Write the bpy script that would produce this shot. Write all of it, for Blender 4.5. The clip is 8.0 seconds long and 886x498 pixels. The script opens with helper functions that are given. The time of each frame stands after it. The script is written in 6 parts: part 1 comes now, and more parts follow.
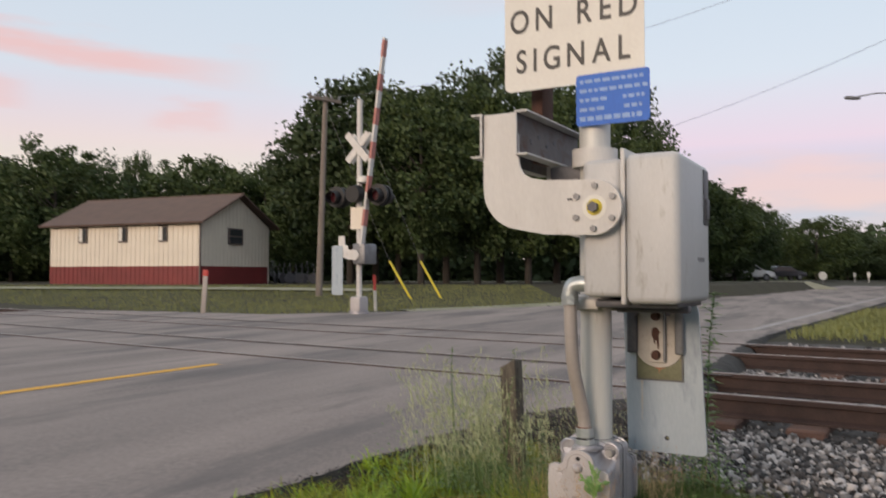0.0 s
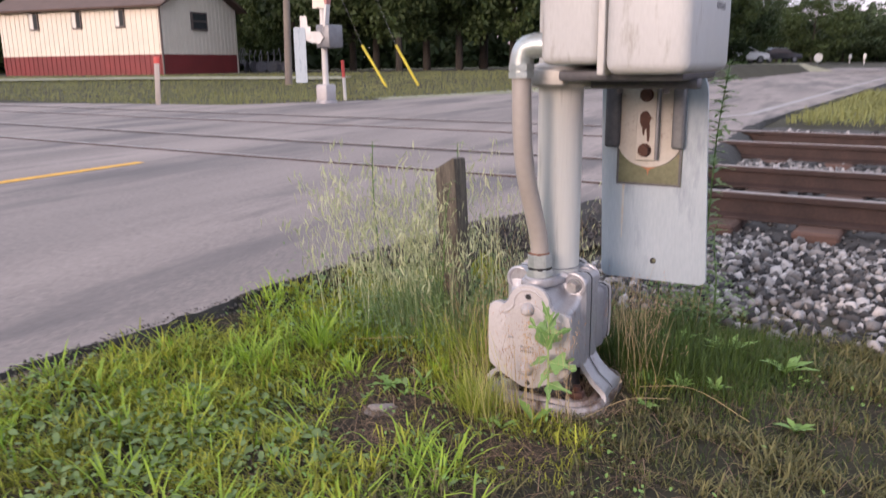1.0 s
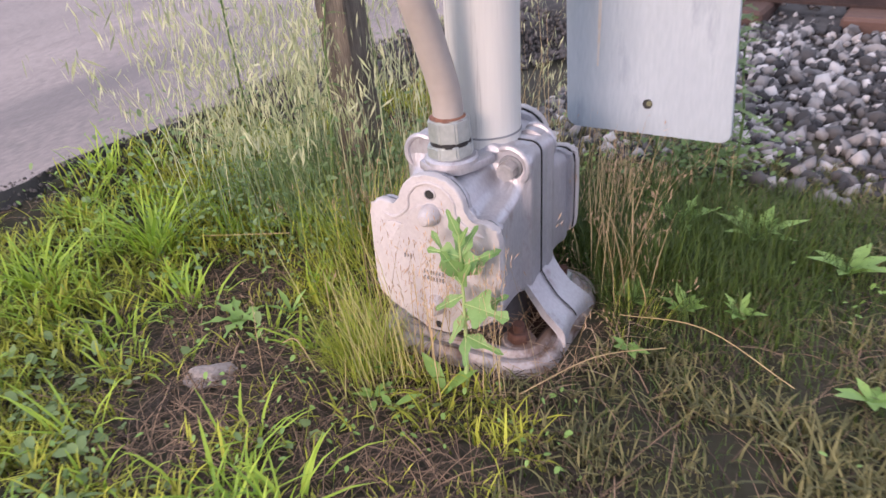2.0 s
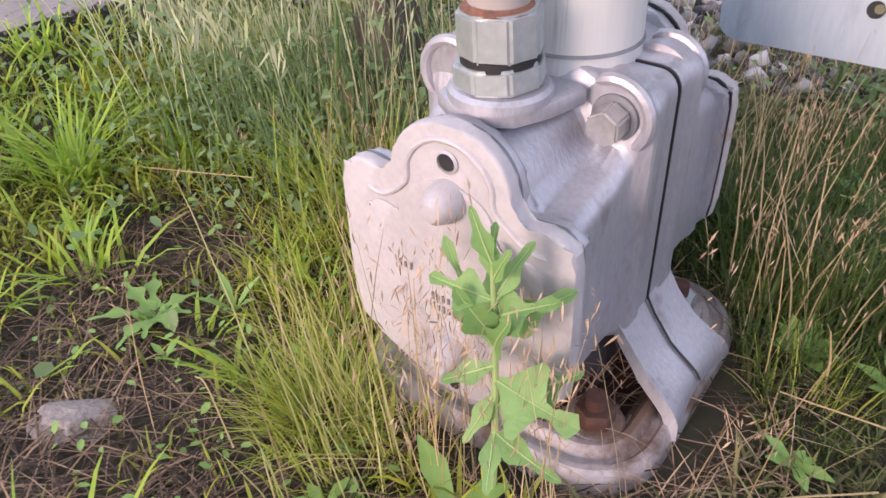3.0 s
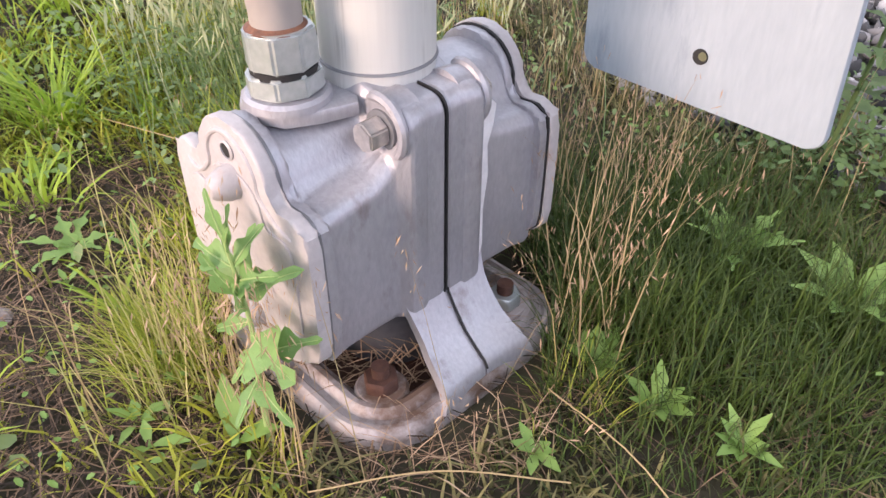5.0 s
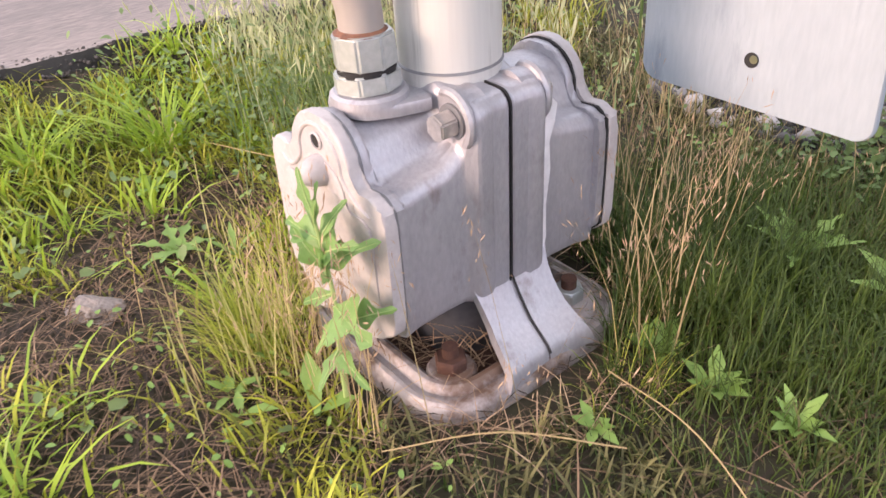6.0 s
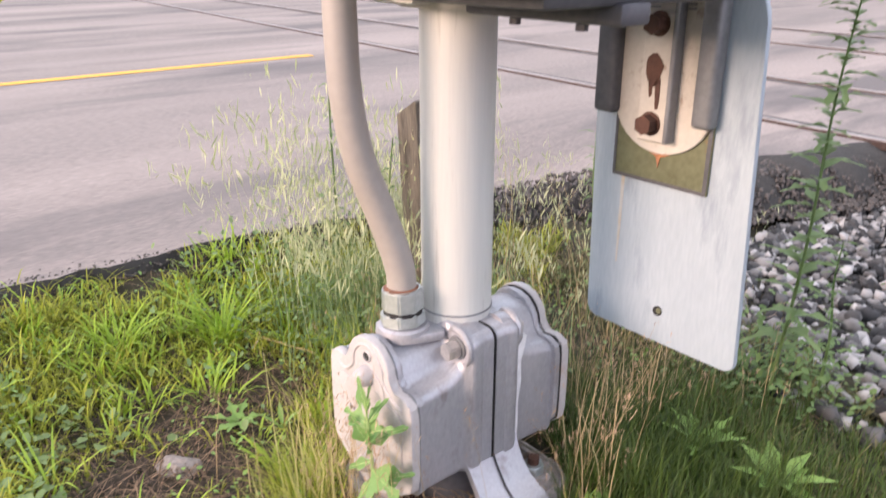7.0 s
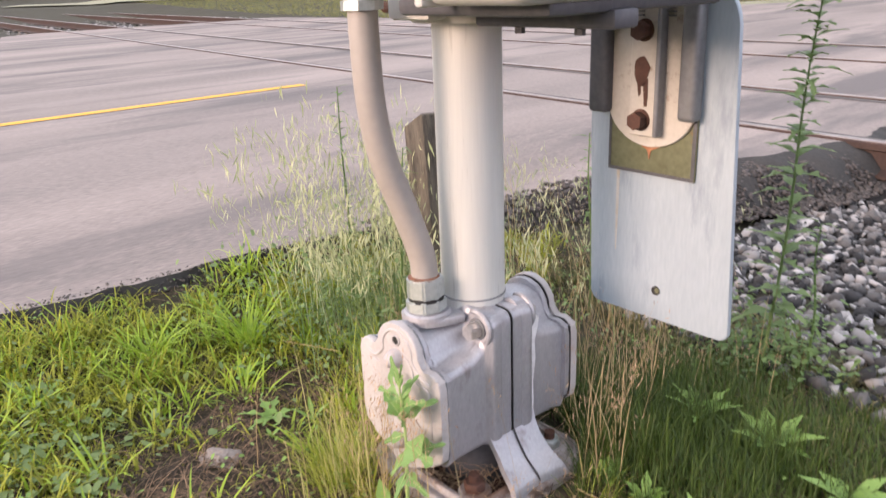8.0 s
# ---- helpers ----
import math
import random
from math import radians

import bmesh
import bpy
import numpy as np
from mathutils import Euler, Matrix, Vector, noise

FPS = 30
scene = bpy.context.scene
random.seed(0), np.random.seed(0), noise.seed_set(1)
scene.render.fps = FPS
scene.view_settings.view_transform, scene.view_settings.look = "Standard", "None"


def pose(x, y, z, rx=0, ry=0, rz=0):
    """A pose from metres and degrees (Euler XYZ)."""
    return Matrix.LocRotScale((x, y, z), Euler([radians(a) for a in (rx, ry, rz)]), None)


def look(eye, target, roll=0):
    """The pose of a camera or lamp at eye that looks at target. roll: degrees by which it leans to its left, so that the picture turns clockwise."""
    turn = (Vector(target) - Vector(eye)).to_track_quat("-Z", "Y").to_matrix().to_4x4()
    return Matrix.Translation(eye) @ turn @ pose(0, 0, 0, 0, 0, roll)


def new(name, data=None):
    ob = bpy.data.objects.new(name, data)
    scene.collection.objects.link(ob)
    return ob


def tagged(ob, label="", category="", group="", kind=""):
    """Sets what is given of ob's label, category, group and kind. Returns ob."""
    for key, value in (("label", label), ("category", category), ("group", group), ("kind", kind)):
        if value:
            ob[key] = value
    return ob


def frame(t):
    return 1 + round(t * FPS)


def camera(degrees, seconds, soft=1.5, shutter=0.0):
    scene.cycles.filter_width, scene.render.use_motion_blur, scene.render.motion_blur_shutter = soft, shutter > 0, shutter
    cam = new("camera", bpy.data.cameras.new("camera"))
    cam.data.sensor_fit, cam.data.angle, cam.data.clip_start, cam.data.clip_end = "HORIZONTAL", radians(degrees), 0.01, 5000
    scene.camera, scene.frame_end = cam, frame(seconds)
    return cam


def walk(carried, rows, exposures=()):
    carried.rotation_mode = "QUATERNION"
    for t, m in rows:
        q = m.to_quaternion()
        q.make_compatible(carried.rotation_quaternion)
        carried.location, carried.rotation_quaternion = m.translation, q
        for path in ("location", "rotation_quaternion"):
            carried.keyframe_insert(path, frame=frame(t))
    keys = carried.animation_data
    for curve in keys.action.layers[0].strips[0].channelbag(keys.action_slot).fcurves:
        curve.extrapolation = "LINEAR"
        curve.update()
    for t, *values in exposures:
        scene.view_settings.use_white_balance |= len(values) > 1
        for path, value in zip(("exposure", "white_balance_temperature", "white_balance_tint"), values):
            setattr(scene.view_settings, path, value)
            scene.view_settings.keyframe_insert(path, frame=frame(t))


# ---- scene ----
cam = camera(59.4, 8.0, 1.5, 0.25)
METRES, EYE, TILT, LEAN, TURN = 4.3, 1.12, 2.0, 0.0, 0.0
ROWS = [
    (0.0, 0.0, 0.0, 0.0, -0.0, 0.0, -0.0),
    (0.5, 0.0264, 0.116, -0.0091, -4.54, -7.19, -0.31),
    (1.0, 0.0637, 0.2411, -0.0264, -1.07, -15.43, 0.67),
    (1.5, 0.1136, 0.3589, -0.0345, -3.54, -24.41, 3.31),
    (3.0, 0.1475, 0.6192, -0.119, 5.92, -38.22, 2.1),
    (3.5, 0.1534, 0.6315, -0.127, 7.58, -39.41, 0.68),
    (4.0, 0.1685, 0.6228, -0.1118, 9.42, -40.2, -0.74),
    (4.5, 0.2045, 0.6154, -0.0974, 12.5, -41.13, -1.19),
    (6.0, 0.2419, 0.5859, -0.1038, 21.08, -35.39, 3.71),
    (6.5, 0.2431, 0.5218, -0.0584, 19.53, -33.08, 3.8),
    (7.0, 0.2662, 0.4972, -0.0316, 20.83, -22.99, 0.65),
    (7.5, 0.289, 0.4997, -0.0287, 24.35, -19.27, 1.24),
    (8.0, 0.2673, 0.4563, -0.0328, 19.18, -21.1, 2.76),
]
walk_rows = [(t, pose(0, 0, EYE, TILT, LEAN, TURN) @ pose(METRES * x, METRES * y, METRES * z, 90 + pitch, roll, yaw)) for t, x, y, z, yaw, pitch, roll in ROWS]
walk(cam, walk_rows, exposures=[(0.0, -0.30, 6750, 12), (0.5, 0.12, 6300, 19), (1.0, 0.46, 6350, 23), (1.5, 0.70, 6300, 26), (3.0, 0.87, 6250, 28), (4.5, 1.04, 6350, 23), (6.0, 1.22, 6950, 26), (6.5, 1.22, 6750, 25), (7.0, 1.17, 6700, 21), (7.5, 1.04, 6700, 22), (8.0, 1.02, 6800, 21)])

# ---- world and sun: a soft evening sky, the glow behind the camera ----
world = bpy.data.worlds.new("evening_sky")
scene.world = world
world.use_nodes = True
wn, wl = world.node_tree.nodes, world.node_tree.links
wn.clear()
w_out = wn.new("ShaderNodeOutputWorld")
w_bg = wn.new("ShaderNodeBackground")
w_sky = wn.new("ShaderNodeTexSky")
w_sky.sky_type = "NISHITA"
w_sky.sun_disc = False
w_sky.sun_elevation = radians(8)
w_sky.sun_rotation = radians(215)
w_tc = wn.new("ShaderNodeTexCoord")
w_sep = wn.new("ShaderNodeSeparateXYZ")
wl.new(w_tc.outputs["Generated"], w_sep.inputs[0])
w_ramp = wn.new("ShaderNodeValToRGB")
for pos, col in ((0.0, (1.0, 0.70, 0.68)), (0.10, (1.0, 0.60, 0.69)), (0.16, (0.93, 0.73, 0.89)), (0.24, (0.80, 0.88, 1.0)), (0.45, (0.68, 0.85, 1.0)), (1.0, (0.44, 0.60, 0.88))):
    el = w_ramp.color_ramp.elements[0] if pos == 0.0 else (w_ramp.color_ramp.elements[1] if pos == 1.0 else w_ramp.color_ramp.elements.new(pos))
    el.color = (*col, 1)
wl.new(w_sep.outputs["Z"], w_ramp.inputs[0])


def w_math(op, a, b=0.0, c=0.0):
    node = wn.new("ShaderNodeMath")
    node.operation = op
    for k, val in enumerate((a, b, c)):
        if isinstance(val, (int, float)):
            node.inputs[k].default_value = val
        else:
            wl.new(val, node.inputs[k])
    return node.outputs[0]


def w_range(val, lo, hi):
    node = wn.new("ShaderNodeMapRange")
    node.interpolation_type = "SMOOTHSTEP"
    node.inputs["From Min"].default_value, node.inputs["From Max"].default_value = lo, hi
    wl.new(val, node.inputs["Value"])
    return node.outputs[0]


def w_blend(fac, low, col):
    node = wn.new("ShaderNodeMixRGB")
    node.inputs["Color2"].default_value = (*col, 1)
    wl.new(fac, node.inputs["Fac"])
    wl.new(low, node.inputs["Color1"])
    return node.outputs[0]


# the low sky turns from pink to cream towards the west side
w_cream = w_math("MULTIPLY", w_range(w_sep.outputs["X"], 0.05, -0.30), w_math("SUBTRACT", 1.0, w_range(w_sep.outputs["Z"], 0.10, 0.24)))
w_col = w_blend(w_cream, w_ramp.outputs[0], (1.0, 0.88, 0.78))
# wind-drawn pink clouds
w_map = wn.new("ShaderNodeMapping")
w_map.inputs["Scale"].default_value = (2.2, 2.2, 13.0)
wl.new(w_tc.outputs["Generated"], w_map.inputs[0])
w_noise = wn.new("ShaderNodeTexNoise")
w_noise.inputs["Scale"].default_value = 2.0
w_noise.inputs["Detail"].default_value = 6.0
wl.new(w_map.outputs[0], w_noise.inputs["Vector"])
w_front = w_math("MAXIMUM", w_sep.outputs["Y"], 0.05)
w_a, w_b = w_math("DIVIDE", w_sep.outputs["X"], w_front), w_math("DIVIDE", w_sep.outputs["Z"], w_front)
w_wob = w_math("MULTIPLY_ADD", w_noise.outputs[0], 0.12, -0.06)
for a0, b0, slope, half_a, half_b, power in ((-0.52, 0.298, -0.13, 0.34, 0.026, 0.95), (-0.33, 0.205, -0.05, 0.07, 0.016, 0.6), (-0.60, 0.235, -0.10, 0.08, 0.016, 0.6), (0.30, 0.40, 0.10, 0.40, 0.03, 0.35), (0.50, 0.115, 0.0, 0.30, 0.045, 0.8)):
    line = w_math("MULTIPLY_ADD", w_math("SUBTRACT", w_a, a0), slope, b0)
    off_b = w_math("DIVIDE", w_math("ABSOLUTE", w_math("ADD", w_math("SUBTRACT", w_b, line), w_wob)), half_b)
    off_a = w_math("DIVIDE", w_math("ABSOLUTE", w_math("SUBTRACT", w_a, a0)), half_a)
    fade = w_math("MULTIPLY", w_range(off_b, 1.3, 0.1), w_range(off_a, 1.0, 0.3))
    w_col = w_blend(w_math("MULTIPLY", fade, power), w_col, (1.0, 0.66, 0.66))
w_add = wn.new("ShaderNodeMixRGB")
w_add.blend_type = "ADD"
w_add.inputs["Fac"].default_value = 0.04
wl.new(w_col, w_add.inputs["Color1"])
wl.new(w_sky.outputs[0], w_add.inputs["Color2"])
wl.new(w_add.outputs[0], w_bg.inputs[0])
w_bg.inputs[1].default_value = 0.95
wl.new(w_bg.outputs[0], w_out.inputs[0])

sun_data = bpy.data.lights.new("sun", "SUN")
sun_data.energy, sun_data.angle, sun_data.color = 3.1, radians(26), (1.0, 0.79, 0.62)
sun = new("sun", sun_data)
sun.matrix_world = look((-30, -34, 9.5), (0, 3, 0))


# ---- materials ----
def material(name, col, rough=0.6, metal=0.0, col2=None, scale=6.0, fine=60.0, bump=0.2, spread=0.5, stain=None, stain_scale=3.0, stain_cut=0.62,
             island=0.0, ob_rand=0.0, stretch=(1, 1, 1), translucent=0.0, turn=None, skew=0.0):
    mat = bpy.data.materials.new(name)
    mat.use_nodes = True
    nodes, links = mat.node_tree.nodes, mat.node_tree.links
    bsdf = nodes["Principled BSDF"]
    bsdf.inputs["Roughness"].default_value, bsdf.inputs["Metallic"].default_value = rough, metal
    tc = nodes.new("ShaderNodeTexCoord")
    mp = nodes.new("ShaderNodeMapping")
    mp.inputs["Scale"].default_value = stretch
    if turn is not None:
        mp.vector_type = "TEXTURE"
        mp.inputs["Scale"].default_value = tuple(1 / q for q in stretch)
        mp.inputs["Rotation"].default_value = (0, 0, radians(turn))
    links.new(tc.outputs["Object"], mp.inputs[0])
    big, small = nodes.new("ShaderNodeTexNoise"), nodes.new("ShaderNodeTexNoise")
    for tex, sc in ((big, scale), (small, fine)):
        tex.inputs["Scale"].default_value, tex.inputs["Detail"].default_value = sc, 6.0
        links.new(mp.outputs[0], tex.inputs["Vector"])
    col2 = col2 or tuple(c * 0.7 for c in col)
    add = nodes.new("ShaderNodeMath")
    add.operation = "MULTIPLY_ADD"
    links.new(small.outputs[0], add.inputs[0])
    add.inputs[1].default_value = 0.45
    half = nodes.new("ShaderNodeMath")
    half.operation = "MULTIPLY"
    half.inputs[1].default_value = 0.55
    links.new(big.outputs[0], half.inputs[0])
    links.new(half.outputs[0], add.inputs[2])
    rng = nodes.new("ShaderNodeMapRange")
    rng.inputs["From Min"].default_value, rng.inputs["From Max"].default_value = 0.5 - 0.28 * spread, 0.5 + 0.28 * spread
    links.new(add.outputs[0], rng.inputs["Value"])
    fac = rng.outputs[0]
    if island or ob_rand:
        src = nodes.new("ShaderNodeNewGeometry") if island else nodes.new("ShaderNodeObjectInfo")
        out = src.outputs["Random Per Island"] if island else src.outputs["Random"]
        blend = nodes.new("ShaderNodeMix")
        blend.inputs["Factor"].default_value = island or ob_rand
        links.new(fac, blend.inputs["A"])
        links.new(out, blend.inputs["B"])
        fac = blend.outputs["Result"]
    if skew:
        pw = nodes.new("ShaderNodeMath")
        pw.operation = "POWER"
        pw.inputs[1].default_value = skew
        links.new(fac, pw.inputs[0])
        fac = pw.outputs[0]
    mix = nodes.new("ShaderNodeMixRGB")
    mix.inputs["Color1"].default_value, mix.inputs["Color2"].default_value = (*col2, 1), (*col, 1)
    links.new(fac, mix.inputs["Fac"])
    result = mix.outputs[0]
    if stain:
        st = nodes.new("ShaderNodeTexNoise")
        st.inputs["Scale"].default_value, st.inputs["Detail"].default_value, st.inputs["Roughness"].default_value = stain_scale, 8.0, 0.65
        links.new(mp.outputs[0], st.inputs["Vector"])
        cut = nodes.new("ShaderNodeMapRange")
        cut.inputs["From Min"].default_value, cut.inputs["From Max"].default_value = stain_cut - 0.06, stain_cut + 0.06
        links.new(st.outputs[0], cut.inputs["Value"])
        smix = nodes.new("ShaderNodeMixRGB")
        smix.inputs["Color2"].default_value = (*stain, 1)
        links.new(cut.outputs[0], smix.inputs["Fac"])
        links.new(result, smix.inputs["Color1"])
        result = smix.outputs[0]
    links.new(result, bsdf.inputs["Base Color"])
    if bump:
        bp = nodes.new("ShaderNodeBump")
        bp.inputs["Strength"].default_value, bp.inputs["Distance"].default_value = bump, 0.01
        links.new(add.outputs[0], bp.inputs["Height"])
        links.new(bp.outputs[0], bsdf.inputs["Normal"])
    if translucent:
        tr = nodes.new("ShaderNodeBsdfTranslucent")
        links.new(result, tr.inputs["Color"])
        sh = nodes.new("ShaderNodeMixShader")
        sh.inputs[0].default_value = translucent
        links.new(bsdf.outputs[0], sh.inputs[1])
        links.new(tr.outputs[0], sh.inputs[2])
        links.new(sh.outputs[0], nodes["Material Output"].inputs["Surface"])
    return mat


M_SILVER = material("silver_painted_casting", (0.47, 0.46, 0.49), 0.40, 0.40, (0.29, 0.29, 0.315), 7, 120, 0.22, 0.9, stain=(0.24, 0.21, 0.21), stain_scale=10, stain_cut=0.65, stretch=(1.5, 1.5, 0.7))
M_FOOT = material("muddy_silver_casting", (0.47, 0.43, 0.43), 0.55, 0.25, (0.24, 0.20, 0.19), 14, 90, 0.35, 0.9, stain=(0.15, 0.095, 0.07), stain_scale=9, stain_cut=0.55)
M_COVER = material("weathered_white_cover", (0.50, 0.47, 0.465), 0.55, 0.05, (0.35, 0.325, 0.33), 8, 130, 0.20, 0.9, stain=(0.40, 0.29, 0.23), stain_scale=14, stain_cut=0.69)
M_POLE = material("pale_grey_mast_paint", (0.60, 0.60, 0.57), 0.5, 0.15, (0.50, 0.50, 0.48), 5, 60, 0.05, 0.9, stain=(0.30, 0.30, 0.28), stain_scale=11, stain_cut=0.645, stretch=(3.5, 3.5, 0.16))
M_WHITE = material("chalky_white_paint", (0.60, 0.585, 0.565), 0.5, 0.0, (0.48, 0.465, 0.45), 4, 70, 0.06, 0.8, stain=(0.36, 0.33, 0.30), stain_scale=6, stain_cut=0.66, stretch=(2, 2, 0.5))
M_CAB = material("pale_grey_cabinet_paint", (0.52, 0.52, 0.52), 0.45, 0.0, (0.40, 0.40, 0.40), 4, 80, 0.10, 0.9, stain=(0.30, 0.28, 0.26), stain_scale=8, stain_cut=0.64, stretch=(2, 2, 0.5))
M_PANEL = material("whitewashed_metal_plate", (0.38, 0.44, 0.49), 0.5, 0.1, (0.28, 0.335, 0.38), 5, 50, 0.08, 0.9, stain=(0.23, 0.28, 0.33), stain_scale=5, stain_cut=0.58, stretch=(3, 3, 0.6))
M_CONDUIT = material("grey_beige_conduit", (0.36, 0.32, 0.29), 0.55, 0.0, (0.29, 0.26, 0.24), 6, 60, 0.04, 0.8)
# dark metal; also painted shade in the arm gap, underside and holes
M_DARK = material("dark_metal_and_shade", (0.10, 0.10, 0.11), 0.5, 0.2, (0.06, 0.06, 0.07), 8, 80, 0.1)
M_GREY = material("mid_grey_metal", (0.20, 0.205, 0.215), 0.45, 0.3, (0.14, 0.14, 0.15), 8, 80, 0.08)
# rust of bolts and patches; also shade on the gate arm and foot floor
M_RUSTSHADE = material("rusty_steel_and_shade", (0.096, 0.042, 0.027), 0.8, 0.1, (0.054, 0.024, 0.018), 20, 120, 0.4)
M_RUSTBRIGHT = material("orange_rust", (0.42, 0.19, 0.09), 0.85, 0.0, (0.25, 0.10, 0.06), 30, 160, 0.3)
M_OLIVE = material("olive_weathered_plate", (0.18, 0.185, 0.11), 0.45, 0.2, (0.065, 0.068, 0.032), 9, 90, 0.15, 1.0, stain=(0.24, 0.12, 0.05), stain_scale=9, stain_cut=0.66)
M_RUSTRING = material("brown_rust", (0.24, 0.105, 0.06), 0.85, 0.0, (0.08, 0.04, 0.03), 30, 160, 0.3)
M_GASKET = material("black_gasket", (0.015, 0.015, 0.016), 0.7, 0.0, bump=0)
M_GALV = material("galvanised_fitting", (0.50, 0.53, 0.53), 0.38, 0.6, (0.36, 0.40, 0.40), 20, 120, 0.1)
M_ASPHALT = material("worn_asphalt", (0.335, 0.280, 0.258), 0.9, 0.0, (0.150, 0.132, 0.127), 1.1, 150, 0.7, 0.5, stain=(0.128, 0.114, 0.113), stain_scale=1.3, stain_cut=0.56, stretch=(1.0, 0.16, 1.0), turn=-27)
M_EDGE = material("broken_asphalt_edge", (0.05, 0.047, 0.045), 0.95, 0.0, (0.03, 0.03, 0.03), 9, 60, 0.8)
M_FLANGE = material("dark_flangeway", (0.16, 0.145, 0.14), 0.95, 0.0, (0.045, 0.042, 0.042), 2.5, 40, 0.5, 0.6)
M_YELLOW = material("worn_yellow_road_paint", (0.74, 0.40, 0.05), 0.8, 0.0, (0.58, 0.31, 0.05), 5, 90, 0.2)
M_ROADWHITE = material("worn_white_road_paint", (0.40, 0.37, 0.36), 0.85, 0.0, (0.26, 0.24, 0.24), 4, 60, 0.2)
# soil darkened in colour to deepen the shade between grass blades
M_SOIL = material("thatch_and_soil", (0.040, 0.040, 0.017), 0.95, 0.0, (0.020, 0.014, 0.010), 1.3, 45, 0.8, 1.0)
# near bed coloured dark to paint the shaded gaps between stones
M_BEDGAPSHADE = material("ballast_bed", (0.09, 0.085, 0.085), 0.95, 0.0, (0.03, 0.029, 0.03), 14, 45, 1.0, 0.9)
M_STONE = material("ballast_stone", (0.55, 0.52, 0.51), 0.9, 0.0, (0.018, 0.018, 0.020), 20, 90, 0.3, 1.0, island=0.9, skew=2.4)
M_BEDPALE = material("pale_ballast_bed", (0.34, 0.31, 0.30), 0.95, 0.0, (0.10, 0.09, 0.09), 6, 30, 1.0, 0.8)
M_RAIL = material("brown_rail_steel", (0.062, 0.034, 0.028), 0.75, 0.1, (0.030, 0.017, 0.014), 6, 60, 0.3)
M_RAILHEAD = material("worn_rail_head", (0.34, 0.31, 0.30), 0.45, 0.4, (0.22, 0.18, 0.17), 8, 70, 0.1)
M_TIE = material("old_timber_tie", (0.15, 0.082, 0.062), 0.9, 0.0, (0.05, 0.032, 0.027), 4, 50, 0.6, stretch=(1, 8, 8), ob_rand=0.4)
M_WOODPOST = material("grey_weathered_timber", (0.17, 0.145, 0.115), 0.9, 0.0, (0.045, 0.038, 0.032), 8, 60, 0.9, stretch=(6, 6, 0.5))
M_UPOLE = material("utility_pole_timber", (0.22, 0.19, 0.16), 0.9, 0.0, (0.13, 0.11, 0.10), 3, 30, 0.5, stretch=(4, 4, 0.3))
M_CREAM = material("cream_metal_siding", (0.70, 0.64, 0.54), 0.6, 0.0, (0.63, 0.57, 0.48), 1, 20, 0.05)
M_REDBAND = material("red_metal_siding", (0.20, 0.030, 0.030), 0.6, 0.0, (0.15, 0.024, 0.024), 1, 20, 0.05)
M_ROOF = material("brown_roof_sheet", (0.125, 0.080, 0.065), 0.8, 0.0, (0.09, 0.06, 0.05), 1.5, 20, 0.2)
M_FRAME = material("dark_window_trim", (0.13, 0.10, 0.09), 0.6, 0.0)
M_GLASS = material("dim_window_glass", (0.05, 0.055, 0.06), 0.08, 0.0, bump=0)
M_SIGN = material("reflective_sign_sheet", (0.66, 0.65, 0.60), 0.45, 0.0, (0.60, 0.58, 0.54), 5, 60, 0.02)
M_BRACKET = material("grimy_cream_paint", (0.52, 0.49, 0.44), 0.5, 0.0, (0.38, 0.35, 0.31), 12, 90, 0.08, 0.9, stain=(0.20, 0.13, 0.09), stain_scale=16, stain_cut=0.66)
M_BLACK = material("black_sign_lettering", (0.03, 0.03, 0.03), 0.5, 0.0, bump=0)
M_BLUE = material("blue_sign_sheet", (0.010, 0.13, 0.56), 0.55, 0.0, (0.008, 0.10, 0.46), 5, 60, 0.02)
M_BAR = material("pale_lettering_bars", (0.24, 0.40, 0.72), 0.5, 0.0, bump=0)
M_RED = material("red_reflective_sheet", (0.50, 0.05, 0.04), 0.5, 0.0, (0.40, 0.04, 0.035), 6, 60, 0.03)
M_LENS = material("dark_red_lens", (0.05, 0.008, 0.012), 0.15, 0.0, bump=0)
M_GUY = material("yellow_plastic_guard", (0.62, 0.50, 0.03), 0.5, 0.0, bump=0.02)
M_BARK = material("tree_bark", (0.050, 0.042, 0.035), 0.95, 0.0, (0.022, 0.019, 0.016), 4, 40, 0.8, stretch=(3, 3, 0.5))
M_LEAF = material("tree_leaves", (0.072, 0.108, 0.026), 0.7, 0.0, (0.020, 0.038, 0.012), 0.5, 4, 0.0, 1.0, island=0.45, translucent=0.2)
M_LEAFDARK = material("woodland_leaves", (0.050, 0.080, 0.022), 0.7, 0.0, (0.015, 0.030, 0.010), 0.3, 3, 0.0, 1.0, island=0.4, translucent=0.15)
# near-black low tone carries the shaded gaps of the lawn
M_GRASS = material("lawn_grass", (0.69, 0.71, 0.075), 0.6, 0.0, (0.024, 0.046, 0.009), 1.6, 9, 0.0, 1.0, island=0.5, skew=1.25, translucent=0.35)
M_DULL = material("dull_trampled_grass", (0.34, 0.30, 0.12), 0.7, 0.0, (0.034, 0.045, 0.015), 2, 9, 0.0, 1.0, island=0.6, skew=1.4, translucent=0.3)
M_FIELD = material("dry_field_grass", (0.32, 0.33, 0.11), 0.8, 0.0, (0.11, 0.125, 0.05), 0.25, 3, 0.0, 0.8, island=0.3, translucent=0.2)
M_TALLGRASS = material("tall_dark_grass", (0.115, 0.175, 0.028), 0.6, 0.0, (0.014, 0.040, 0.008), 2, 9, 0.0, 0.9, island=0.6, translucent=0.35)
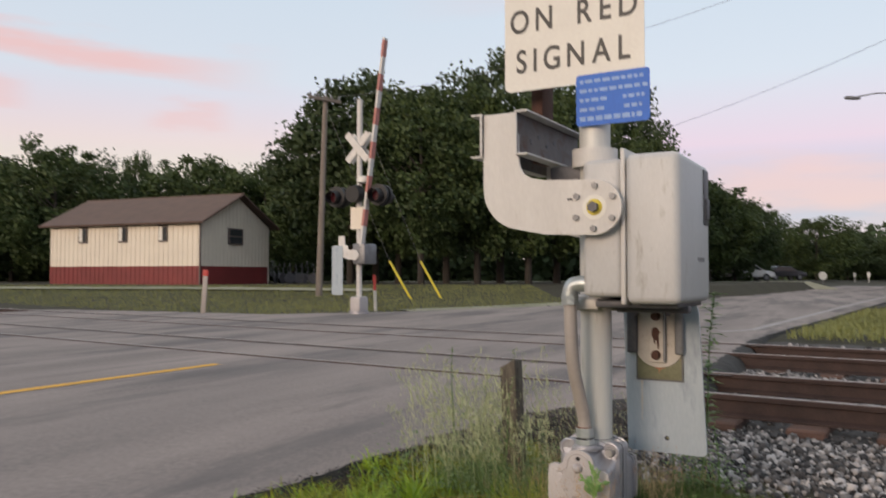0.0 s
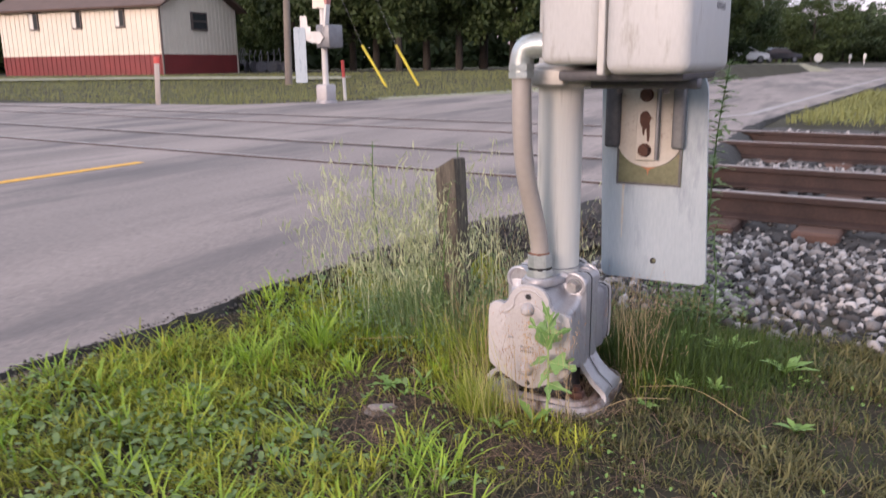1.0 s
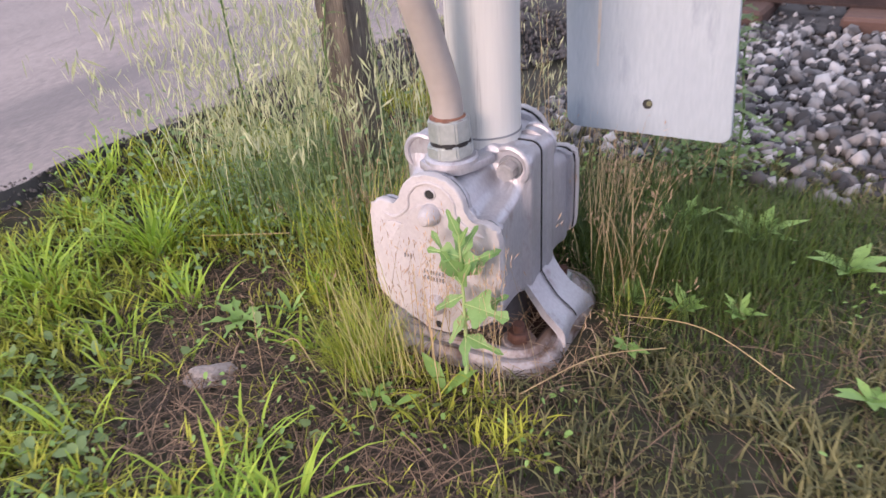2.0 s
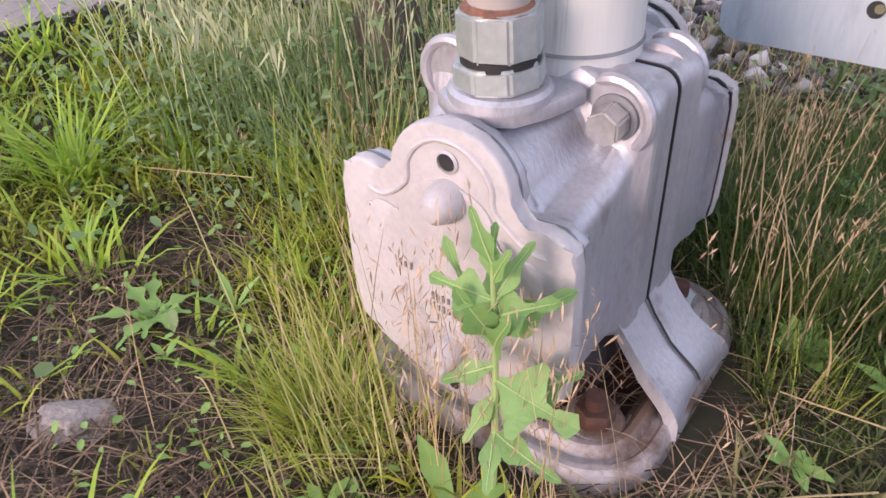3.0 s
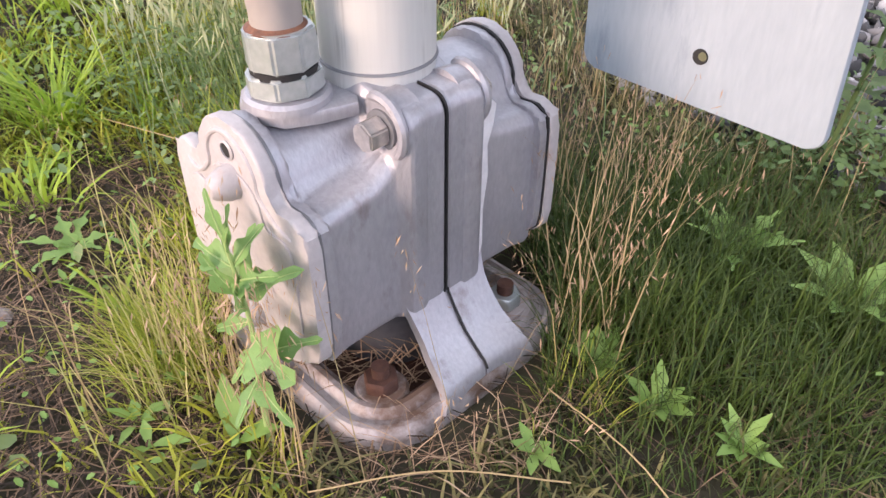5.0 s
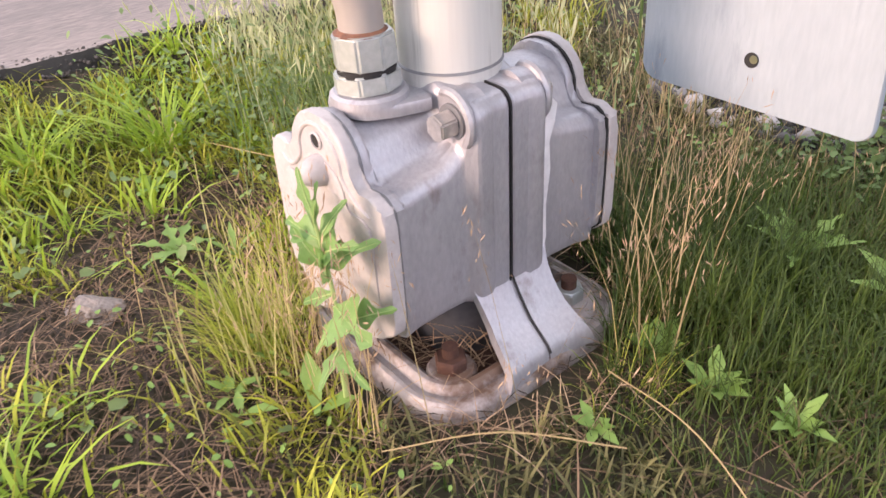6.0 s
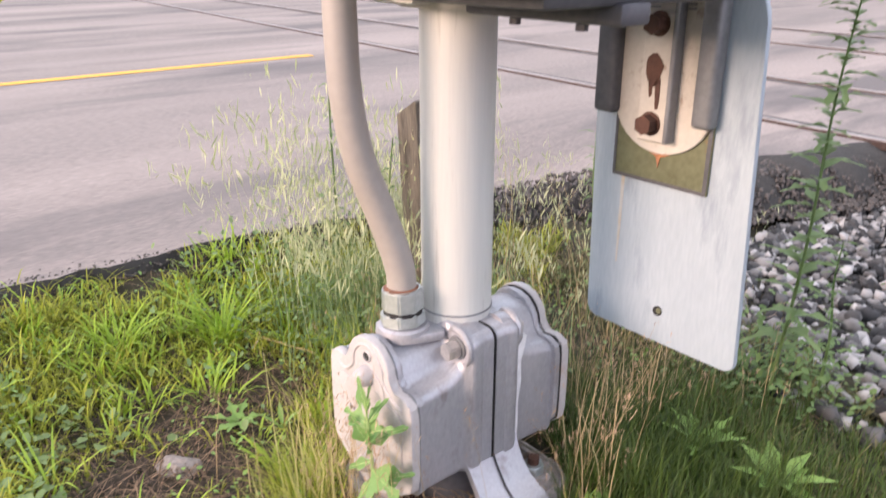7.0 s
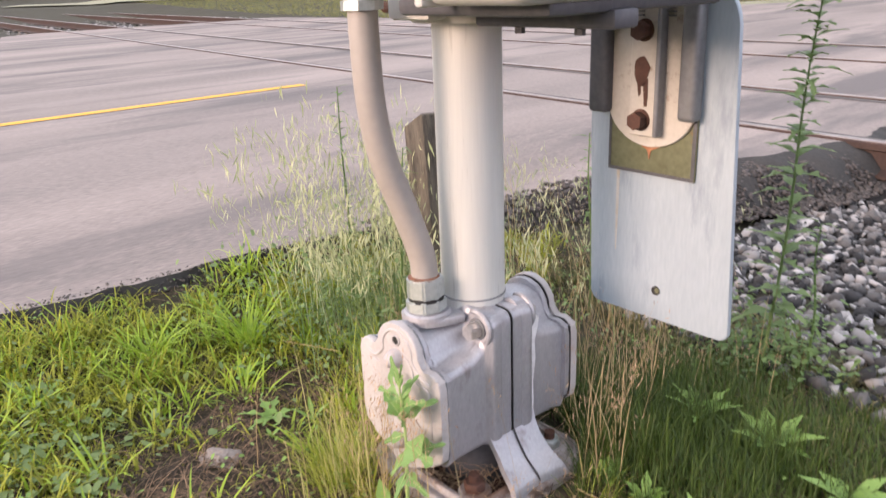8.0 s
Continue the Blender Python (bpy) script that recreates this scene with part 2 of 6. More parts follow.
M_DRY = material("dry_straw_grass", (0.58, 0.46, 0.24), 0.8, 0.0, (0.30, 0.21, 0.11), 2, 9, 0.0, 0.9, island=0.7, translucent=0.25)
M_SEED = material("pinkish_seed_heads", (0.60, 0.44, 0.29), 0.85, 0.0, (0.28, 0.17, 0.11), 4, 12, 0.0, 0.9, island=0.7, translucent=0.25)
M_OAT = material("pale_green_seed_heads", (0.62, 0.62, 0.40), 0.8, 0.0, (0.28, 0.34, 0.16), 4, 12, 0.0, 0.9, island=0.7, translucent=0.3)
M_WEED = material("fresh_weed_leaf", (0.30, 0.46, 0.12), 0.5, 0.0, (0.15, 0.29, 0.06), 14, 60, 0.1, 0.8, ob_rand=0.3, translucent=0.3)
M_WEEDDARK = material("grey_green_weed_leaf", (0.16, 0.25, 0.08), 0.6, 0.0, (0.08, 0.15, 0.045), 12, 60, 0.1, 0.8, ob_rand=0.4, translucent=0.3)
M_BOLT = material("bright_bolt_steel", (0.60, 0.57, 0.55), 0.32, 0.7, (0.42, 0.40, 0.39), 30, 160, 0.15)
M_FADEDRED = material("faded_red_stripe", (0.42, 0.17, 0.15), 0.6, 0.0, (0.34, 0.14, 0.12), 5, 40, 0.03)


M_LAMPBLACK = material("matt_black_lamp", (0.022, 0.022, 0.024), 0.6, 0.0, (0.012, 0.012, 0.013), 8, 60, 0.05)


# ---- mesh helpers ----
def thing(name, label, category, m, group="", kind=""):
    ob = new(name)
    ob.empty_display_size = 0.1
    ob.matrix_world = m
    return tagged(ob, label, category, group, kind)


def smooth(me, limit=35):
    me.set_sharp_from_angle(angle=radians(limit))
    for p in me.polygons:
        p.use_smooth = True


def part(name, bm, mat, parent=None, label="", soft=True):
    me = bpy.data.meshes.new(name)
    bmesh.ops.recalc_face_normals(bm, faces=bm.faces)
    bm.to_mesh(me)
    bm.free()
    me.materials.append(mat)
    if soft:
        smooth(me)
    ob = new(name, me)
    if parent is not None:
        ob.parent = parent
    if label:
        ob["label"] = label
    return ob


def box(c, s, bevel=0.0, seg=2, bm=None, m=None):
    bm = bm or bmesh.new()
    mat = Matrix.Translation(c) @ Matrix.Diagonal((*s, 1))
    if m is not None:
        mat = m @ mat
    made = bmesh.ops.create_cube(bm, size=1, matrix=mat)["verts"]
    if bevel:
        edges = list({e for v in made for e in v.link_edges})
        bmesh.ops.bevel(bm, geom=edges, offset=bevel, segments=seg, affect="EDGES", profile=0.5, clamp_overlap=True)
    return bm


def rod(p0, p1, r0, r1=None, seg=16, bm=None, cap=True):
    bm = bm or bmesh.new()
    p0, p1 = Vector(p0), Vector(p1)
    d = p1 - p0
    m = Matrix.Translation((p0 + p1) / 2) @ d.to_track_quat("Z", "Y").to_matrix().to_4x4()
    bmesh.ops.create_cone(bm, cap_ends=cap, segments=seg, radius1=r0, radius2=r0 if r1 is None else r1, depth=d.length, matrix=m)
    return bm


def prism(outline, to3, d0, d1, bevel=0.0, seg=2, bm=None):
    """A flat outline (a, b), given depth from d0 to d1; to3(a, b, d) places a point."""
    bm = bm or bmesh.new()
    low = [bm.verts.new(to3(a, b, d0)) for a, b in outline]
    high = [bm.verts.new(to3(a, b, d1)) for a, b in outline]
    n = len(outline)
    f1, f2 = bm.faces.new(low[::-1]), bm.faces.new(high)
    for i in range(n):
        bm.faces.new((low[i], low[(i + 1) % n], high[(i + 1) % n], high[i]))
    if bevel:
        bmesh.ops.bevel(bm, geom=list(f1.edges) + list(f2.edges), offset=bevel, segments=seg, affect="EDGES", profile=0.5, clamp_overlap=True)
    return bm


def tube(points, radii, seg=12, bm=None, cap=True):
    bm = bm or bmesh.new()
    pts = [Vector(p) for p in points]
    rings = []
    for i, p in enumerate(pts):
        d = (pts[min(i + 1, len(pts) - 1)] - pts[max(i - 1, 0)]).normalized()
        side = d.cross(Vector((0.13, 0.99, 0.05))).normalized()
        up = side.cross(d)
        r = radii[i] if isinstance(radii, (list, tuple)) else radii
        rings.append([bm.verts.new(p + r * (math.cos(a) * side + math.sin(a) * up)) for a in [2 * math.pi * k / seg for k in range(seg)]])
    for a, b in zip(rings, rings[1:]):
        for k in range(seg):
            bm.faces.new((a[k], a[(k + 1) % seg], b[(k + 1) % seg], b[k]))
    if cap:
        bm.faces.new(rings[0][::-1])
        bm.faces.new(rings[-1])
    return bm


def curve_points(ctrl, n=8):
    """Catmull-Rom points through the controls."""
    c = [Vector(p) for p in ctrl]
    c = [2 * c[0] - c[1]] + c + [2 * c[-1] - c[-2]]
    out = []
    for i in range(1, len(c) - 2):
        for k in range(n):
            s = k / n
            out.append(0.5 * ((2 * c[i]) + (c[i + 1] - c[i - 1]) * s + (2 * c[i - 1] - 5 * c[i] + 4 * c[i + 1] - c[i + 2]) * s * s + (3 * c[i] - c[i - 1] - 3 * c[i + 1] + c[i + 2]) * s ** 3))
    out.append(c[-2])
    return out


def lathe(profile, seg=40, bm=None, centre=(0, 0)):
    bm = bm or bmesh.new()
    rings = [[bm.verts.new((centre[0] + r * math.cos(2 * math.pi * k / seg), centre[1] + r * math.sin(2 * math.pi * k / seg), z)) for k in range(seg)] for r, z in profile]
    for a, b in zip(rings, rings[1:]):
        for k in range(seg):
            bm.faces.new((a[k], a[(k + 1) % seg], b[(k + 1) % seg], b[k]))
    return bm


def rounded(x0, x1, y0, y1, r, seg=5):
    pts = []
    for cx, cy, a0 in ((x1 - r, y1 - r, 0), (x0 + r, y1 - r, 90), (x0 + r, y0 + r, 180), (x1 - r, y0 + r, 270)):
        for k in range(seg + 1):
            a = radians(a0 + 90 * k / seg)
            pts.append((cx + r * math.cos(a), cy + r * math.sin(a)))
    return pts


def from_arrays(name, verts, faces, mat, label="", category="", kind="stuff", parent=None):
    """One mesh out of arrays: verts (n, 3), triangles (k, 3)."""
    me = bpy.data.meshes.new(name)
    verts, faces = np.asarray(verts, np.float32), np.asarray(faces, np.int32)
    me.vertices.add(len(verts))
    me.vertices.foreach_set("co", verts.ravel())
    me.loops.add(faces.size)
    me.loops.foreach_set("vertex_index", faces.ravel())
    me.polygons.add(len(faces))
    me.polygons.foreach_set("loop_start", np.arange(0, faces.size, 3, dtype=np.int32))
    me.update(calc_edges=True)
    me.validate()
    me.materials.append(mat)
    ob = new(name, me)
    if parent is not None:
        ob.parent = parent
    return tagged(ob, label, category, "", kind)


# ---- the plan: m runs across the road, n across the tracks ----
def plan(m, n):
    return (0.824 * m + 0.454 * n) / 0.991, (-0.566 * m + 0.891 * n) / 0.991


def mn(x, y):
    return 0.891 * x - 0.454 * y, 0.566 * x + 0.824 * y


EDGE_N = [-40, -6, 0, 2.1, 3.5, 4.5, 5.6, 6.4, 11.6, 13.0, 17.0, 25.0, 45.0, 100.0, 260.0]
EDGE_R = [-9.0, -3.6, -2.6, -2.4, -2.2, -1.95, -1.45, -1.25, -1.15, -1.0, -0.45, 0.6, 3.2, 10.8, 33.0]
LEFT_N = [-40, -6, 0, 2.9, 3.7, 4.8, 5.6, 11.8, 12.8, 13.1, 14.7, 15.8, 17.8, 23.0, 35.0, 45.0, 100.0, 260.0]
LEFT_M = [-18.0, -10.8, -10.8, -11.5, -13.2, -19.0, -19.6, -19.0, -14.5, -12.3, -11.2, -10.2, -9.5, -7.4, -4.8, -3.4, 2.0, 22.0]


def sstep(a, b, v):
    s = np.clip((np.asarray(v, float) - a) / (b - a), 0, 1)
    return s * s * (3 - 2 * s)


def road_z(m, n):
    right = np.interp(n, EDGE_N, EDGE_R)
    return 0.20 - 0.055 * (1 - sstep(0.0, 1.5, right - m)) * (1 - sstep(4.2, 5.6, n))


def ground_z(x, y):
    x, y = np.asarray(x, float), np.asarray(y, float)
    m, n = mn(x, y)
    right, left = np.interp(n, EDGE_N, EDGE_R), np.interp(n, LEFT_N, LEFT_M)
    e = m - right
    near = 0.115 * np.exp(-np.clip(e, 0, 9) / 0.30)
    ballast = -0.055 + 0.0 * m
    zr = near * (1 - sstep(4.3, 5.5, n)) + ballast * sstep(4.3, 5.5, n)
    zr = zr * (1 - sstep(11.6, 13.2, n)) + 0.17 * sstep(11.6, 13.2, n)
    zl = 0.15 - 0.14 * sstep(4.2, 5.5, n) * (1 - sstep(11.6, 13.0, n)) + 0.05 * sstep(13, 16, n)
    zl = zl + 0.5 * sstep(22, 38, y)
    z = np.where(e > 0, zr, np.where(m < left, zl, road_z(m, n) - 0.09))
    bumps = 0.012 * np.sin(3.1 * x + 1.3 * y) * np.sin(2.3 * y - 0.7 * x) + 0.006 * np.sin(9.1 * x) * np.sin(8.3 * y + 2 * x)
    z = z - 0.03 * np.exp(-(np.hypot(x - 0.69, y - 3.43) / 0.33) ** 2)
    return z + np.where(e > 0, bumps * (1 - sstep(3.8, 4.6, n)), 0)


def grid_mesh(name, xs, ys, fz, mat, label, category, kind="structure"):
    X, Y = np.meshgrid(xs, ys)
    Z = fz(X, Y)
    verts = np.stack([X.ravel(), Y.ravel(), Z.ravel()], 1)
    nx, ny = len(xs), len(ys)
    i = (np.arange(ny - 1)[:, None] * nx + np.arange(nx - 1)[None]).ravel()
    faces = np.concatenate([np.stack([i, i + 1, i + nx + 1], 1), np.stack([i, i + nx + 1, i + nx], 1)])
    ob = from_arrays(name, verts, faces, mat, label, category, kind)
    smooth(ob.data, 60)
    return ob


xs = np.unique(np.concatenate([np.linspace(-900, -60, 8), np.linspace(-60, -3, 58), np.linspace(-3, 4, 118), np.linspace(4, 60, 57), np.linspace(60, 900, 8)]))
ys = np.unique(np.concatenate([np.linspace(-600, -20, 8), np.linspace(-20, 1, 22), np.linspace(1, 7, 100), np.linspace(7, 60, 54), np.linspace(60, 2500, 14)]))
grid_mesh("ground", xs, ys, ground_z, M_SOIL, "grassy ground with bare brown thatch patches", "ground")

# ---- the road, with a broken right edge ----
ns = np.unique(np.concatenate([np.linspace(-40, -2, 20), np.linspace(-2, 14, 220), np.linspace(14, 60, 40), np.linspace(60, 260, 12)]))
ws = np.concatenate([np.linspace(0, 0.9, 22), np.linspace(0.92, 1, 8)])
rv, rf = [], []
rng = np.random.default_rng(4)
for n in ns:
    a, b = np.interp(n, LEFT_N, LEFT_M), np.interp(n, EDGE_N, EDGE_R)
    b += 0.012 * math.sin(n * 5.3) + 0.010 * math.sin(n * 13.1 + 1) + rng.normal(0, 0.010)
    for w in ws:
        m = a + (b - a) * w
        x, y = plan(m, n)
        rv.append((x, y, float(road_z(m, n))))
k = len(ws)
for j in range(len(ns) - 1):
    for i in range(k - 1):
        a = j * k + i
        rf += [(a, a + 1, a + k + 1), (a, a + k + 1, a + k)]
road = from_arrays("road", rv, rf, M_ASPHALT, "worn grey asphalt road over the level crossing", "road", "structure")
smooth(road.data, 60)
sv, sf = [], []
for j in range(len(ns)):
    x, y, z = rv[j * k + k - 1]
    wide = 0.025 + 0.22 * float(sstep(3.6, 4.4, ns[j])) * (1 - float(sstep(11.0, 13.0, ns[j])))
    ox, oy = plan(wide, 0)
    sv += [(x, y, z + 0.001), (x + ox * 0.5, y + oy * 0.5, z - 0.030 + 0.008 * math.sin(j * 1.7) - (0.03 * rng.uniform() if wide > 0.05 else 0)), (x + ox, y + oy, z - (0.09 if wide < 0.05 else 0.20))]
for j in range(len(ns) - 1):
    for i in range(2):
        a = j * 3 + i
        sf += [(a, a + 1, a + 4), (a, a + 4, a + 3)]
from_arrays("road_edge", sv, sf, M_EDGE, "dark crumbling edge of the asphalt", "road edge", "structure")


def stripe(name, pts, width, mat, label):
    """A painted line along plan points (m, n), just over the road."""
    bm = bmesh.new()
    rows = []
    for i, (m, n) in enumerate(pts):
        a, b = pts[max(i - 1, 0)], pts[min(i + 1, len(pts) - 1)]
        dm, dn = b[0] - a[0], b[1] - a[1]
        L = math.hypot(dm, dn)
        sm, sn = dn / L * width / 2, -dm / L * width / 2
        rows.append([bm.verts.new((*plan(m + q * sm, n + q * sn), float(road_z(m, n)) + 0.004)) for q in (-1, 1)])
    for a, b in zip(rows, rows[1:]):
        bm.faces.new((a[0], a[1], b[1], b[0]))
    ob = part(name, bm, mat, None, soft=False)
    return tagged(ob, label, "road marking", "", "structure")


stripe("yellow_line", [(-5.80 - 0.03 * q, 5.38 - q) for q in np.linspace(0, 40, 60)], 0.13, M_YELLOW, "worn yellow centre line ending before the tracks")
stripe("edge_line", [(-1.75, 13.2)] + [(float(np.interp(n, [13, 28, 100], [-1.45, 0.35, 9.6])), n) for n in np.linspace(14, 100, 40)], 0.16, M_ROADWHITE, "faded white edge line beyond the tracks")

# ---- tracks ----
RA = radians(-34.5)
RD, RN = Vector((math.cos(RA), math.sin(RA), 0)), Vector((0.566, 0.824, 0))
RAILS = (6.20, 7.52, 9.55, 10.90)
HEAD_Z = 0.212


def rail_profile():
    return [(-0.070, -0.165), (0.070, -0.165), (0.070, -0.152), (0.012, -0.130), (0.010, -0.045), (0.036, -0.036), (0.036, -0.006), (0.028, 0.0), (-0.028, 0.0), (-0.036, -0.006), (-0.036, -0.036), (-0.010, -0.045), (-0.012, -0.130), (-0.070, -0.152)]


for off in RAILS:
    origin = RN * off
    track_rail = thing("rail", "brown rusted steel rail with a worn pale head", "rail", Matrix.Translation((origin.x, origin.y, HEAD_Z)) @ Matrix.Rotation(RA, 4, "Z"), "track rails")
    bm = prism(rail_profile(), lambda a, b, d: (d, a, b), -90, 90)
    part("web_and_foot", bm, M_RAIL, track_rail, soft=False)
    part("running_head", box((0, 0, 0.001), (180, 0.052, 0.006), 0.002, 1), M_RAILHEAD, track_rail, "worn pale running surface", soft=False)

for off, gap in zip(RAILS, (0.085, -0.085, 0.085, -0.085)):
    for q, w in ((gap * 0.85, 0.075),):
        stripe("flangeway", [((-18.9 + 18.0 * k / 40), off + q + (0.0)) for k in range(41)], w, M_FLANGE, "dark flangeway gap beside the rail in the road")
tie_mesh = None
for t0 in (6.86, 10.22):
    for i in range(-8, 40):
        s = 1.3 + i * 0.58 if t0 < 8 else 1.0 + i * 0.58
        jit = random.uniform(-0.04, 0.04)
        c = RN * t0 + RD * s
        m_here, n_here = mn(c.x, c.y)
        if m_here < -0.75:
            continue
        if tie_mesh is None:
            ob = part("railway_tie", box((0, 0, 0), (0.26, 1.86, 0.16), 0.014, 1), M_TIE, None, soft=False)
            tie_mesh = ob.data
        else:
            ob = new("railway_tie", tie_mesh)
        ob.matrix_world = pose(c.x + RN.x * jit, c.y + RN.y * jit, HEAD_Z - 0.166 - 0.08, 0, 0, math.degrees(RA) + random.uniform(-1.5, 1.5))
        tagged(ob, "dark weathered wooden tie under the rails", "railway tie", "track ties")

# ballast bed on both sides of the crossing
for name, m0, m1 in (("ballast_bed", -1.10, 60.0), ("ballast_bed", -90.0, -19.2)):
    gm = np.unique(np.concatenate([np.linspace(m0, m0 + 8, 90), np.linspace(m0 + 8, m1, 40)])) if m1 > 0 else np.linspace(m0, m1, 60)
    gn = np.linspace(4.35, 12.6, 80)
    Mg, Ng = np.meshgrid(gm, gn)
    Xg, Yg = plan(Mg, Ng)
    Zg = ground_z(Xg, Yg) * 0 + 0.012 * np.sin(11 * Mg) * np.sin(13 * Ng + 3 * Mg) + np.interp(Ng, [4.35, 4.7, 5.3, 5.85, 5.95, 6.1, 11.4, 12.6], [-0.07, -0.02, -0.032, -0.038, -0.03, -0.01, 0.01, 0.12])
    nx = len(gm)
    i = (np.arange(len(gn) - 1)[:, None] * nx + np.arange(nx - 1)[None]).ravel()
    from_arrays(name, np.stack([Xg.ravel(), Yg.ravel(), Zg.ravel()], 1), np.concatenate([np.stack([i, i + 1, i + nx + 1], 1), np.stack([i, i + nx + 1, i + nx], 1)]), M_BEDGAPSHADE if m1 > 0 else M_BEDPALE, "grey crushed stone ballast bed", "ballast", "structure")

# ---- the near crossing signal ----
BASE = pose(0.677, 3.445, 0, 0, 0, -30)


def uvw(a, b, d):
    """Outline in u and z, depth along v."""
    return (a, d, b)


signal = thing("crossing_signal", "silver-painted railway crossing signal on a cast base", "crossing signal", BASE)
part("mast", rod((0, 0, 0.06), (0, 0, 5.2), 0.068, seg=48), M_POLE, signal, "pale grey round steel mast")

BC = -0.013
HW = 0.132


def body_section(hw, z0, zs, z1, r=0.022):
    """Cross section of the box: flat shoulders at zs, a rounded hump up to z1."""
    half = [(hw - r, z0), (hw - 0.3 * r, z0 + 0.3 * r), (hw, z0 + r)]
    for k in range(6):
        a = radians(90 * k / 5)
        half.append((hw - r + r * math.cos(a), zs - r + r * math.sin(a)))
    rise = z1 - zs
    half += [(0.078, zs + 0.03 * rise), (0.070, zs + 0.14 * rise), (0.064, zs + 0.34 * rise), (0.056, zs + 0.62 * rise), (0.042, zs + 0.86 * rise), (0.022, zs + 0.97 * rise)]
    return [(BC + a, b) for a, b in half] + [(BC, z1)] + [(BC - a, b) for a, b in half[::-1]]


def loft(sections, bm=None):
    """Joins outlines of equal count, each (points, v)."""
    bm = bm or bmesh.new()
    rings = [[bm.verts.new((a, v, b)) for a, b in pts] for pts, v in sections]
    n = len(rings[0])
    for r0, r1 in zip(rings, rings[1:]):
        for k in range(n):
            bm.faces.new((r0[k], r0[(k + 1) % n], r1[(k + 1) % n], r1[k]))
    bm.faces.new(rings[0][::-1])
    bm.faces.new(rings[-1])
    return bm


for sgn, half in ((-1, "front_half"), (1, "rear_half")):
    q = lambda v: sgn * v
    sec = [
        (body_section(0.130, 0.100, 0.398, 0.412), q(0.0025)),
        (body_section(0.129, 0.099, 0.398, 0.412), q(0.030)),
        (body_section(0.133, 0.098, 0.398, 0.412), q(0.036)),
        (body_section(0.133, 0.098, 0.396, 0.411), q(0.056)),
        (body_section(0.128, 0.097, 0.380, 0.404), q(0.061)),
        (body_section(0.118, 0.096, 0.340, 0.386), q(0.070)),
        (body_section(0.116, 0.095, 0.320, 0.379), q(0.095)),
        (body_section(0.116, 0.093, 0.311, 0.374), q(0.150)),
        (body_section(0.120, 0.090, 0.308, 0.374), q(0.176)),
    ]
    bm = loft(sec)
    cast = part("base_" + half, bm, M_SILVER, signal, "silver cast half of the junction box base")
    bev = cast.modifiers.new("bevel", "BEVEL")
    bev.width, bev.segments, bev.limit_method, bev.angle_limit = 0.004, 2, "ANGLE", radians(40)
    # corner ear with its bolt, upright rib beside the seam
    for side in (-1, 1):
        part("ear", rod((BC + side * 0.092, q(0.028), 0.370), (BC + side * 0.092, q(0.064), 0.368), 0.036, 0.035, 28), M_SILVER, cast)
        arc = [(BC + side * (0.092 + 0.036 * math.cos(radians(a))), q(0.064), 0.368 + 0.036 * math.sin(radians(a))) for a in range(-55, 126, 15)]
        part("ear_rim", tube(arc, [0.003] + [0.0065] * (len(arc) - 2) + [0.003], 8), M_SILVER, cast)
        if side > 0:
            # added grey disc: paints the shaded recess behind the bolt head
            bm = rod((BC + side * 0.094, q(0.062), 0.367), (BC + side * 0.094, q(0.068), 0.367), 0.0245, 0.0235, 24)
            part("bolt_washer", bm, M_GREY, cast, "grey disc painted as the shaded recess round the bolt")
            bm = rod((BC + side * 0.094, q(0.067), 0.367), (BC + side * 0.094, q(0.094), 0.366), 0.0190, 0.0182, 6)
            bmesh.ops.bevel(bm, geom=bm.edges[:], offset=0.0022, segments=2, affect="EDGES")
            part("hex_bolt", bm, M_BOLT, cast, "shiny hexagonal bolt head")
    # arched cover plate, rim and knobs
    outline = []
    for side in (1, -1):
        pts = [(0.016, 0.062), (0.040, 0.074), (0.100, 0.104), (0.126, 0.124), (0.133, 0.150), (0.133, 0.286), (0.127, 0.305), (0.112, 0.317), (0.092, 0.316), (0.076, 0.316), (0.068, 0.326), (0.066, 0.343), (0.058, 0.364), (0.043, 0.380), (0.022, 0.390), (0.006, 0.392)]
        if side < 0:
            pts = [(a, b + (0.011 if a > 0.08 else 0.006 if a > 0.067 else 0.0) * (0.28 < b < 0.33)) for a, b in pts]
        pts = [(p.x, p.y) for p in curve_points([(a, b, 0) for a, b in pts], 2)]
        outline += [(BC + side * a, b) for a, b in (pts if side > 0 else pts[::-1])]
    cover = part("cover_" + ("front" if sgn < 0 else "rear"), prism(outline, uvw, q(0.185), q(0.203), 0.006, 3), M_COVER, signal, "whitish weathered cover plate with an arched top")
    part("gasket", prism([(BC + (a - BC) * 0.985, 0.22 + (b - 0.22) * 0.985) for a, b in outline], uvw, q(0.1815), q(0.186)), M_GASKET if sgn > 0 else M_GREY, cover)
    part("rim_step", prism([(BC + (a - BC) * 0.975, 0.22 + (b - 0.22) * 0.97) for a, b in outline], uvw, q(0.168), q(0.182), 0.004, 2), M_SILVER, cover)
    crest = [(-0.104, 0.304), (-0.078, 0.298)] + [(0.050 * math.cos(radians(a)), 0.326 + 0.052 * math.sin(radians(a))) for a in (185, 160, 135, 110, 90, 70, 45, 20, -5)] + [(0.078, 0.298), (0.104, 0.290)]
    crest = curve_points([(BC + a, q(0.2030), b) for a, b in crest], 3)
    part("arch_ridge", tube(crest, [0.001] + [0.0034] * (len(crest) - 2) + [0.001], 8), M_COVER, cover)
    inner = [(BC + (a - BC) * 0.78, 0.20 + (b - 0.20) * 0.70) for a, b in outline]
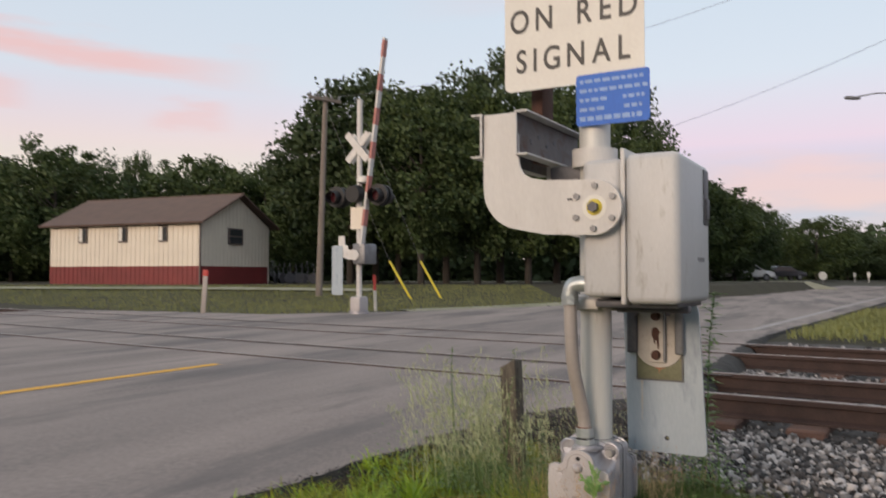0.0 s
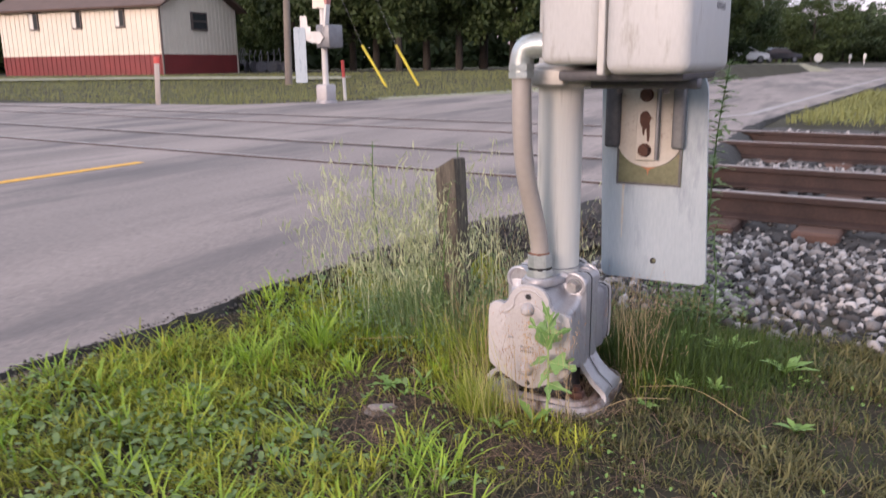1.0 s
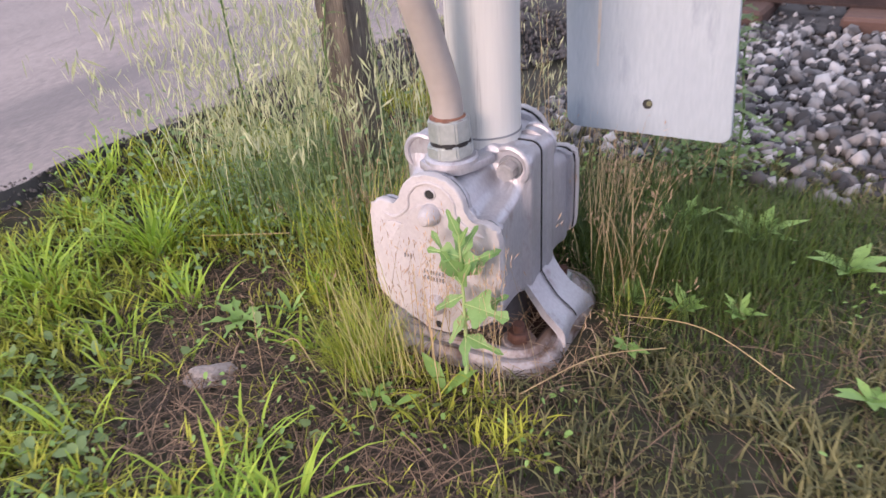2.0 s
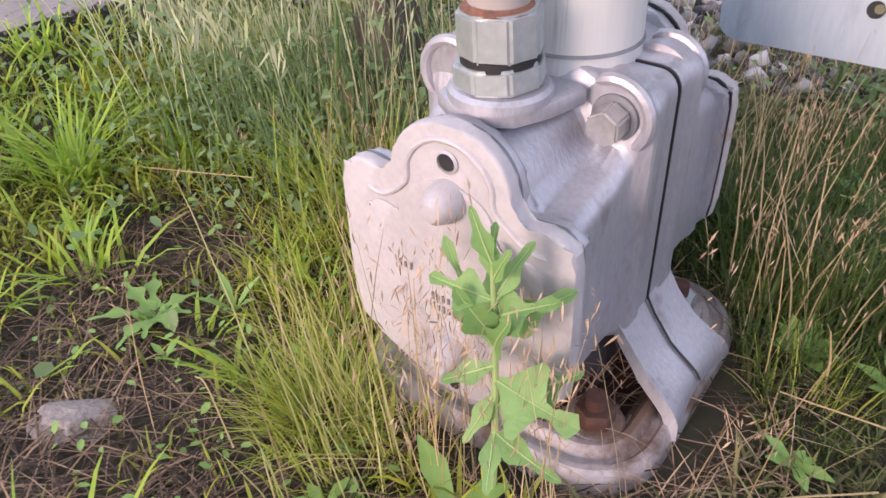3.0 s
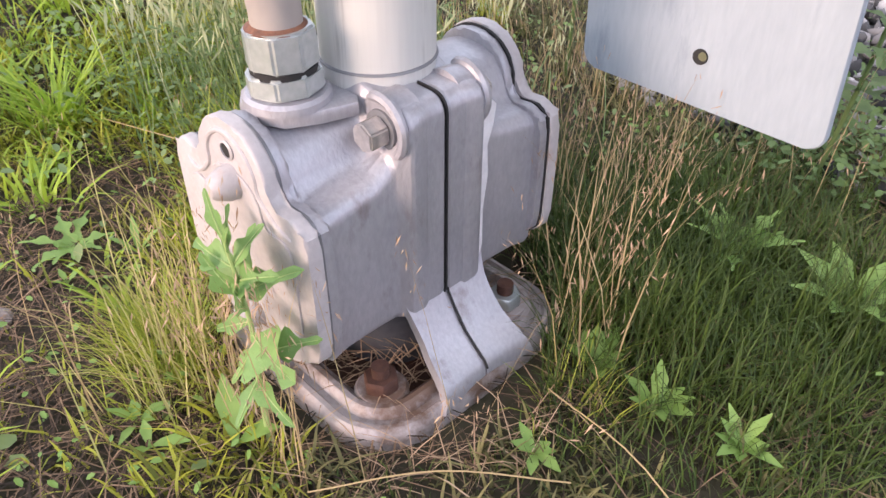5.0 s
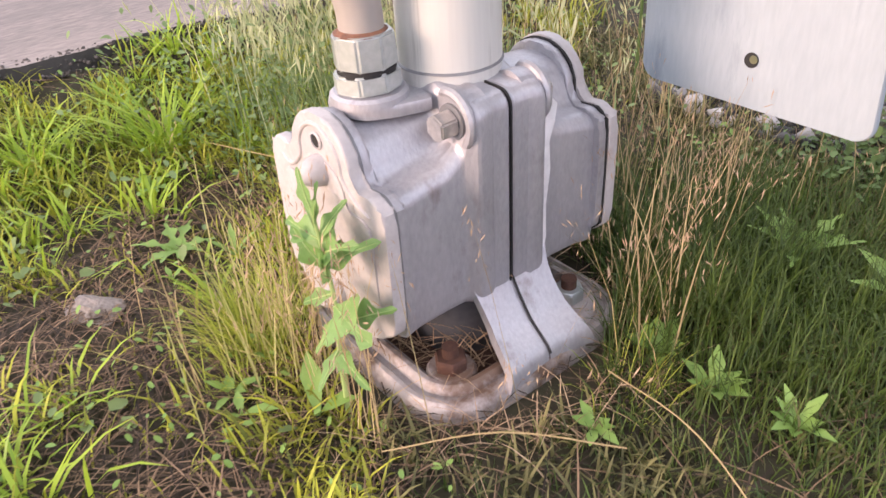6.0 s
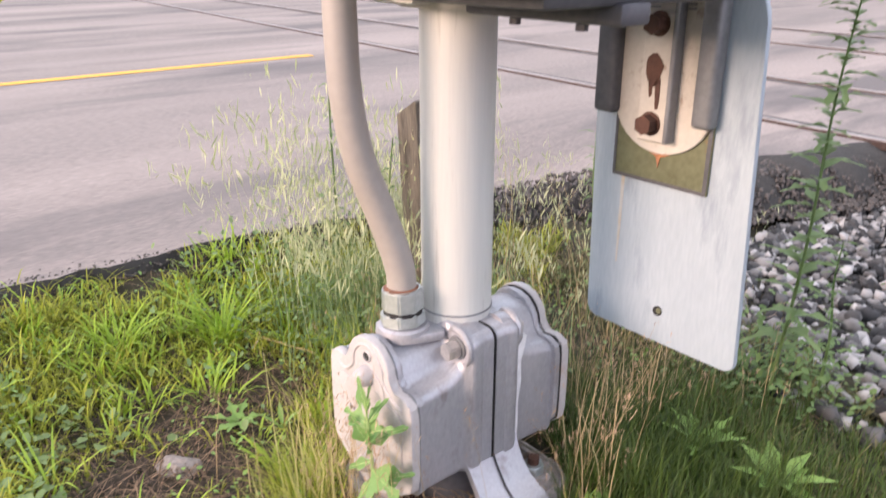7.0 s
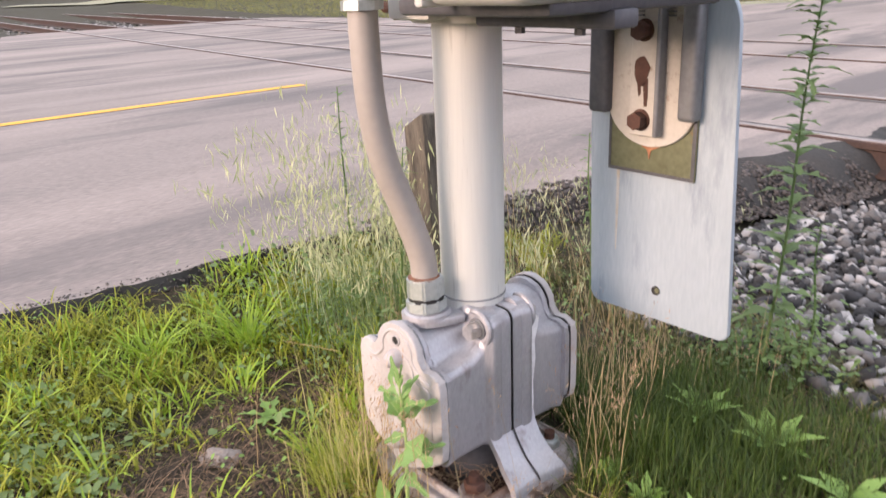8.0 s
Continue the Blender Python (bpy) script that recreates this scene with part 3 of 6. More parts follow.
    part("raised_field", prism(inner, uvw, q(0.202), q(0.2055), 0.003, 2), M_COVER, cover)
    # flat black disc paints the shaded inside of the hole
    bm = rod((BC, q(0.2035), 0.357), (BC, q(0.2052), 0.357), 0.0088, 0.0082, 24)
    part("hole", bm, M_GASKET, cover)
    bm = lathe([(0.0112, 0), (0.0120, 0.002), (0.0095, 0.004), (0.0090, 0)], 24)
    bmesh.ops.transform(bm, verts=bm.verts, matrix=Matrix.Translation((BC, q(0.2025), 0.357)) @ Matrix.Rotation(radians(90 if sgn < 0 else -90), 4, "X"))
    part("hole_rim", bm, M_COVER, cover)
    for bz in (0.318, 0.128):
        bm = lathe([(0.021, 0), (0.020, 0.012), (0.014, 0.026), (0.009, 0.031), (0.0, 0.032)], 20)
        bmesh.ops.transform(bm, verts=bm.verts, matrix=Matrix.Translation((BC, q(0.203), bz)) @ Matrix.Rotation(radians(90 if sgn < 0 else -90), 4, "X"))
        part("cover_knob", bm, M_COVER, cover)
    # second black disc, again a hole's shade by colour only
    bm = rod((BC, q(0.2036), 0.079), (BC, q(0.2050), 0.079), 0.008, 0.007, 16)
    part("lower_hole", bm, M_GASKET, cover)
    for row, (zc, w0) in enumerate(((0.222, 0.022), (0.196, 0.045), (0.182, 0.050))):
        for c in range(7 if row else 3):
            u0 = BC - 0.062 + c * 0.0065 + (0.040 if row else 0)
            part("raised_mark", box((u0, q(0.2062), zc), (0.0028, 0.0014, 0.0085 - 0.002 * (c % 2)), 0.0), M_GREY, cover, soft=False)

M_PAINTRUN = material("pale_paint_run", (0.74, 0.73, 0.75), 0.5, 0.05, (0.58, 0.57, 0.59), 20, 90, 0.1)
for pts_, u_ in (([(0.066, 0.378), (0.092, 0.352), (0.088, 0.325), (0.079, 0.300), (0.082, 0.255), (0.075, 0.205), (0.077, 0.150), (0.071, 0.130), (0.066, 0.20)], 0.1185),):
    part("paint_run", prism(pts_, lambda a, b, d: (d, a, b), BC + u_ - 0.004, BC + u_ + 0.0006), M_PAINTRUN, signal, "pale run of paint", soft=False)

# saddle legs, ring foot and anchor bolts
def flare(b):
    """Share of the leg's half width at a height: waisted in the middle."""
    return 0.86 + 0.30 * max(0.0, (0.085 - b) / 0.085) ** 1.6 + 0.22 * max(0.0, (b - 0.10) / 0.065) ** 1.5


for side in (1, -1):
    ctrl = [(0.098, 0.165), (0.106, 0.146), (0.113, 0.128), (0.121, 0.111), (0.131, 0.094), (0.143, 0.078), (0.154, 0.063), (0.167, 0.052), (0.179, 0.043), (0.190, 0.034), (0.196, 0.024), (0.198, 0.006)]
    for v0, v1 in ((-0.076, -0.0012), (0.0012, 0.076)):
        bm = bmesh.new()
        rows = []
        for k in range(5):
            v = v0 + (v1 - v0) * k / 4
            fl = 0.010 * (abs(v) / 0.076) ** 2
            rows.append([(bm.verts.new((side * (a + fl * (1 - b / 0.165)) + BC * 0.5, v * flare(b) + 0.004, b)), bm.verts.new((side * (a + fl - 0.016) + BC * 0.5, v * flare(b) + 0.004, b - 0.010))) for a, b in ctrl])
        for r0, r1 in zip(rows, rows[1:]):
            for i in range(len(ctrl) - 1):
                bm.faces.new((r0[i][0], r0[i + 1][0], r1[i + 1][0], r1[i][0]))
                bm.faces.new((r0[i][1], r1[i][1], r1[i + 1][1], r0[i + 1][1]))
        for r in (rows[0], rows[-1]):
            for i in range(len(ctrl) - 1):
                bm.faces.new((r[i][0], r[i][1], r[i + 1][1], r[i + 1][0]))
        part("saddle_leg", bm, M_SILVER, signal)
    part("leg_seam", tube([(side * (a + 0.003) + BC * 0.5, 0.004, b + 0.002) for a, b in ctrl[:-1]], 0.0016, 6), M_GASKET, signal)

def foot_loop(inset, half=0.196, corner=0.092, seg=8):
    """A rounded square, moved inwards."""
    return rounded(-half + inset, half - inset, -half + inset, half - inset, max(corner - inset, 0.012), seg)


bm = bmesh.new()
rim = [(0.000, -0.034), (0.000, -0.010), (0.003, -0.004), (0.008, 0.002), (0.014, 0.003), (0.018, -0.002), (0.026, -0.002), (0.029, 0.008), (0.034, 0.012), (0.041, 0.012), (0.046, 0.007), (0.048, -0.004), (0.056, -0.006), (0.060, -0.022)]
loops = [[bm.verts.new((a, b, z + 0.014)) for a, b in foot_loop(d)] for d, z in rim]
for low, high in zip(loops, loops[1:]):
    for k in range(len(low)):
        bm.faces.new((low[k], low[(k + 1) % len(low)], high[(k + 1) % len(low)], high[k]))
part("ring_foot", bm, M_FOOT, signal, "muddy silver square foot with a stepped rim")
# rust colour that also paints the shade in the hollow foot
part("foot_floor", lathe([(0.0, -0.022), (0.176, -0.020)], 48), M_RUSTSHADE, signal, "rusty floor of the ring foot, dark for the shade inside")
# unseen pipe added dark, standing for the shaded void under the box
part("inner_pipe_shade", rod((0, 0, -0.02), (0, 0, 0.11), 0.085, 0.080, 32), M_DARK, signal)
for a in (45, 135, 225, 315):
    x, y = 0.166 * math.cos(radians(a)), 0.166 * math.sin(radians(a))
    boss = part("anchor_boss", lathe([(0.0, 0.026), (0.032, 0.026), (0.036, 0.020), (0.038, -0.015)], 24, centre=(x, y)), M_FOOT, signal)
    part("anchor_stud", rod((x, y, 0.010), (x, y, 0.062), 0.012, seg=14), M_RUSTSHADE, boss, "rusty anchor stud")
    bm = rod((x, y, 0.024), (x, y, 0.046), 0.024, seg=6)
    bmesh.ops.bevel(bm, geom=bm.edges[:], offset=0.002, segments=1, affect="EDGES")
    part("anchor_nut", bm, M_GALV if a != 315 else M_RUSTSHADE, boss)
part("seam_gasket", prism([(BC + (a - BC) * 1.0035, 0.25 + (b - 0.25) * 1.003) for a, b in body_section(0.130, 0.100, 0.398, 0.412)], uvw, -0.0010, 0.0010), M_GASKET, signal)
# added ring, drawn for the thin dark gap where the mast enters
part("mast_joint_ring", lathe([(0.068, 0.4150), (0.0700, 0.4135), (0.0705, 0.412)], 40), M_GREY, signal)
part("concrete_footing", rod((0, 0, -0.5), (0, 0, -0.022), 0.27, 0.26, 40), material("grey_concrete", (0.20, 0.18, 0.17), 0.95, 0, (0.12, 0.11, 0.10), 8, 60, 0.5), signal)

# conduit with its flange and nuts
flange_full = [(-0.080, -0.150), (-0.045, -0.168), (-0.005, -0.168), (0.030, -0.152), (0.050, -0.118), (0.064, -0.074), (0.048, -0.064), (-0.060, -0.066), (-0.084, -0.090)]
flange = [(-0.008 + (a + 0.008) * (0.86 if a > 0 else 0.74), b) for a, b in flange_full]
conduit = part("conduit", tube(curve_points([(-0.012, -0.122, 0.46), (-0.014, -0.126, 0.52), (-0.024, -0.155, 0.62), (-0.032, -0.190, 0.72), (-0.036, -0.210, 0.83), (-0.038, -0.214, 0.95), (-0.040, -0.212, 1.02)], 8), 0.0278, 20), M_CONDUIT, signal, "grey-beige flexible conduit hose")
bm = prism(flange, lambda a, b, d: (a, b, d), 0.376, 0.394, 0.004, 2)
part("gland_flange", bm, M_SILVER, conduit)
for sx in (0.030, -0.050):
    part("flange_screw", rod((sx, -0.130, 0.393), (sx, -0.130, 0.400), 0.008, 0.007, 6), M_GALV, conduit)
part("gland_base", lathe([(0.050, 0.392), (0.049, 0.400), (0.045, 0.404), (0.030, 0.405)], 32, centre=(-0.010, -0.122)), M_SILVER, conduit)
for z0, z1, r in ((0.403, 0.427, 0.044), (0.432, 0.474, 0.0405)):
    bm = rod((-0.010, -0.122, z0), (-0.012, -0.122, z1), r, r * 0.98, 8)
    bmesh.ops.bevel(bm, geom=bm.edges[:], offset=0.003, segments=2, affect="EDGES")
    part("gland_nut", bm, M_GALV, conduit, "greenish galvanised gland nut")
part("gland_ring", rod((-0.010, -0.122, 0.425), (-0.010, -0.122, 0.434), 0.037, seg=24), M_GASKET, conduit)
part("rust_ring", lathe([(0.0272, 0.4785), (0.030, 0.4765), (0.0345, 0.4735)], 28, centre=(-0.012, -0.123)), M_RUSTRING, conduit, "thin brown rust ring above the nut")
part("elbow", tube(curve_points([(-0.040, -0.212, 1.005), (-0.040, -0.212, 1.045), (-0.028, -0.212, 1.078), (0.005, -0.212, 1.088), (0.045, -0.212, 1.088)], 6), 0.034, 20), M_GALV, conduit, "galvanised elbow fitting")
for z in (1.000, 1.022):
    part("elbow_nut", rod((-0.040, -0.213, z), (-0.040, -0.213, z + 0.016), 0.039, seg=8), M_GALV, conduit)

# gate mechanism: rear housing, flange, cover
housing = part("mechanism_housing", box((0.122, 0.02, 1.315), (0.165, 0.60, 0.56), 0.025, 3), M_CAB, signal, "pale grey gate mechanism housing")
part("housing_flange", box((0.212, 0.03, 1.32), (0.020, 0.64, 0.625), 0.006, 2), M_WHITE, housing)
cab_cover = part("mechanism_cover", box((0.331, -0.020, 1.308), (0.214, 0.560, 0.597), 0.030, 4), M_CAB, signal, "pale grey rounded mechanism cover")
bm = box((0.436, 0.175, 1.46), (0.014, 0.09, 0.24), 0.004)
part("latch_plate", bm, M_DARK, cab_cover)
part("hasp", box((0.444, 0.175, 1.41), (0.014, 0.06, 0.09), 0.004), M_DARK, cab_cover)
for i in range(6):
    part("stencil_bar", box((0.4385, 0.02 + i * 0.022, 1.19), (0.002, 0.012, 0.018)), M_GREY, cab_cover, soft=False)
# added dark slab that paints the housing's underside as shaded
part("underside_shade", box((0.24, 0.0, 1.006), (0.34, 0.44, 0.03), 0.01), M_DARK, housing)
clamp = part("mast_clamp", lathe([(0.069, 0.97), (0.105, 0.97), (0.112, 0.985), (0.112, 1.03), (0.069, 1.04)], 36), M_WHITE, signal)
part("clamp_lug", box((0.0, -0.12, 1.0), (0.12, 0.05, 0.045), 0.01), M_WHITE, clamp)
part("clamp_bolt", rod((-0.09, -0.125, 1.0), (0.09, -0.125, 1.0), 0.011, seg=10), M_RUSTSHADE, clamp)
part("underside_bar", box((0.27, -0.06, 0.982), (0.30, 0.06, 0.03), 0.006), M_DARK, housing)
for i in range(2):
    part("underside_bolt", rod((0.20 + i * 0.13, -0.06, 0.955), (0.20 + i * 0.13, -0.06, 0.985), 0.009, seg=6), M_DARK, housing)
part("upper_clamp", lathe([(0.069, 1.60), (0.10, 1.60), (0.10, 1.68), (0.069, 1.68)], 32), M_WHITE, signal)

# J-shaped gate arm plates, hub and bolts
hub_c = (0.112, 1.396)
M_CHANNEL = material("grimy_channel_steel", (0.15, 0.14, 0.14), 0.6, 0.2, (0.07, 0.06, 0.06), 7, 60, 0.15, 0.9, stain=(0.09, 0.05, 0.035), stain_scale=9, stain_cut=0.58)


def j_outline():
    pts = []
    for k in range(13):
        a = radians(-90 + 180 * k / 12)
        pts.append((hub_c[0] + 0.112 * math.cos(a), hub_c[1] + 0.112 * math.sin(a)))
    pts += [(-0.10, 1.517), (-0.165, 1.528), (-0.198, 1.548), (-0.215, 1.58), (-0.220, 1.63), (-0.222, 1.815), (-0.384, 1.815), (-0.385, 1.52)]
    for k in range(1, 9):
        a = radians(180 + 80 * k / 8)
        pts.append((-0.205 + 0.180 * math.cos(a), 1.495 + 0.180 * math.sin(a)))
    pts += [(-0.10, 1.292)]
    return pts


for v0, nm in ((-0.338, "front_arm_plate"), (0.372, "rear_arm_plate")):
    plate = part(nm, prism(j_outline(), uvw, v0, v0 + 0.014, 0.002, 1), M_WHITE, signal, "white curved gate arm support plate")
    if v0 < 0:
        part("shaft_boss", rod((hub_c[0], v0 + 0.012, hub_c[1]), (hub_c[0], -0.26, hub_c[1]), 0.07, seg=28), M_CAB, plate)
        part("hub_disc", rod((hub_c[0], v0 - 0.002, hub_c[1]), (hub_c[0], v0 + 0.001, hub_c[1]), 0.050, seg=28), M_SIGN, plate)
        part("hub_grease", rod((hub_c[0], v0 - 0.005, hub_c[1]), (hub_c[0], v0 - 0.001, hub_c[1]), 0.030, 0.034, 24), M_GUY, plate, "yellow greasy hub ring")
        part("hub_nut", rod((hub_c[0], v0 - 0.030, hub_c[1]), (hub_c[0], v0 - 0.004, hub_c[1]), 0.022, 0.020, 6), M_DARK, plate)
        for k in range(6):
            a = radians(28 + 60 * k)
            part("hub_bolt", rod((hub_c[0] + 0.086 * math.cos(a), v0 - 0.012, hub_c[1] + 0.086 * math.sin(a)), (hub_c[0] + 0.086 * math.cos(a), v0, hub_c[1] + 0.086 * math.sin(a)), 0.014, 0.013, 6), M_GREY, plate)
        for du in (-0.095, -0.107):
            # dark discs on the plate give the holes their painted shade
            part("small_hole", rod((du + 0.11, v0 - 0.0015, 1.432), (du + 0.11, v0 - 0.0005, 1.432), 0.006, seg=10), M_DARK, plate)
for uc, fl in ((-0.225, 1), (-0.388, -1)):
    ch = part("arm_channel", box((uc, 0.02, 1.725), (0.008, 0.74, 0.19), 0.002, 1), M_CHANNEL, signal, "dark grey steel channel between the arm plates")
    for zc in (1.634, 1.816):
        part("channel_flange", box((uc + fl * 0.024, 0.02, zc), (0.055, 0.74, 0.009), 0.002, 1), M_WHITE, ch)
    part("channel_end", box((uc, -0.352, 1.725), (0.009, 0.006, 0.19)), M_WHITE, ch, soft=False)
    for k in range(4):
        # dark plugs through the web, coloured as shaded holes
        part("channel_hole", rod((uc - 0.006, -0.2 + 0.09 * k, 1.71 + 0.03 * (k % 2)), (uc + 0.006, -0.2 + 0.09 * k, 1.71 + 0.03 * (k % 2)), 0.012, seg=12), M_DARK, ch)
# made-up block, dark to fill in the shadow below the channels
part("arm_gap_shade", box((-0.075, 0.16, 1.565), (0.25, 0.40, 0.10), 0.012), M_DARK, signal, "added dark block for the black shadow between the arm plates")
# dark rust brown here is the red arm with its shadow painted in
gate = part("gate_arm", box((-0.30, 0.12, 2.65), (0.06, 0.14, 2.0), 0.01), M_RUSTSHADE, signal, "red and white striped gate arm, raised")
for k in range(3):
    part("white_band", box((-0.30, 0.12, 2.2 + 0.7 * k), (0.064, 0.144, 0.32), 0.01), M_WHITE, gate)

# counterweight plate hanging behind
plate_low = [p_ for p_ in rounded(0.034, 0.398, 0.297, 1.03, 0.022) if p_[1] < 0.66]
plate_top = [p_ for p_ in rounded(0.016, 0.366, 0.297, 1.03, 0.085, 7) if p_[1] > 0.66]
cw = part("counterweight_plate", prism(plate_top + plate_low, uvw, 0.358, 0.370, 0.002, 1), M_PANEL, signal, "pale blue-white counterweight plate with streaks")
# solid black disc, the hole's dark inside painted on the plate
part("plate_hole", rod((0.217, 0.3555, 0.366), (0.217, 0.3585, 0.366), 0.0105, seg=20), M_GASKET, cw)
# small olive disc painted as a glint of light in the hole
part("hole_glint", rod((0.221, 0.3545, 0.368), (0.221, 0.3585, 0.368), 0.006, seg=10), M_OLIVE, cw)
part("top_bracket", box((0.20, 0.36, 1.10), (0.16, 0.012, 0.5), 0.003), M_GREY, cw)
ol = part("backing_sheet", box((0.187, 0.3545, 0.80), (0.220, 0.006, 0.34), 0.001, 1), M_OLIVE, cw, "olive corroded backing sheet")
rnd = [(0.076, 1.02), (0.298, 1.02)] + [(0.187 + 0.111 * math.cos(radians(-a)), 0.792 + 0.100 * math.sin(radians(-a))) for a in np.linspace(12, 168, 15)]
part("round_bracket", prism(rnd[::-1], uvw, 0.3435, 0.3515, 0.0015, 1), M_BRACKET, cw, "cream bracket with a rounded lower end")
# left channel side in a darker grey than the right one
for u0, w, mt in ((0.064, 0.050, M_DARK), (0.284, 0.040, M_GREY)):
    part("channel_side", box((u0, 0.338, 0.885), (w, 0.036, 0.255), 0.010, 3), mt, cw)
bar = part("adjuster_bar", box((0.180, 0.333, 0.835), (0.066, 0.016, 0.235), 0.003, 1), M_BRACKET, cw)
part("bar_edge", box((0.217, 0.330, 0.85), (0.010, 0.026, 0.26), 0.002, 1), M_GREY, bar)
for z in (0.934, 0.752):
    part("bar_bolt", rod((0.178, 0.300, z), (0.178, 0.327, z), 0.019, 0.017, 6), M_RUSTSHADE, bar, "rusty bolt head")
    part("bar_washer", rod((0.178, 0.3235, z), (0.178, 0.3265, z), 0.023, seg=18), M_RUSTSHADE, bar)
stain_pts = [(0.176 + 0.018 * math.cos(a) + 0.003 * math.sin(2 * a) + 0.0015 * math.sin(5 * a), 0.850 + 0.031 * math.sin(a) + 0.002 * math.cos(4 * a)) for a in np.linspace(0, 2 * math.pi, 18)[:-1]]
part("rust_patch", prism(stain_pts, uvw, 0.3235, 0.3255), M_RUSTSHADE, bar, "dark red rust patch", soft=False)
part("rust_run", prism([(0.166, 0.835), (0.176, 0.835), (0.175, 0.806), (0.171, 0.800), (0.168, 0.812)], uvw, 0.3235, 0.3252), M_RUSTSHADE, bar, soft=False)
part("rust_run", prism([(0.180, 0.836), (0.192, 0.838), (0.193, 0.800), (0.191, 0.781), (0.185, 0.780), (0.183, 0.803)], uvw, 0.3235, 0.3252), M_RUSTSHADE, bar, soft=False)
for c_, s_ in (((0.187, 0.3512, 0.6335), (0.216, 0.0016, 0.007)), ((0.292, 0.3512, 0.70), (0.008, 0.0016, 0.125)), ((0.0815, 0.3512, 0.70), (0.006, 0.0016, 0.125))):
    part("grimy_edge", box(c_, s_), M_DARK, ol, "dark grimy edge", soft=False)
part("rust_tip", prism([(0.160, 0.694), (0.214, 0.694), (0.190, 0.684), (0.186, 0.664), (0.181, 0.684)], uvw, 0.3495, 0.3512), M_RUSTBRIGHT, cw, soft=False)
for k in range(8):
    part("serration", box((0.150, 0.338, 0.962 + k * 0.008), (0.030, 0.008, 0.0035)), M_GREY, bar, soft=False)
    part("serration", box((0.225, 0.338, 0.962 + k * 0.008), (0.030, 0.008, 0.0035)), M_GREY, bar, soft=False)

part("rust_streak", prism([(0.098, 0.630), (0.106, 0.630), (0.105, 0.520), (0.103, 0.440), (0.100, 0.440), (0.099, 0.520)], uvw, 0.3572, 0.3582), material("pale_rust_streak", (0.42, 0.36, 0.28), 0.7, 0, (0.45, 0.45, 0.44), 20, 90, 0.05), cw, "pale rust streak", soft=False)

# ---- signs on the mast ----
def letter(char, size, mat, bold=0.0):
    """One raised capital as a mesh, its left edge at zero; gives the mesh and its width."""
    cu = bpy.data.curves.new("letter", "FONT")
    cu.body, cu.size, cu.extrude, cu.offset = char, size, 0.0006, bold
    tmp = bpy.data.objects.new("tmp", cu)
    scene.collection.objects.link(tmp)
    me = bpy.data.meshes.new_from_object(tmp.evaluated_get(bpy.context.evaluated_depsgraph_get()))
    bpy.data.objects.remove(tmp)
    left = min(q.co.x for q in me.vertices)
    wide = max(q.co.x for q in me.vertices) - left
    me.transform(Matrix.Translation((-left, 0, 0)))
    me.materials.clear()
    me.materials.append(mat)
    return me, wide


def letters(text, size, z, mat, parent, bold=0.0, squeeze=0.80, gap=0.034, space=0.085):
    """A centred line of capitals, each a part of its own."""
    row, u = [], 0.0
    for char in text:
        if char == " ":
            u += space
            continue
        me, wide = letter(char, size, mat, bold)
        row.append((me, u))
        u += wide * squeeze + gap
    for me, u0 in row:
        ob = new("letter", me)
        ob.parent = parent
        ob.matrix_local = pose(u0 - (u - gap) / 2, -0.0012, z, 90) @ Matrix.Diagonal((squeeze, 1, 1, 1))


sign = thing("stop_sign_plate", "white rectangular sign with black capitals on the mast", "sign", BASE @ pose(-0.075, -0.086, 1.965, 0, 0, 0))
part("sign_sheet", prism(rounded(-0.325, 0.325, 0, 0.90, 0.03), uvw, 0, 0.003), M_SIGN, sign, soft=False)
for text, z in (("SIGNAL", 0.085), ("ON RED", 0.270), ("STOP", 0.455)):
    letters(text, 0.150, z, M_BLACK, sign, 0.0022)
blue = thing("notice_sign", "small blue notice sign with pale lettering bars", "sign", BASE @ pose(0.110, -0.092, 1.775, 0, 0, 0))
part("sign_sheet", prism(rounded(-0.162, 0.162, 0, 0.225, 0.015), uvw, 0, 0.003), M_BLUE, blue, soft=False)
rr = random.Random(5)
for row in range(5):
    u0 = -0.145
    while u0 < 0.135:
        w = rr.uniform(0.012, 0.035)
        if not (row in (1, 2) and -0.03 < u0 < 0.03):
            part("lettering_bar", box((u0 + w / 2, -0.001, 0.030 + row * 0.041), (min(w, 0.15 - u0), 0.0014, 0.015 if row else 0.020)), M_BAR, blue, soft=False)
        u0 += w + 0.008
part("pole_strap", lathe([(0.069, 1.86), (0.072, 1.86), (0.072, 1.89), (0.069, 1.89)], 32), M_GALV, signal)

# ---- timber post among the weeds ----
post = part("timber_post", box((0, 0, 0.33), (0.088, 0.105, 0.72), 0.010, 2), M_WOODPOST, None)
for v in post.data.vertices:
    if v.co.z > 0.5:
        v.co.z += 0.25 * v.co.x - 0.1 * v.co.y + 0.012 * math.sin(60 * v.co.x)
post.matrix_world = pose(0.382, 4.06, -0.02, 1.5, -2, -28)
tagged(post, "short grey weathered square timber post in tall grass", "post")

# ---- the far crossing signal ----
def far_place(px, d, z=0.0):
    return ((px - 784) / 1375 * d, d, z)


far_signal = thing("far_crossing_signal", "white crossing signal with crossbuck and raised striped gate", "crossing signal", pose(-2.06, 19.1, 0.24, 0, 0, -28 + 180))
part("mast", rod((0, 0, 0.3), (0, 0, 5.25), 0.068, seg=20), M_WHITE, far_signal)
part("base_casting", box((0, 0, 0.20), (0.30, 0.40, 0.36), 0.05, 2), M_COVER, far_signal)
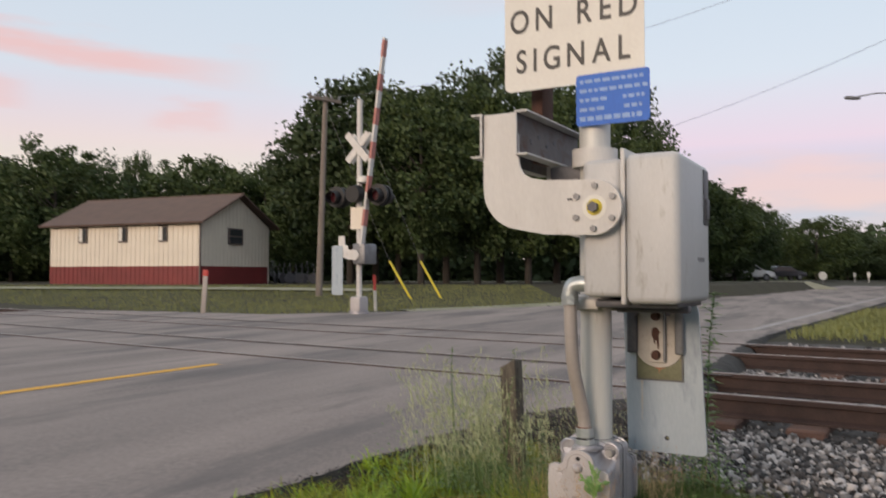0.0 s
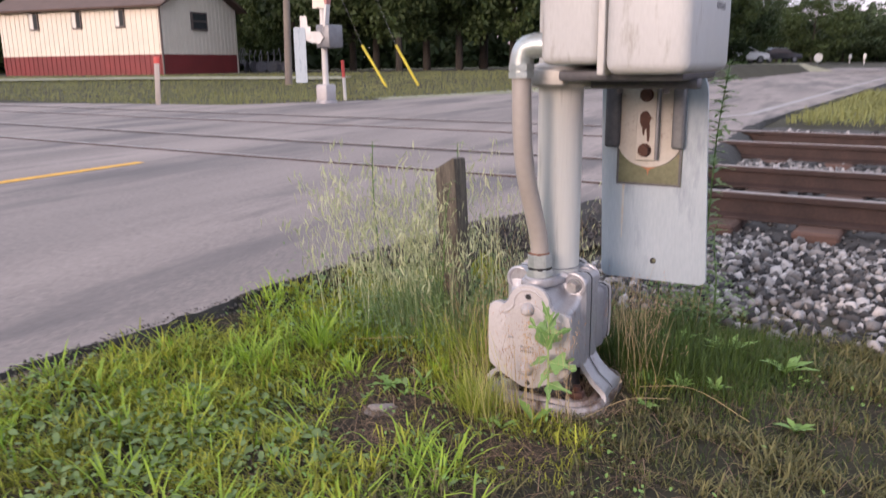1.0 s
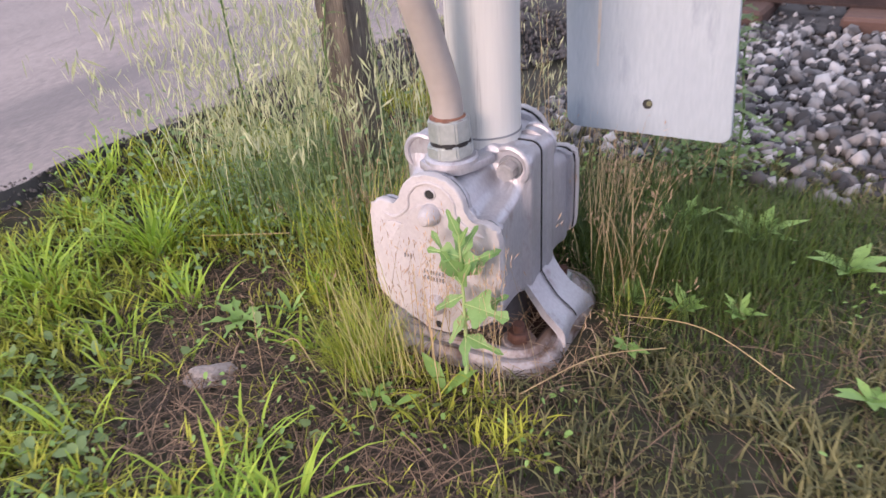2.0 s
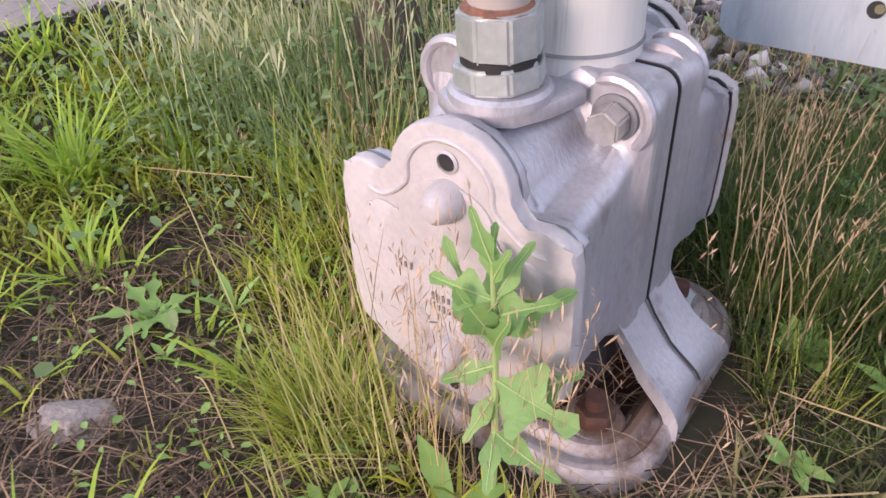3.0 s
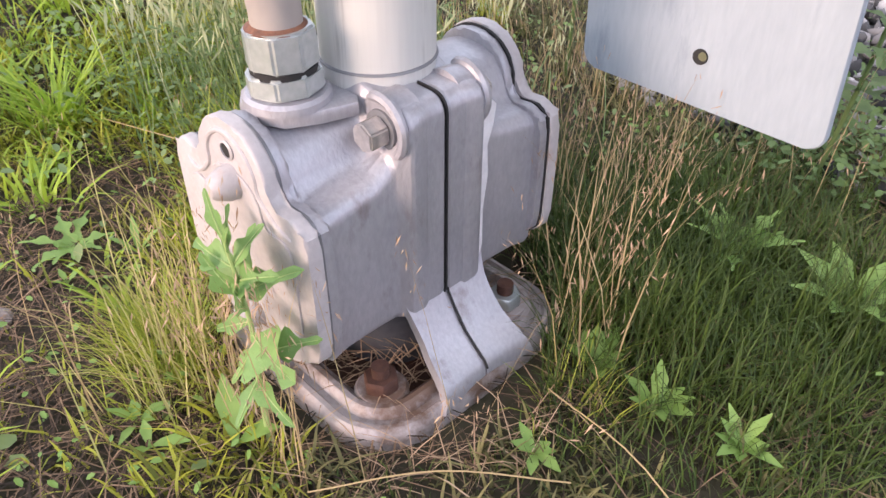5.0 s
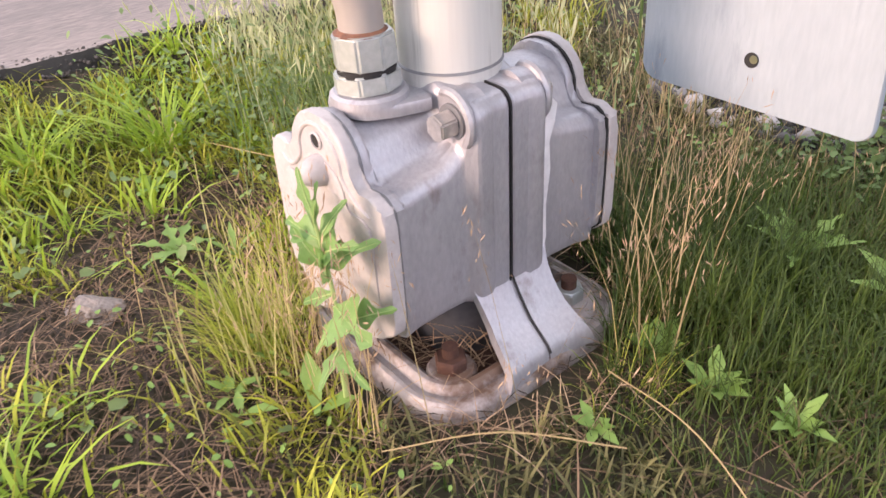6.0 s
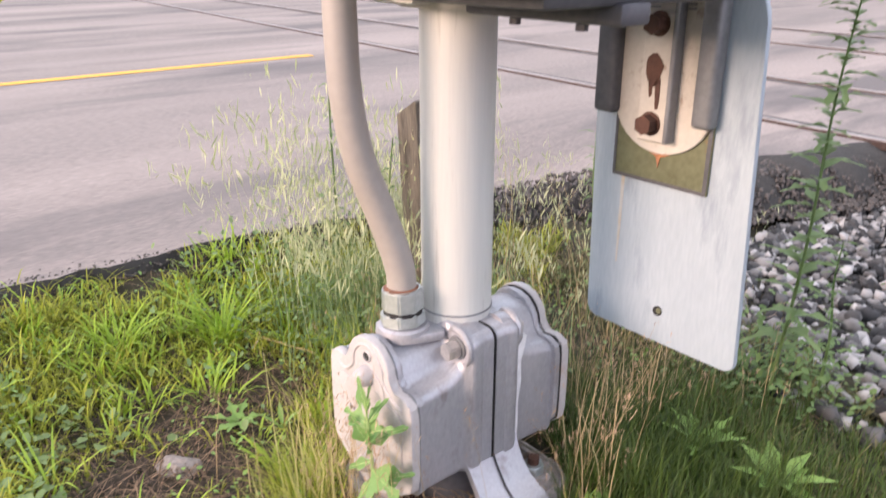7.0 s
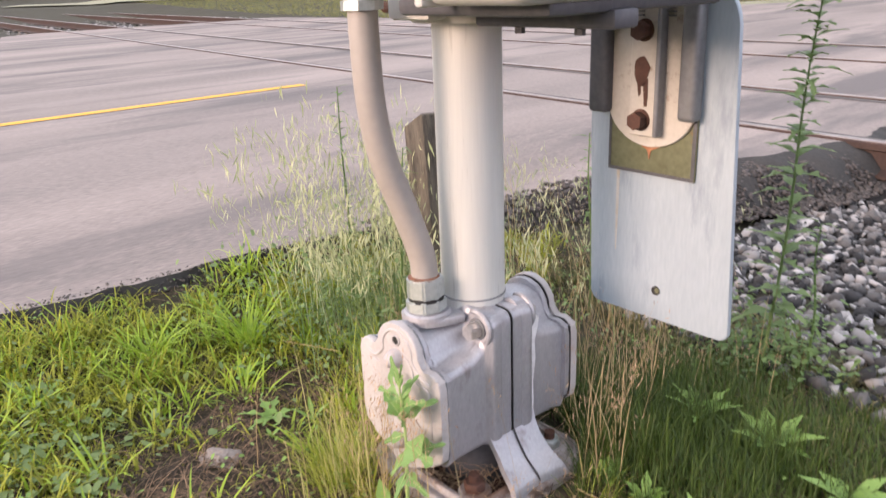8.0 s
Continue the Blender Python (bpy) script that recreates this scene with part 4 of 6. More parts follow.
part("ring_foot", rod((0, 0, -0.05), (0, 0, 0.03), 0.24, seg=28), M_SILVER, far_signal)
part("mechanism_housing", box((-0.16, 0, 1.42), (0.36, 0.55, 0.50), 0.04, 2), M_GREY, far_signal)
pl = part("arm_plate", prism([(0.12, 1.29), (-0.10, 1.26), (-0.22, 1.40), (-0.12, 1.52), (0.10, 1.52), (0.20, 1.56), (0.22, 1.86), (0.40, 1.86), (0.40, 1.50), (0.28, 1.34)], uvw, 0.30, 0.315), M_WHITE, far_signal)
part("counterweight_plate", prism(rounded(0.26, 0.58, 0.42, 1.62, 0.03), uvw, 0.318, 0.33), M_PANEL, far_signal)
part("counterweight_arm", box((0.34, 0.31, 1.50), (0.44, 0.02, 0.26), 0.03), M_WHITE, far_signal)
gate2 = part("gate_arm", box((0, 0, 2.55), (0.06, 0.15, 5.1), 0.004, 1), M_WHITE, far_signal, "raised gate arm with red and white bands")
gate2.matrix_local = pose(-0.20, 0.20, 1.55, 0, -7.5, 0)
for i in range(6):
    part("red_band", box((0, 0, 0.75 + i * 0.82), (0.064, 0.156, 0.40)), M_FADEDRED, gate2, soft=False)
for a in (48, -48):
    bl = part("crossbuck_blade", box((0, 0, 0), (0.92, 0.02, 0.18), 0.01, 1), M_SIGN, far_signal)
    bl.matrix_local = pose(0, -0.09 if a > 0 else -0.115, 4.05, 0, a, 0)
    bl2 = part("crossbuck_back", box((0, 0, 0), (0.92, 0.02, 0.18), 0.01, 1), M_WHITE, far_signal)
    bl2.matrix_local = pose(0, 0.09 if a > 0 else 0.115, 4.05, 0, a, 0)
part("light_crossarm", rod((-0.75, 0, 2.85), (0.75, 0, 2.85), 0.03, seg=12), M_DARK, far_signal)
for u in (-0.62, 0.62):
    for vv in (-1, 1):
        lamp = part("signal_lamp", rod((u, vv * 0.06, 2.85), (u, vv * 0.14, 2.85), 0.26, seg=28), M_LAMPBLACK, far_signal, "black round lamp backing disc")
        part("lamp_lens", rod((u, vv * 0.14, 2.85), (u, vv * 0.17, 2.85), 0.15, 0.14, 24), M_LENS, lamp)
        part("lamp_hood", rod((u, vv * 0.14, 2.85), (u, vv * 0.36, 2.82), 0.165, 0.16, 24, cap=False), M_LAMPBLACK, lamp)
part("mid_lamp", rod((0.02, 0.06, 2.9), (0.02, 0.30, 2.88), 0.22, 0.20, 24), M_LAMPBLACK, far_signal)
part("bell", lathe([(0.0, 3.35), (0.12, 3.33), (0.16, 3.22), (0.16, 3.18), (0.0, 3.18)], 20, centre=(-0.12, 0)), M_SIGN, far_signal)
part("flag_plate", box((-0.03, 0.12, 2.30), (0.42, 0.012, 0.55), 0.01, 1), M_CREAM, far_signal, "cream plate below the lamps")

# ---- marker post, delineator, yellow guy guards, utility poles ----
mk = thing("marker_post", "leaning pale marker post with a red top", "marker post", pose(-5.95, 19.3, 0.18, 0, 3.2, 0))
part("post_body", box((0, 0, 0.48), (0.12, 0.03, 1.0), 0.01), M_CONDUIT, mk)
part("red_cap", box((0, 0, 1.02), (0.14, 0.032, 0.16), 0.01), M_RED, mk)
dl = thing("delineator", "thin red and white delineator rod", "marker post", pose(-1.75, 20.2, 0.2, 0, -2, 0))
part("rod", rod((0, 0, 0), (0, 0, 0.55), 0.04, seg=10), M_WHITE, dl)
part("red_top", rod((0, 0, 0.55), (0, 0, 0.95), 0.04, seg=10), M_RED, dl)
for (x0, y0), dx in (((-1.1, 27.0), -0.78), ((-0.05, 27.5), -0.75)):
    gy = thing("guy_guard", "slanted yellow plastic guy wire guard", "guy guard", pose(x0, y0, 0.30), "guy wire guards")
    part("guard_tube", rod((0, 0, 0), (dx, 0.3, 1.35), 0.045, seg=10), M_GUY, gy)
    part("guy_wire", rod((dx, 0.3, 1.35), (dx * 4.2, 0.6, 7.3), 0.004, seg=5), M_GREY, gy)


def utility_pole(x, y, z, h, r, tilt, arms):
    up = thing("utility_pole", "grey-brown wooden utility pole with a cross-arm", "utility pole", pose(x, y, z, 0, tilt, 0), "utility poles")
    part("shaft", rod((0, 0, -0.1), (0, 0, h), r, r * 0.7, 16), M_UPOLE, up)
    for zz, L, ang in arms:
        arm = part("cross_arm", box((0, 0, 0), (L, 0.10, 0.12), 0.01, 1), M_UPOLE, up)
        arm.matrix_local = pose(0, -0.12, zz, 0, 0, ang)
        for k in (-0.45, -0.2, 0.2, 0.45):
            part("insulator", lathe([(0.0, 0.20), (0.035, 0.18), (0.05, 0.10), (0.03, 0.06)], 10, centre=(k * L, 0)), M_GREY, arm)
    return up


utility_pole(-4.55, 28.5, 0.32, 7.45, 0.13, 1.6, [(7.3, 1.3, 35)])
street = utility_pole(10.55, 17.6, 0.15, 9.2, 0.15, 2.2, [(8.6, 2.2, 50)])
arm = part("lamp_arm", tube(curve_points([(0, 0, 4.95), (-0.6, 0.1, 5.15), (-1.15, 0.2, 5.08)], 6), 0.016, 8), M_GREY, street)
part("lamp_head", box((-1.28, 0.22, 5.04), (0.34, 0.12, 0.07), 0.02), M_GREY, arm)
utility_pole(60, 92, 0.2, 10, 0.14, 0, [(9.4, 2.4, 40), (8.6, 2.0, 40)])
utility_pole(47, 74, 0.2, 9.5, 0.14, 0, [(9.0, 2.4, 40)])


def cable(p0, p1, sag, name="overhead_cable"):
    pts = []
    for k in range(21):
        s = k / 20
        p = Vector(p0).lerp(Vector(p1), s)
        p.z -= sag * 4 * s * (1 - s)
        pts.append(p)
    ob = part(name, tube(pts, 0.006, 5), M_GREY, None)
    tagged(ob, "thin grey overhead cable", "cable", "overhead cables")


cable((10.3, 17.6, 8.9), (-4.6, 28.5, 7.7), 0.7)
cable((10.6, 17.6, 9.0), (60, 92, 10.0), 1.2)
cable((10.6, 17.6, 8.0), (60, 92, 9.2), 1.2)
cable((10.3, 17.6, 6.6), (3.0, 32, 5.6), 0.4)

# ---- long low building ----
house = thing("long_building", "cream metal-sided building with a red base and brown roof", "building", Matrix.Translation((-11.9, 38.0, 0.62)) @ Matrix.Rotation(math.atan2(3.7, -9.2), 4, "Z") @ Matrix.Diagonal((1, -1, 1, 1)))
LB, WB, HB, RISE, BAND = 9.9, 5.8, 3.23, 1.45, 1.0
part("wall_front", box((LB / 2, 0.06, (HB + BAND) / 2), (LB, 0.12, HB - BAND)), M_CREAM, house, soft=False)
part("wall_rear", box((LB / 2, WB - 0.06, HB / 2), (LB, 0.12, HB)), M_CREAM, house, soft=False)
for x0 in (0.0, LB - 0.12):
    gable = [(0.12, BAND), (WB - 0.12, BAND), (WB - 0.12, HB), (WB / 2, HB + RISE), (0.12, HB)]
    part("wall_gable", prism(gable, lambda a, b, d: (d, a, b), x0, x0 + 0.12), M_CREAM, house, soft=False)
part("base_front", box((LB / 2, 0.055, BAND / 2), (LB + 0.02, 0.13, BAND)), M_REDBAND, house, soft=False)
part("base_gable", box((0.055, WB / 2, BAND / 2), (0.13, WB - 0.26, BAND)), M_REDBAND, house, soft=False)
for i in range(33):
    part("siding_rib", box((0.15 + i * 0.30, -0.012, BAND + (HB - BAND) / 2), (0.03, 0.020, HB - BAND - 0.01)), M_CREAM, house, soft=False)
    part("siding_rib", box((0.15 + i * 0.30, -0.022, BAND / 2), (0.035, 0.024, BAND - 0.01)), M_REDBAND, house, soft=False)
for i in range(19):
    y0 = 0.2 + i * 0.30
    top = HB + RISE * (1 - abs(y0 - WB / 2) / (WB / 2)) - 0.03
    part("siding_rib", box((-0.012, y0, (BAND + top) / 2), (0.024, 0.035, top - BAND)), M_CREAM, house, soft=False)
for s in (-1, 1):
    sl = math.hypot(WB / 2, RISE)
    ang = math.atan2(RISE, WB / 2)
    rf_ = part("roof_slope", box((0, 0, 0), (LB + 0.9, sl + 0.5, 0.10)), M_ROOF, house, soft=False)
    rf_.matrix_local = Matrix.Translation((LB / 2, WB / 2 + s * (WB / 4 + 0.16), HB + RISE / 2 + 0.0)) @ Matrix.Rotation(-s * ang, 4, "X")
part("corner_trim", box((-0.02, -0.02, HB / 2), (0.07, 0.07, HB)), M_FRAME, house, soft=False)


def window(x, y, z, w, h, axis):
    s = (w, 0.10, h) if axis == "x" else (0.10, w, h)
    wd = part("window", box((x, y, z), s, 0.01, 1), M_FRAME, house)
    off = (0, -0.045, 0) if axis == "x" else (-0.045, 0, 0)
    for sgn in (-1, 1):
        q = (sgn * w * 0.23, 0, 0) if axis == "x" else (0, 0, sgn * h * 0.23)
        g = (w * 0.38, 0.02, h * 0.82) if axis == "x" else (0.02, w * 0.82, h * 0.38)
        part("pane", box((x + off[0] + q[0], y + off[1] + q[1], z + off[2] + q[2]), g), M_GLASS if (sgn < 0 or axis == "y") else M_SIGN, wd, soft=False)


for x in (2.25, 4.85, 7.55):
    window(x, -0.03, 2.64, 0.56, 0.85, "x")
window(-0.03, 2.75, 2.56, 1.2, 0.85, "y")


# ---- trees ----
def crown_mesh(seed, clumps, leaves, size, mat, flat=1.0):
    """Leaf triangles in clumps within a unit crown, z from 0 to 1."""
    r = np.random.default_rng(seed)
    c = []
    lobes = r.normal(0, 1, (9, 3))
    lobes /= np.linalg.norm(lobes, axis=1)[:, None]
    while len(c) < clumps:
        p = r.normal(0, 1, 3)
        p /= np.linalg.norm(p)
        rad = 0.36 + 0.16 * max(0, float((lobes @ p).max()) - 0.55) / 0.45 + r.normal(0, 0.03)
        q = p * rad * r.uniform(0.50, 1.0) ** 0.5
        c.append((q[0], q[1], 0.5 + q[2] * (1.06 if q[2] > 0 else 0.95)))
    c = np.array(c)
    cs = r.uniform(0.025, 0.080, clumps)
    cen = np.repeat(c, leaves, 0) + np.clip(r.normal(0, 0.8, (clumps * leaves, 3)), -1.3, 1.3) * np.repeat(cs, leaves)[:, None] * np.array([1, 1, 0.75])
    low_, high_ = np.percentile(cen[:, 2], 0.5), np.percentile(cen[:, 2], 99.7)
    cen[:, 2] = (cen[:, 2] - low_) / (high_ - low_)
    cen[:, :2] *= 0.5 / np.percentile(np.hypot(cen[:, 0], cen[:, 1]), 99.5)
    return leaf_cards(cen, size * r.uniform(0.6, 1.4, len(cen)), r)


def leaf_cards(cen, size, r):
    """Small pointed leaves: two triangles each."""
    n = len(cen)
    a = r.normal(0, 1, (n, 3))
    a /= np.linalg.norm(a, axis=1)[:, None]
    b = np.cross(a, r.normal(0, 1, (n, 3)))
    b /= np.linalg.norm(b, axis=1)[:, None]
    s = size[:, None]
    v = np.stack([cen - a * s, cen + b * s * 0.55, cen + a * s, cen - b * s * 0.55], 1).reshape(-1, 3)
    i = np.arange(n)[:, None] * 4
    f = np.concatenate([i + np.array([[0, 1, 2]]), i + np.array([[0, 2, 3]])], 1).reshape(-1, 3)
    return v, f


def round_leaves(cen, size, r):
    """Small oval leaves, lightly folded: six corners, four triangles each."""
    n = len(cen)
    az, tilt = r.uniform(0, 6.283, n), r.normal(0, 0.45, n)
    a = np.stack([np.cos(az) * np.cos(tilt), np.sin(az) * np.cos(tilt), np.sin(tilt)], 1)
    b = np.stack([-np.sin(az), np.cos(az), r.normal(0, 0.35, n)], 1)
    s = size[:, None]
    up = np.zeros((n, 3))
    up[:, 2] = size * 0.18
    v = np.stack([cen - a * s, cen - a * s * 0.45 + b * s * 0.50 + up, cen + a * s * 0.40 + b * s * 0.52 + up, cen + a * s, cen + a * s * 0.40 - b * s * 0.52 + up, cen - a * s * 0.45 - b * s * 0.50 + up], 1).reshape(-1, 3)
    i = np.arange(n)[:, None] * 6
    f = np.concatenate([i + np.array([t]) for t in ((0, 1, 2), (0, 2, 3), (0, 3, 4), (0, 4, 5))], 1).reshape(-1, 3)
    return v, f


CROWNS = []
for sd in range(4):
    v, f = crown_mesh(sd + 11, 210, 78, 0.0155, M_LEAF)
    ob = from_arrays("crown", v, f, M_LEAF if sd % 2 else M_LEAFDARK, kind="")
    CROWNS.append(ob.data)
    bpy.data.objects.remove(ob)


def trunk_bm(h, r, seed):
    rr_ = random.Random(seed)
    bm = tube([(0, 0, -0.2), (0.02, 0, h * 0.25), (rr_.uniform(-0.1, 0.1), rr_.uniform(-0.1, 0.1), h * 0.55), (rr_.uniform(-0.2, 0.2), 0.1, h * 0.85)], [r * 1.3, r, r * 0.75, r * 0.25], 9)
    for k in range(7):
        a = rr_.uniform(0, 6.28)
        z0 = h * rr_.uniform(0.25, 0.6)
        L = h * rr_.uniform(0.10, 0.2)
        tube([(0.02, 0, z0), (L * 0.5 * math.cos(a), L * 0.5 * math.sin(a), z0 + L * 0.45), (L * math.cos(a), L * math.sin(a), z0 + L * 1.0)], [r * 0.45, r * 0.3, r * 0.08], 6, bm)
    return bm


TRUNKS = {}


def tree(px, d, ytop, w, low=0.12, seed=0):
    """A tree at the bearing px, d metres off, its top at the height that ytop gives."""
    x, y, _ = far_place(px, d)
    z = float(ground_z(x, y))
    h = (1.12 + (489 - ytop) / 1375 * d - z) * 0.955
    tr = thing("tree", "broad leafy green tree with a dark trunk", "tree", pose(x, y, z, 0, 0, 57 * seed % 360), "trees behind the crossing")
    key = seed % 4
    if key not in TRUNKS:
        TRUNKS[key] = part("trunk", trunk_bm(10.0, 0.15, key), M_BARK, tr)
        tk = TRUNKS[key]
    else:
        tk = new("trunk", TRUNKS[key].data)
        tk.parent = tr
    tk.matrix_local = Matrix.Diagonal((h / 10, h / 10, h / 10, 1))
    cr = new("crown", CROWNS[seed % 4])
    cr.parent = tr
    cr.matrix_local = Matrix.Translation((0, 0, h * low)) @ Matrix.Diagonal((w, w, h * (1 - low), 1))


TREES = [(-170, 60, 280, 11), (-60, 56, 285, 10), (20, 58, 275, 9), (95, 54, 245, 10), (150, 62, 270, 10), (236, 75, 262, 5), (290, 60, 300, 9), (345, 58, 268, 10), (410, 60, 285, 9), (470, 56, 290, 9), (520, 60, 275, 8),
         (568, 50, 258, 7), (620, 44, 108, 11), (665, 50, 160, 9), (705, 46, 165, 8), (745, 40, 150, 8), (790, 44, 128, 9), (845, 42, 140, 8), (885, 47, 72, 9), (935, 42, 150, 8), (985, 46, 120, 8), (1040, 44, 140, 8), (1095, 46, 150, 8), (1130, 42, 225, 6),
         (1200, 60, 300, 9), (1255, 58, 320, 8), (1300, 64, 345, 7), (1335, 70, 352, 6), (1385, 115, 400, 14), (1445, 105, 382, 13), (1500, 130, 408, 16), (1560, 150, 425, 18), (1620, 120, 400, 16), (1700, 52, 330, 9), (1760, 46, 300, 10), (1850, 50, 290, 10), (-280, 60, 270, 11)]
for i, (px, d, yt, w) in enumerate(TREES):
    tree(px, d, yt, w, 0.10 if d > 50 else 0.17, i)
# dense wood behind, closing the view at ground level
r = np.random.default_rng(77)
pxs = r.uniform(-420, 1330, 40000)
ds = r.uniform(64, 78, 40000)
cx, cy = (pxs - 784) / 1375 * ds, ds
cz = 0.4 + r.uniform(0, 1, 40000) ** 1.5 * (6.5 + 1.5 * np.sin(cx * 0.35) + np.sin(cx * 0.9))
v, f = leaf_cards(np.stack([cx, cy, cz], 1), r.uniform(0.25, 0.6, 40000), r)
from_arrays("far_woods", v, f, M_LEAFDARK, "dense dark green woodland behind the field", "woods")
pxs = r.uniform(1330, 2100, 16000)
ds = r.uniform(150, 190, 16000)
cx, cy = (pxs - 784) / 1375 * ds, ds
cz = 0.1 + r.uniform(0, 1, 16000) ** 1.2 * (9.0 + 2.0 * np.sin(cx * 0.15) + np.sin(cx * 0.5))
v, f = leaf_cards(np.stack([cx, cy, cz], 1), r.uniform(0.5, 1.1, 16000), r)
from_arrays("far_woods", v, f, M_LEAFDARK, "distant tree line along the road", "woods")
# woodland closing the view to both sides and behind
az = r.uniform(radians(-180), radians(-38), 60000)
rad = r.uniform(85, 110, 60000)
cx, cy = rad * np.sin(az), rad * np.cos(az)
cz = 0.2 + r.uniform(0, 1, 60000) ** 1.3 * (10 + 2 * np.sin(cx * 0.2) + 1.5 * np.sin(cy * 0.3))
v, f = leaf_cards(np.stack([cx, cy, cz], 1), r.uniform(0.35, 0.8, 60000), r)
from_arrays("far_woods", v, f, M_LEAFDARK, "woodland along the track beyond the field", "woods")

# ---- ballast stones ----
ICO_V = np.array([(0, -0.526, 0.851), (0, 0.526, 0.851), (0, -0.526, -0.851), (0, 0.526, -0.851), (0.526, 0.851, 0), (-0.526, 0.851, 0), (0.526, -0.851, 0), (-0.526, -0.851, 0), (0.851, 0, 0.526), (-0.851, 0, 0.526), (0.851, 0, -0.526), (-0.851, 0, -0.526)])
ICO_F = np.array([(0, 8, 1), (0, 1, 9), (1, 8, 4), (1, 4, 5), (1, 5, 9), (0, 9, 7), (0, 7, 6), (0, 6, 8), (8, 6, 10), (8, 10, 4), (4, 10, 3), (4, 3, 5), (5, 3, 11), (5, 11, 9), (9, 11, 7), (7, 11, 2), (7, 2, 6), (6, 2, 10), (10, 2, 3), (3, 2, 11)])


def bed_z(n):
    return np.interp(n, [4.05, 4.5, 5.3, 5.85, 5.95, 6.1, 11.4, 12.6], [0.0, -0.005, -0.025, -0.032, -0.025, -0.01, 0.01, 0.12])


def stones(name, count, m0, m1, n0, n1, r0, r1, seed, label, power=1.6):
    r = np.random.default_rng(seed)
    m = m0 + (m1 - m0) * r.uniform(0, 1, count) ** power
    n = r.uniform(n0, n1, count)
    x, y = plan(m, n)
    s = r.uniform(r0, r1, count)
    q = r.normal(0, 1, (count, 4))
    q /= np.linalg.norm(q, axis=1)[:, None]
    w_, a, b, c = q.T
    R = np.stack([1 - 2 * (b * b + c * c), 2 * (a * b - c * w_), 2 * (a * c + b * w_), 2 * (a * b + c * w_), 1 - 2 * (a * a + c * c), 2 * (b * c - a * w_), 2 * (a * c - b * w_), 2 * (b * c + a * w_), 1 - 2 * (a * a + b * b)], 1).reshape(-1, 3, 3)
    base = ICO_V[None] * r.uniform(0.5, 1.25, (count, 12, 1)) * r.uniform(0.5, 1.25, (count, 1, 3))
    v = np.einsum("nij,nkj->nki", R, base) * s[:, None, None]
    v[:, :, 0] += x[:, None]
    v[:, :, 1] += y[:, None]
    v[:, :, 2] += (bed_z(n) + s * r.uniform(0.05, 0.75, count))[:, None]
    f = ICO_F[None] + (np.arange(count) * 12)[:, None, None]
    return from_arrays(name, v.reshape(-1, 3), f.reshape(-1, 3), M_STONE, label, "ballast")


stones("ballast_stones", 11200, -1.25, 7.0, 4.05, 5.93, 0.011, 0.034, 1, "pale and dark grey angular ballast stones")
stones("ballast_stones", 350, -1.0, 7.0, 5.93, 6.14, 0.010, 0.018, 6, "small ballast stones at the tie ends")
stones("ballast_stones", 2600, -1.0, 10.0, 6.3, 7.4, 0.012, 0.028, 2, "pale ballast stones between the rails")
stones("ballast_stones", 3600, -0.95, 12.0, 7.65, 9.45, 0.02, 0.045, 3, "pale ballast stones between the tracks")
stones("ballast_stones", 2200, -0.8, 12.0, 9.7, 12.3, 0.02, 0.05, 5, "pale ballast stones on the far track")


# ---- grass and weeds ----
def blades(x, y, z, h, w, az, lean, droop):
    """Curved, tapering blades of three segments: arrays of equal length."""
    n = len(x)
    d = np.stack([np.cos(az), np.sin(az), np.zeros(n)], 1)
    s = np.stack([-np.sin(az), np.cos(az), np.zeros(n)], 1)
    p = np.stack([x, y, z], 1)
    rows = []
    for k, ww in ((0.0, 1.0), (0.4, 0.9), (0.75, 0.6), (1.0, 0.0)):
        up = h * k * np.clip(1 - droop * k * k * 0.55, 0.1, 1)
        out = h * (lean * k + droop * k * k * 0.8)
        c = p + d * out[:, None]
        c[:, 2] += up
        if ww > 0:
            rows += [c - s * (w * ww / 2)[:, None], c + s * (w * ww / 2)[:, None]]
        else:
            rows.append(c)
    v = np.stack(rows, 1).reshape(-1, 3)
    tri = np.array([(0, 1, 3), (0, 3, 2), (2, 3, 5), (2, 5, 4), (4, 5, 6)])
    f = (tri[None] + (np.arange(n) * 7)[:, None, None]).reshape(-1, 3)
    return v, f


def merge(pieces):
    vs, fs, k = [], [], 0
    for v, f in pieces:
        vs.append(v)
        fs.append(f + k)
        k += len(v)
    return np.concatenate(vs), np.concatenate(fs)


def fbm(x, y, s, seed=0.0):
    return (np.sin(s * x * 1.3 + seed) * np.cos(s * y * 1.1 - seed * 0.7) + 0.6 * np.sin(s * 2.3 * (x + 0.6 * y) + 2 * seed) * np.cos(s * 2.1 * (y - 0.5 * x) + seed) + 0.35 * np.sin(s * 5.1 * x - seed) * np.sin(s * 4.7 * y + seed)) / 1.95


BROWN = [(0.20, 3.20, 0.26, 0.15), (0.45, 2.98, 0.24, 0.08), (0.10, 3.04, 0.14, 0.10), (0.02, 3.42, 0.14, 0.12), (0.10, 3.62, 0.14, 0.10), (-1.06, 3.22, 0.09, 0.15), (-0.95, 3.47, 0.08, 0.14), (-1.16, 2.98, 0.09, 0.15)]


def bare(x, y):
    b = np.zeros_like(x)
    for cx_, cy_, rx_, ry_ in BROWN:
        b = np.maximum(b, 1 - sstep(0.55, 1.25, np.hypot((x - cx_) / rx_, (y - cy_) / ry_) + 0.25 * fbm(x, y, 9, 3)))
    return b


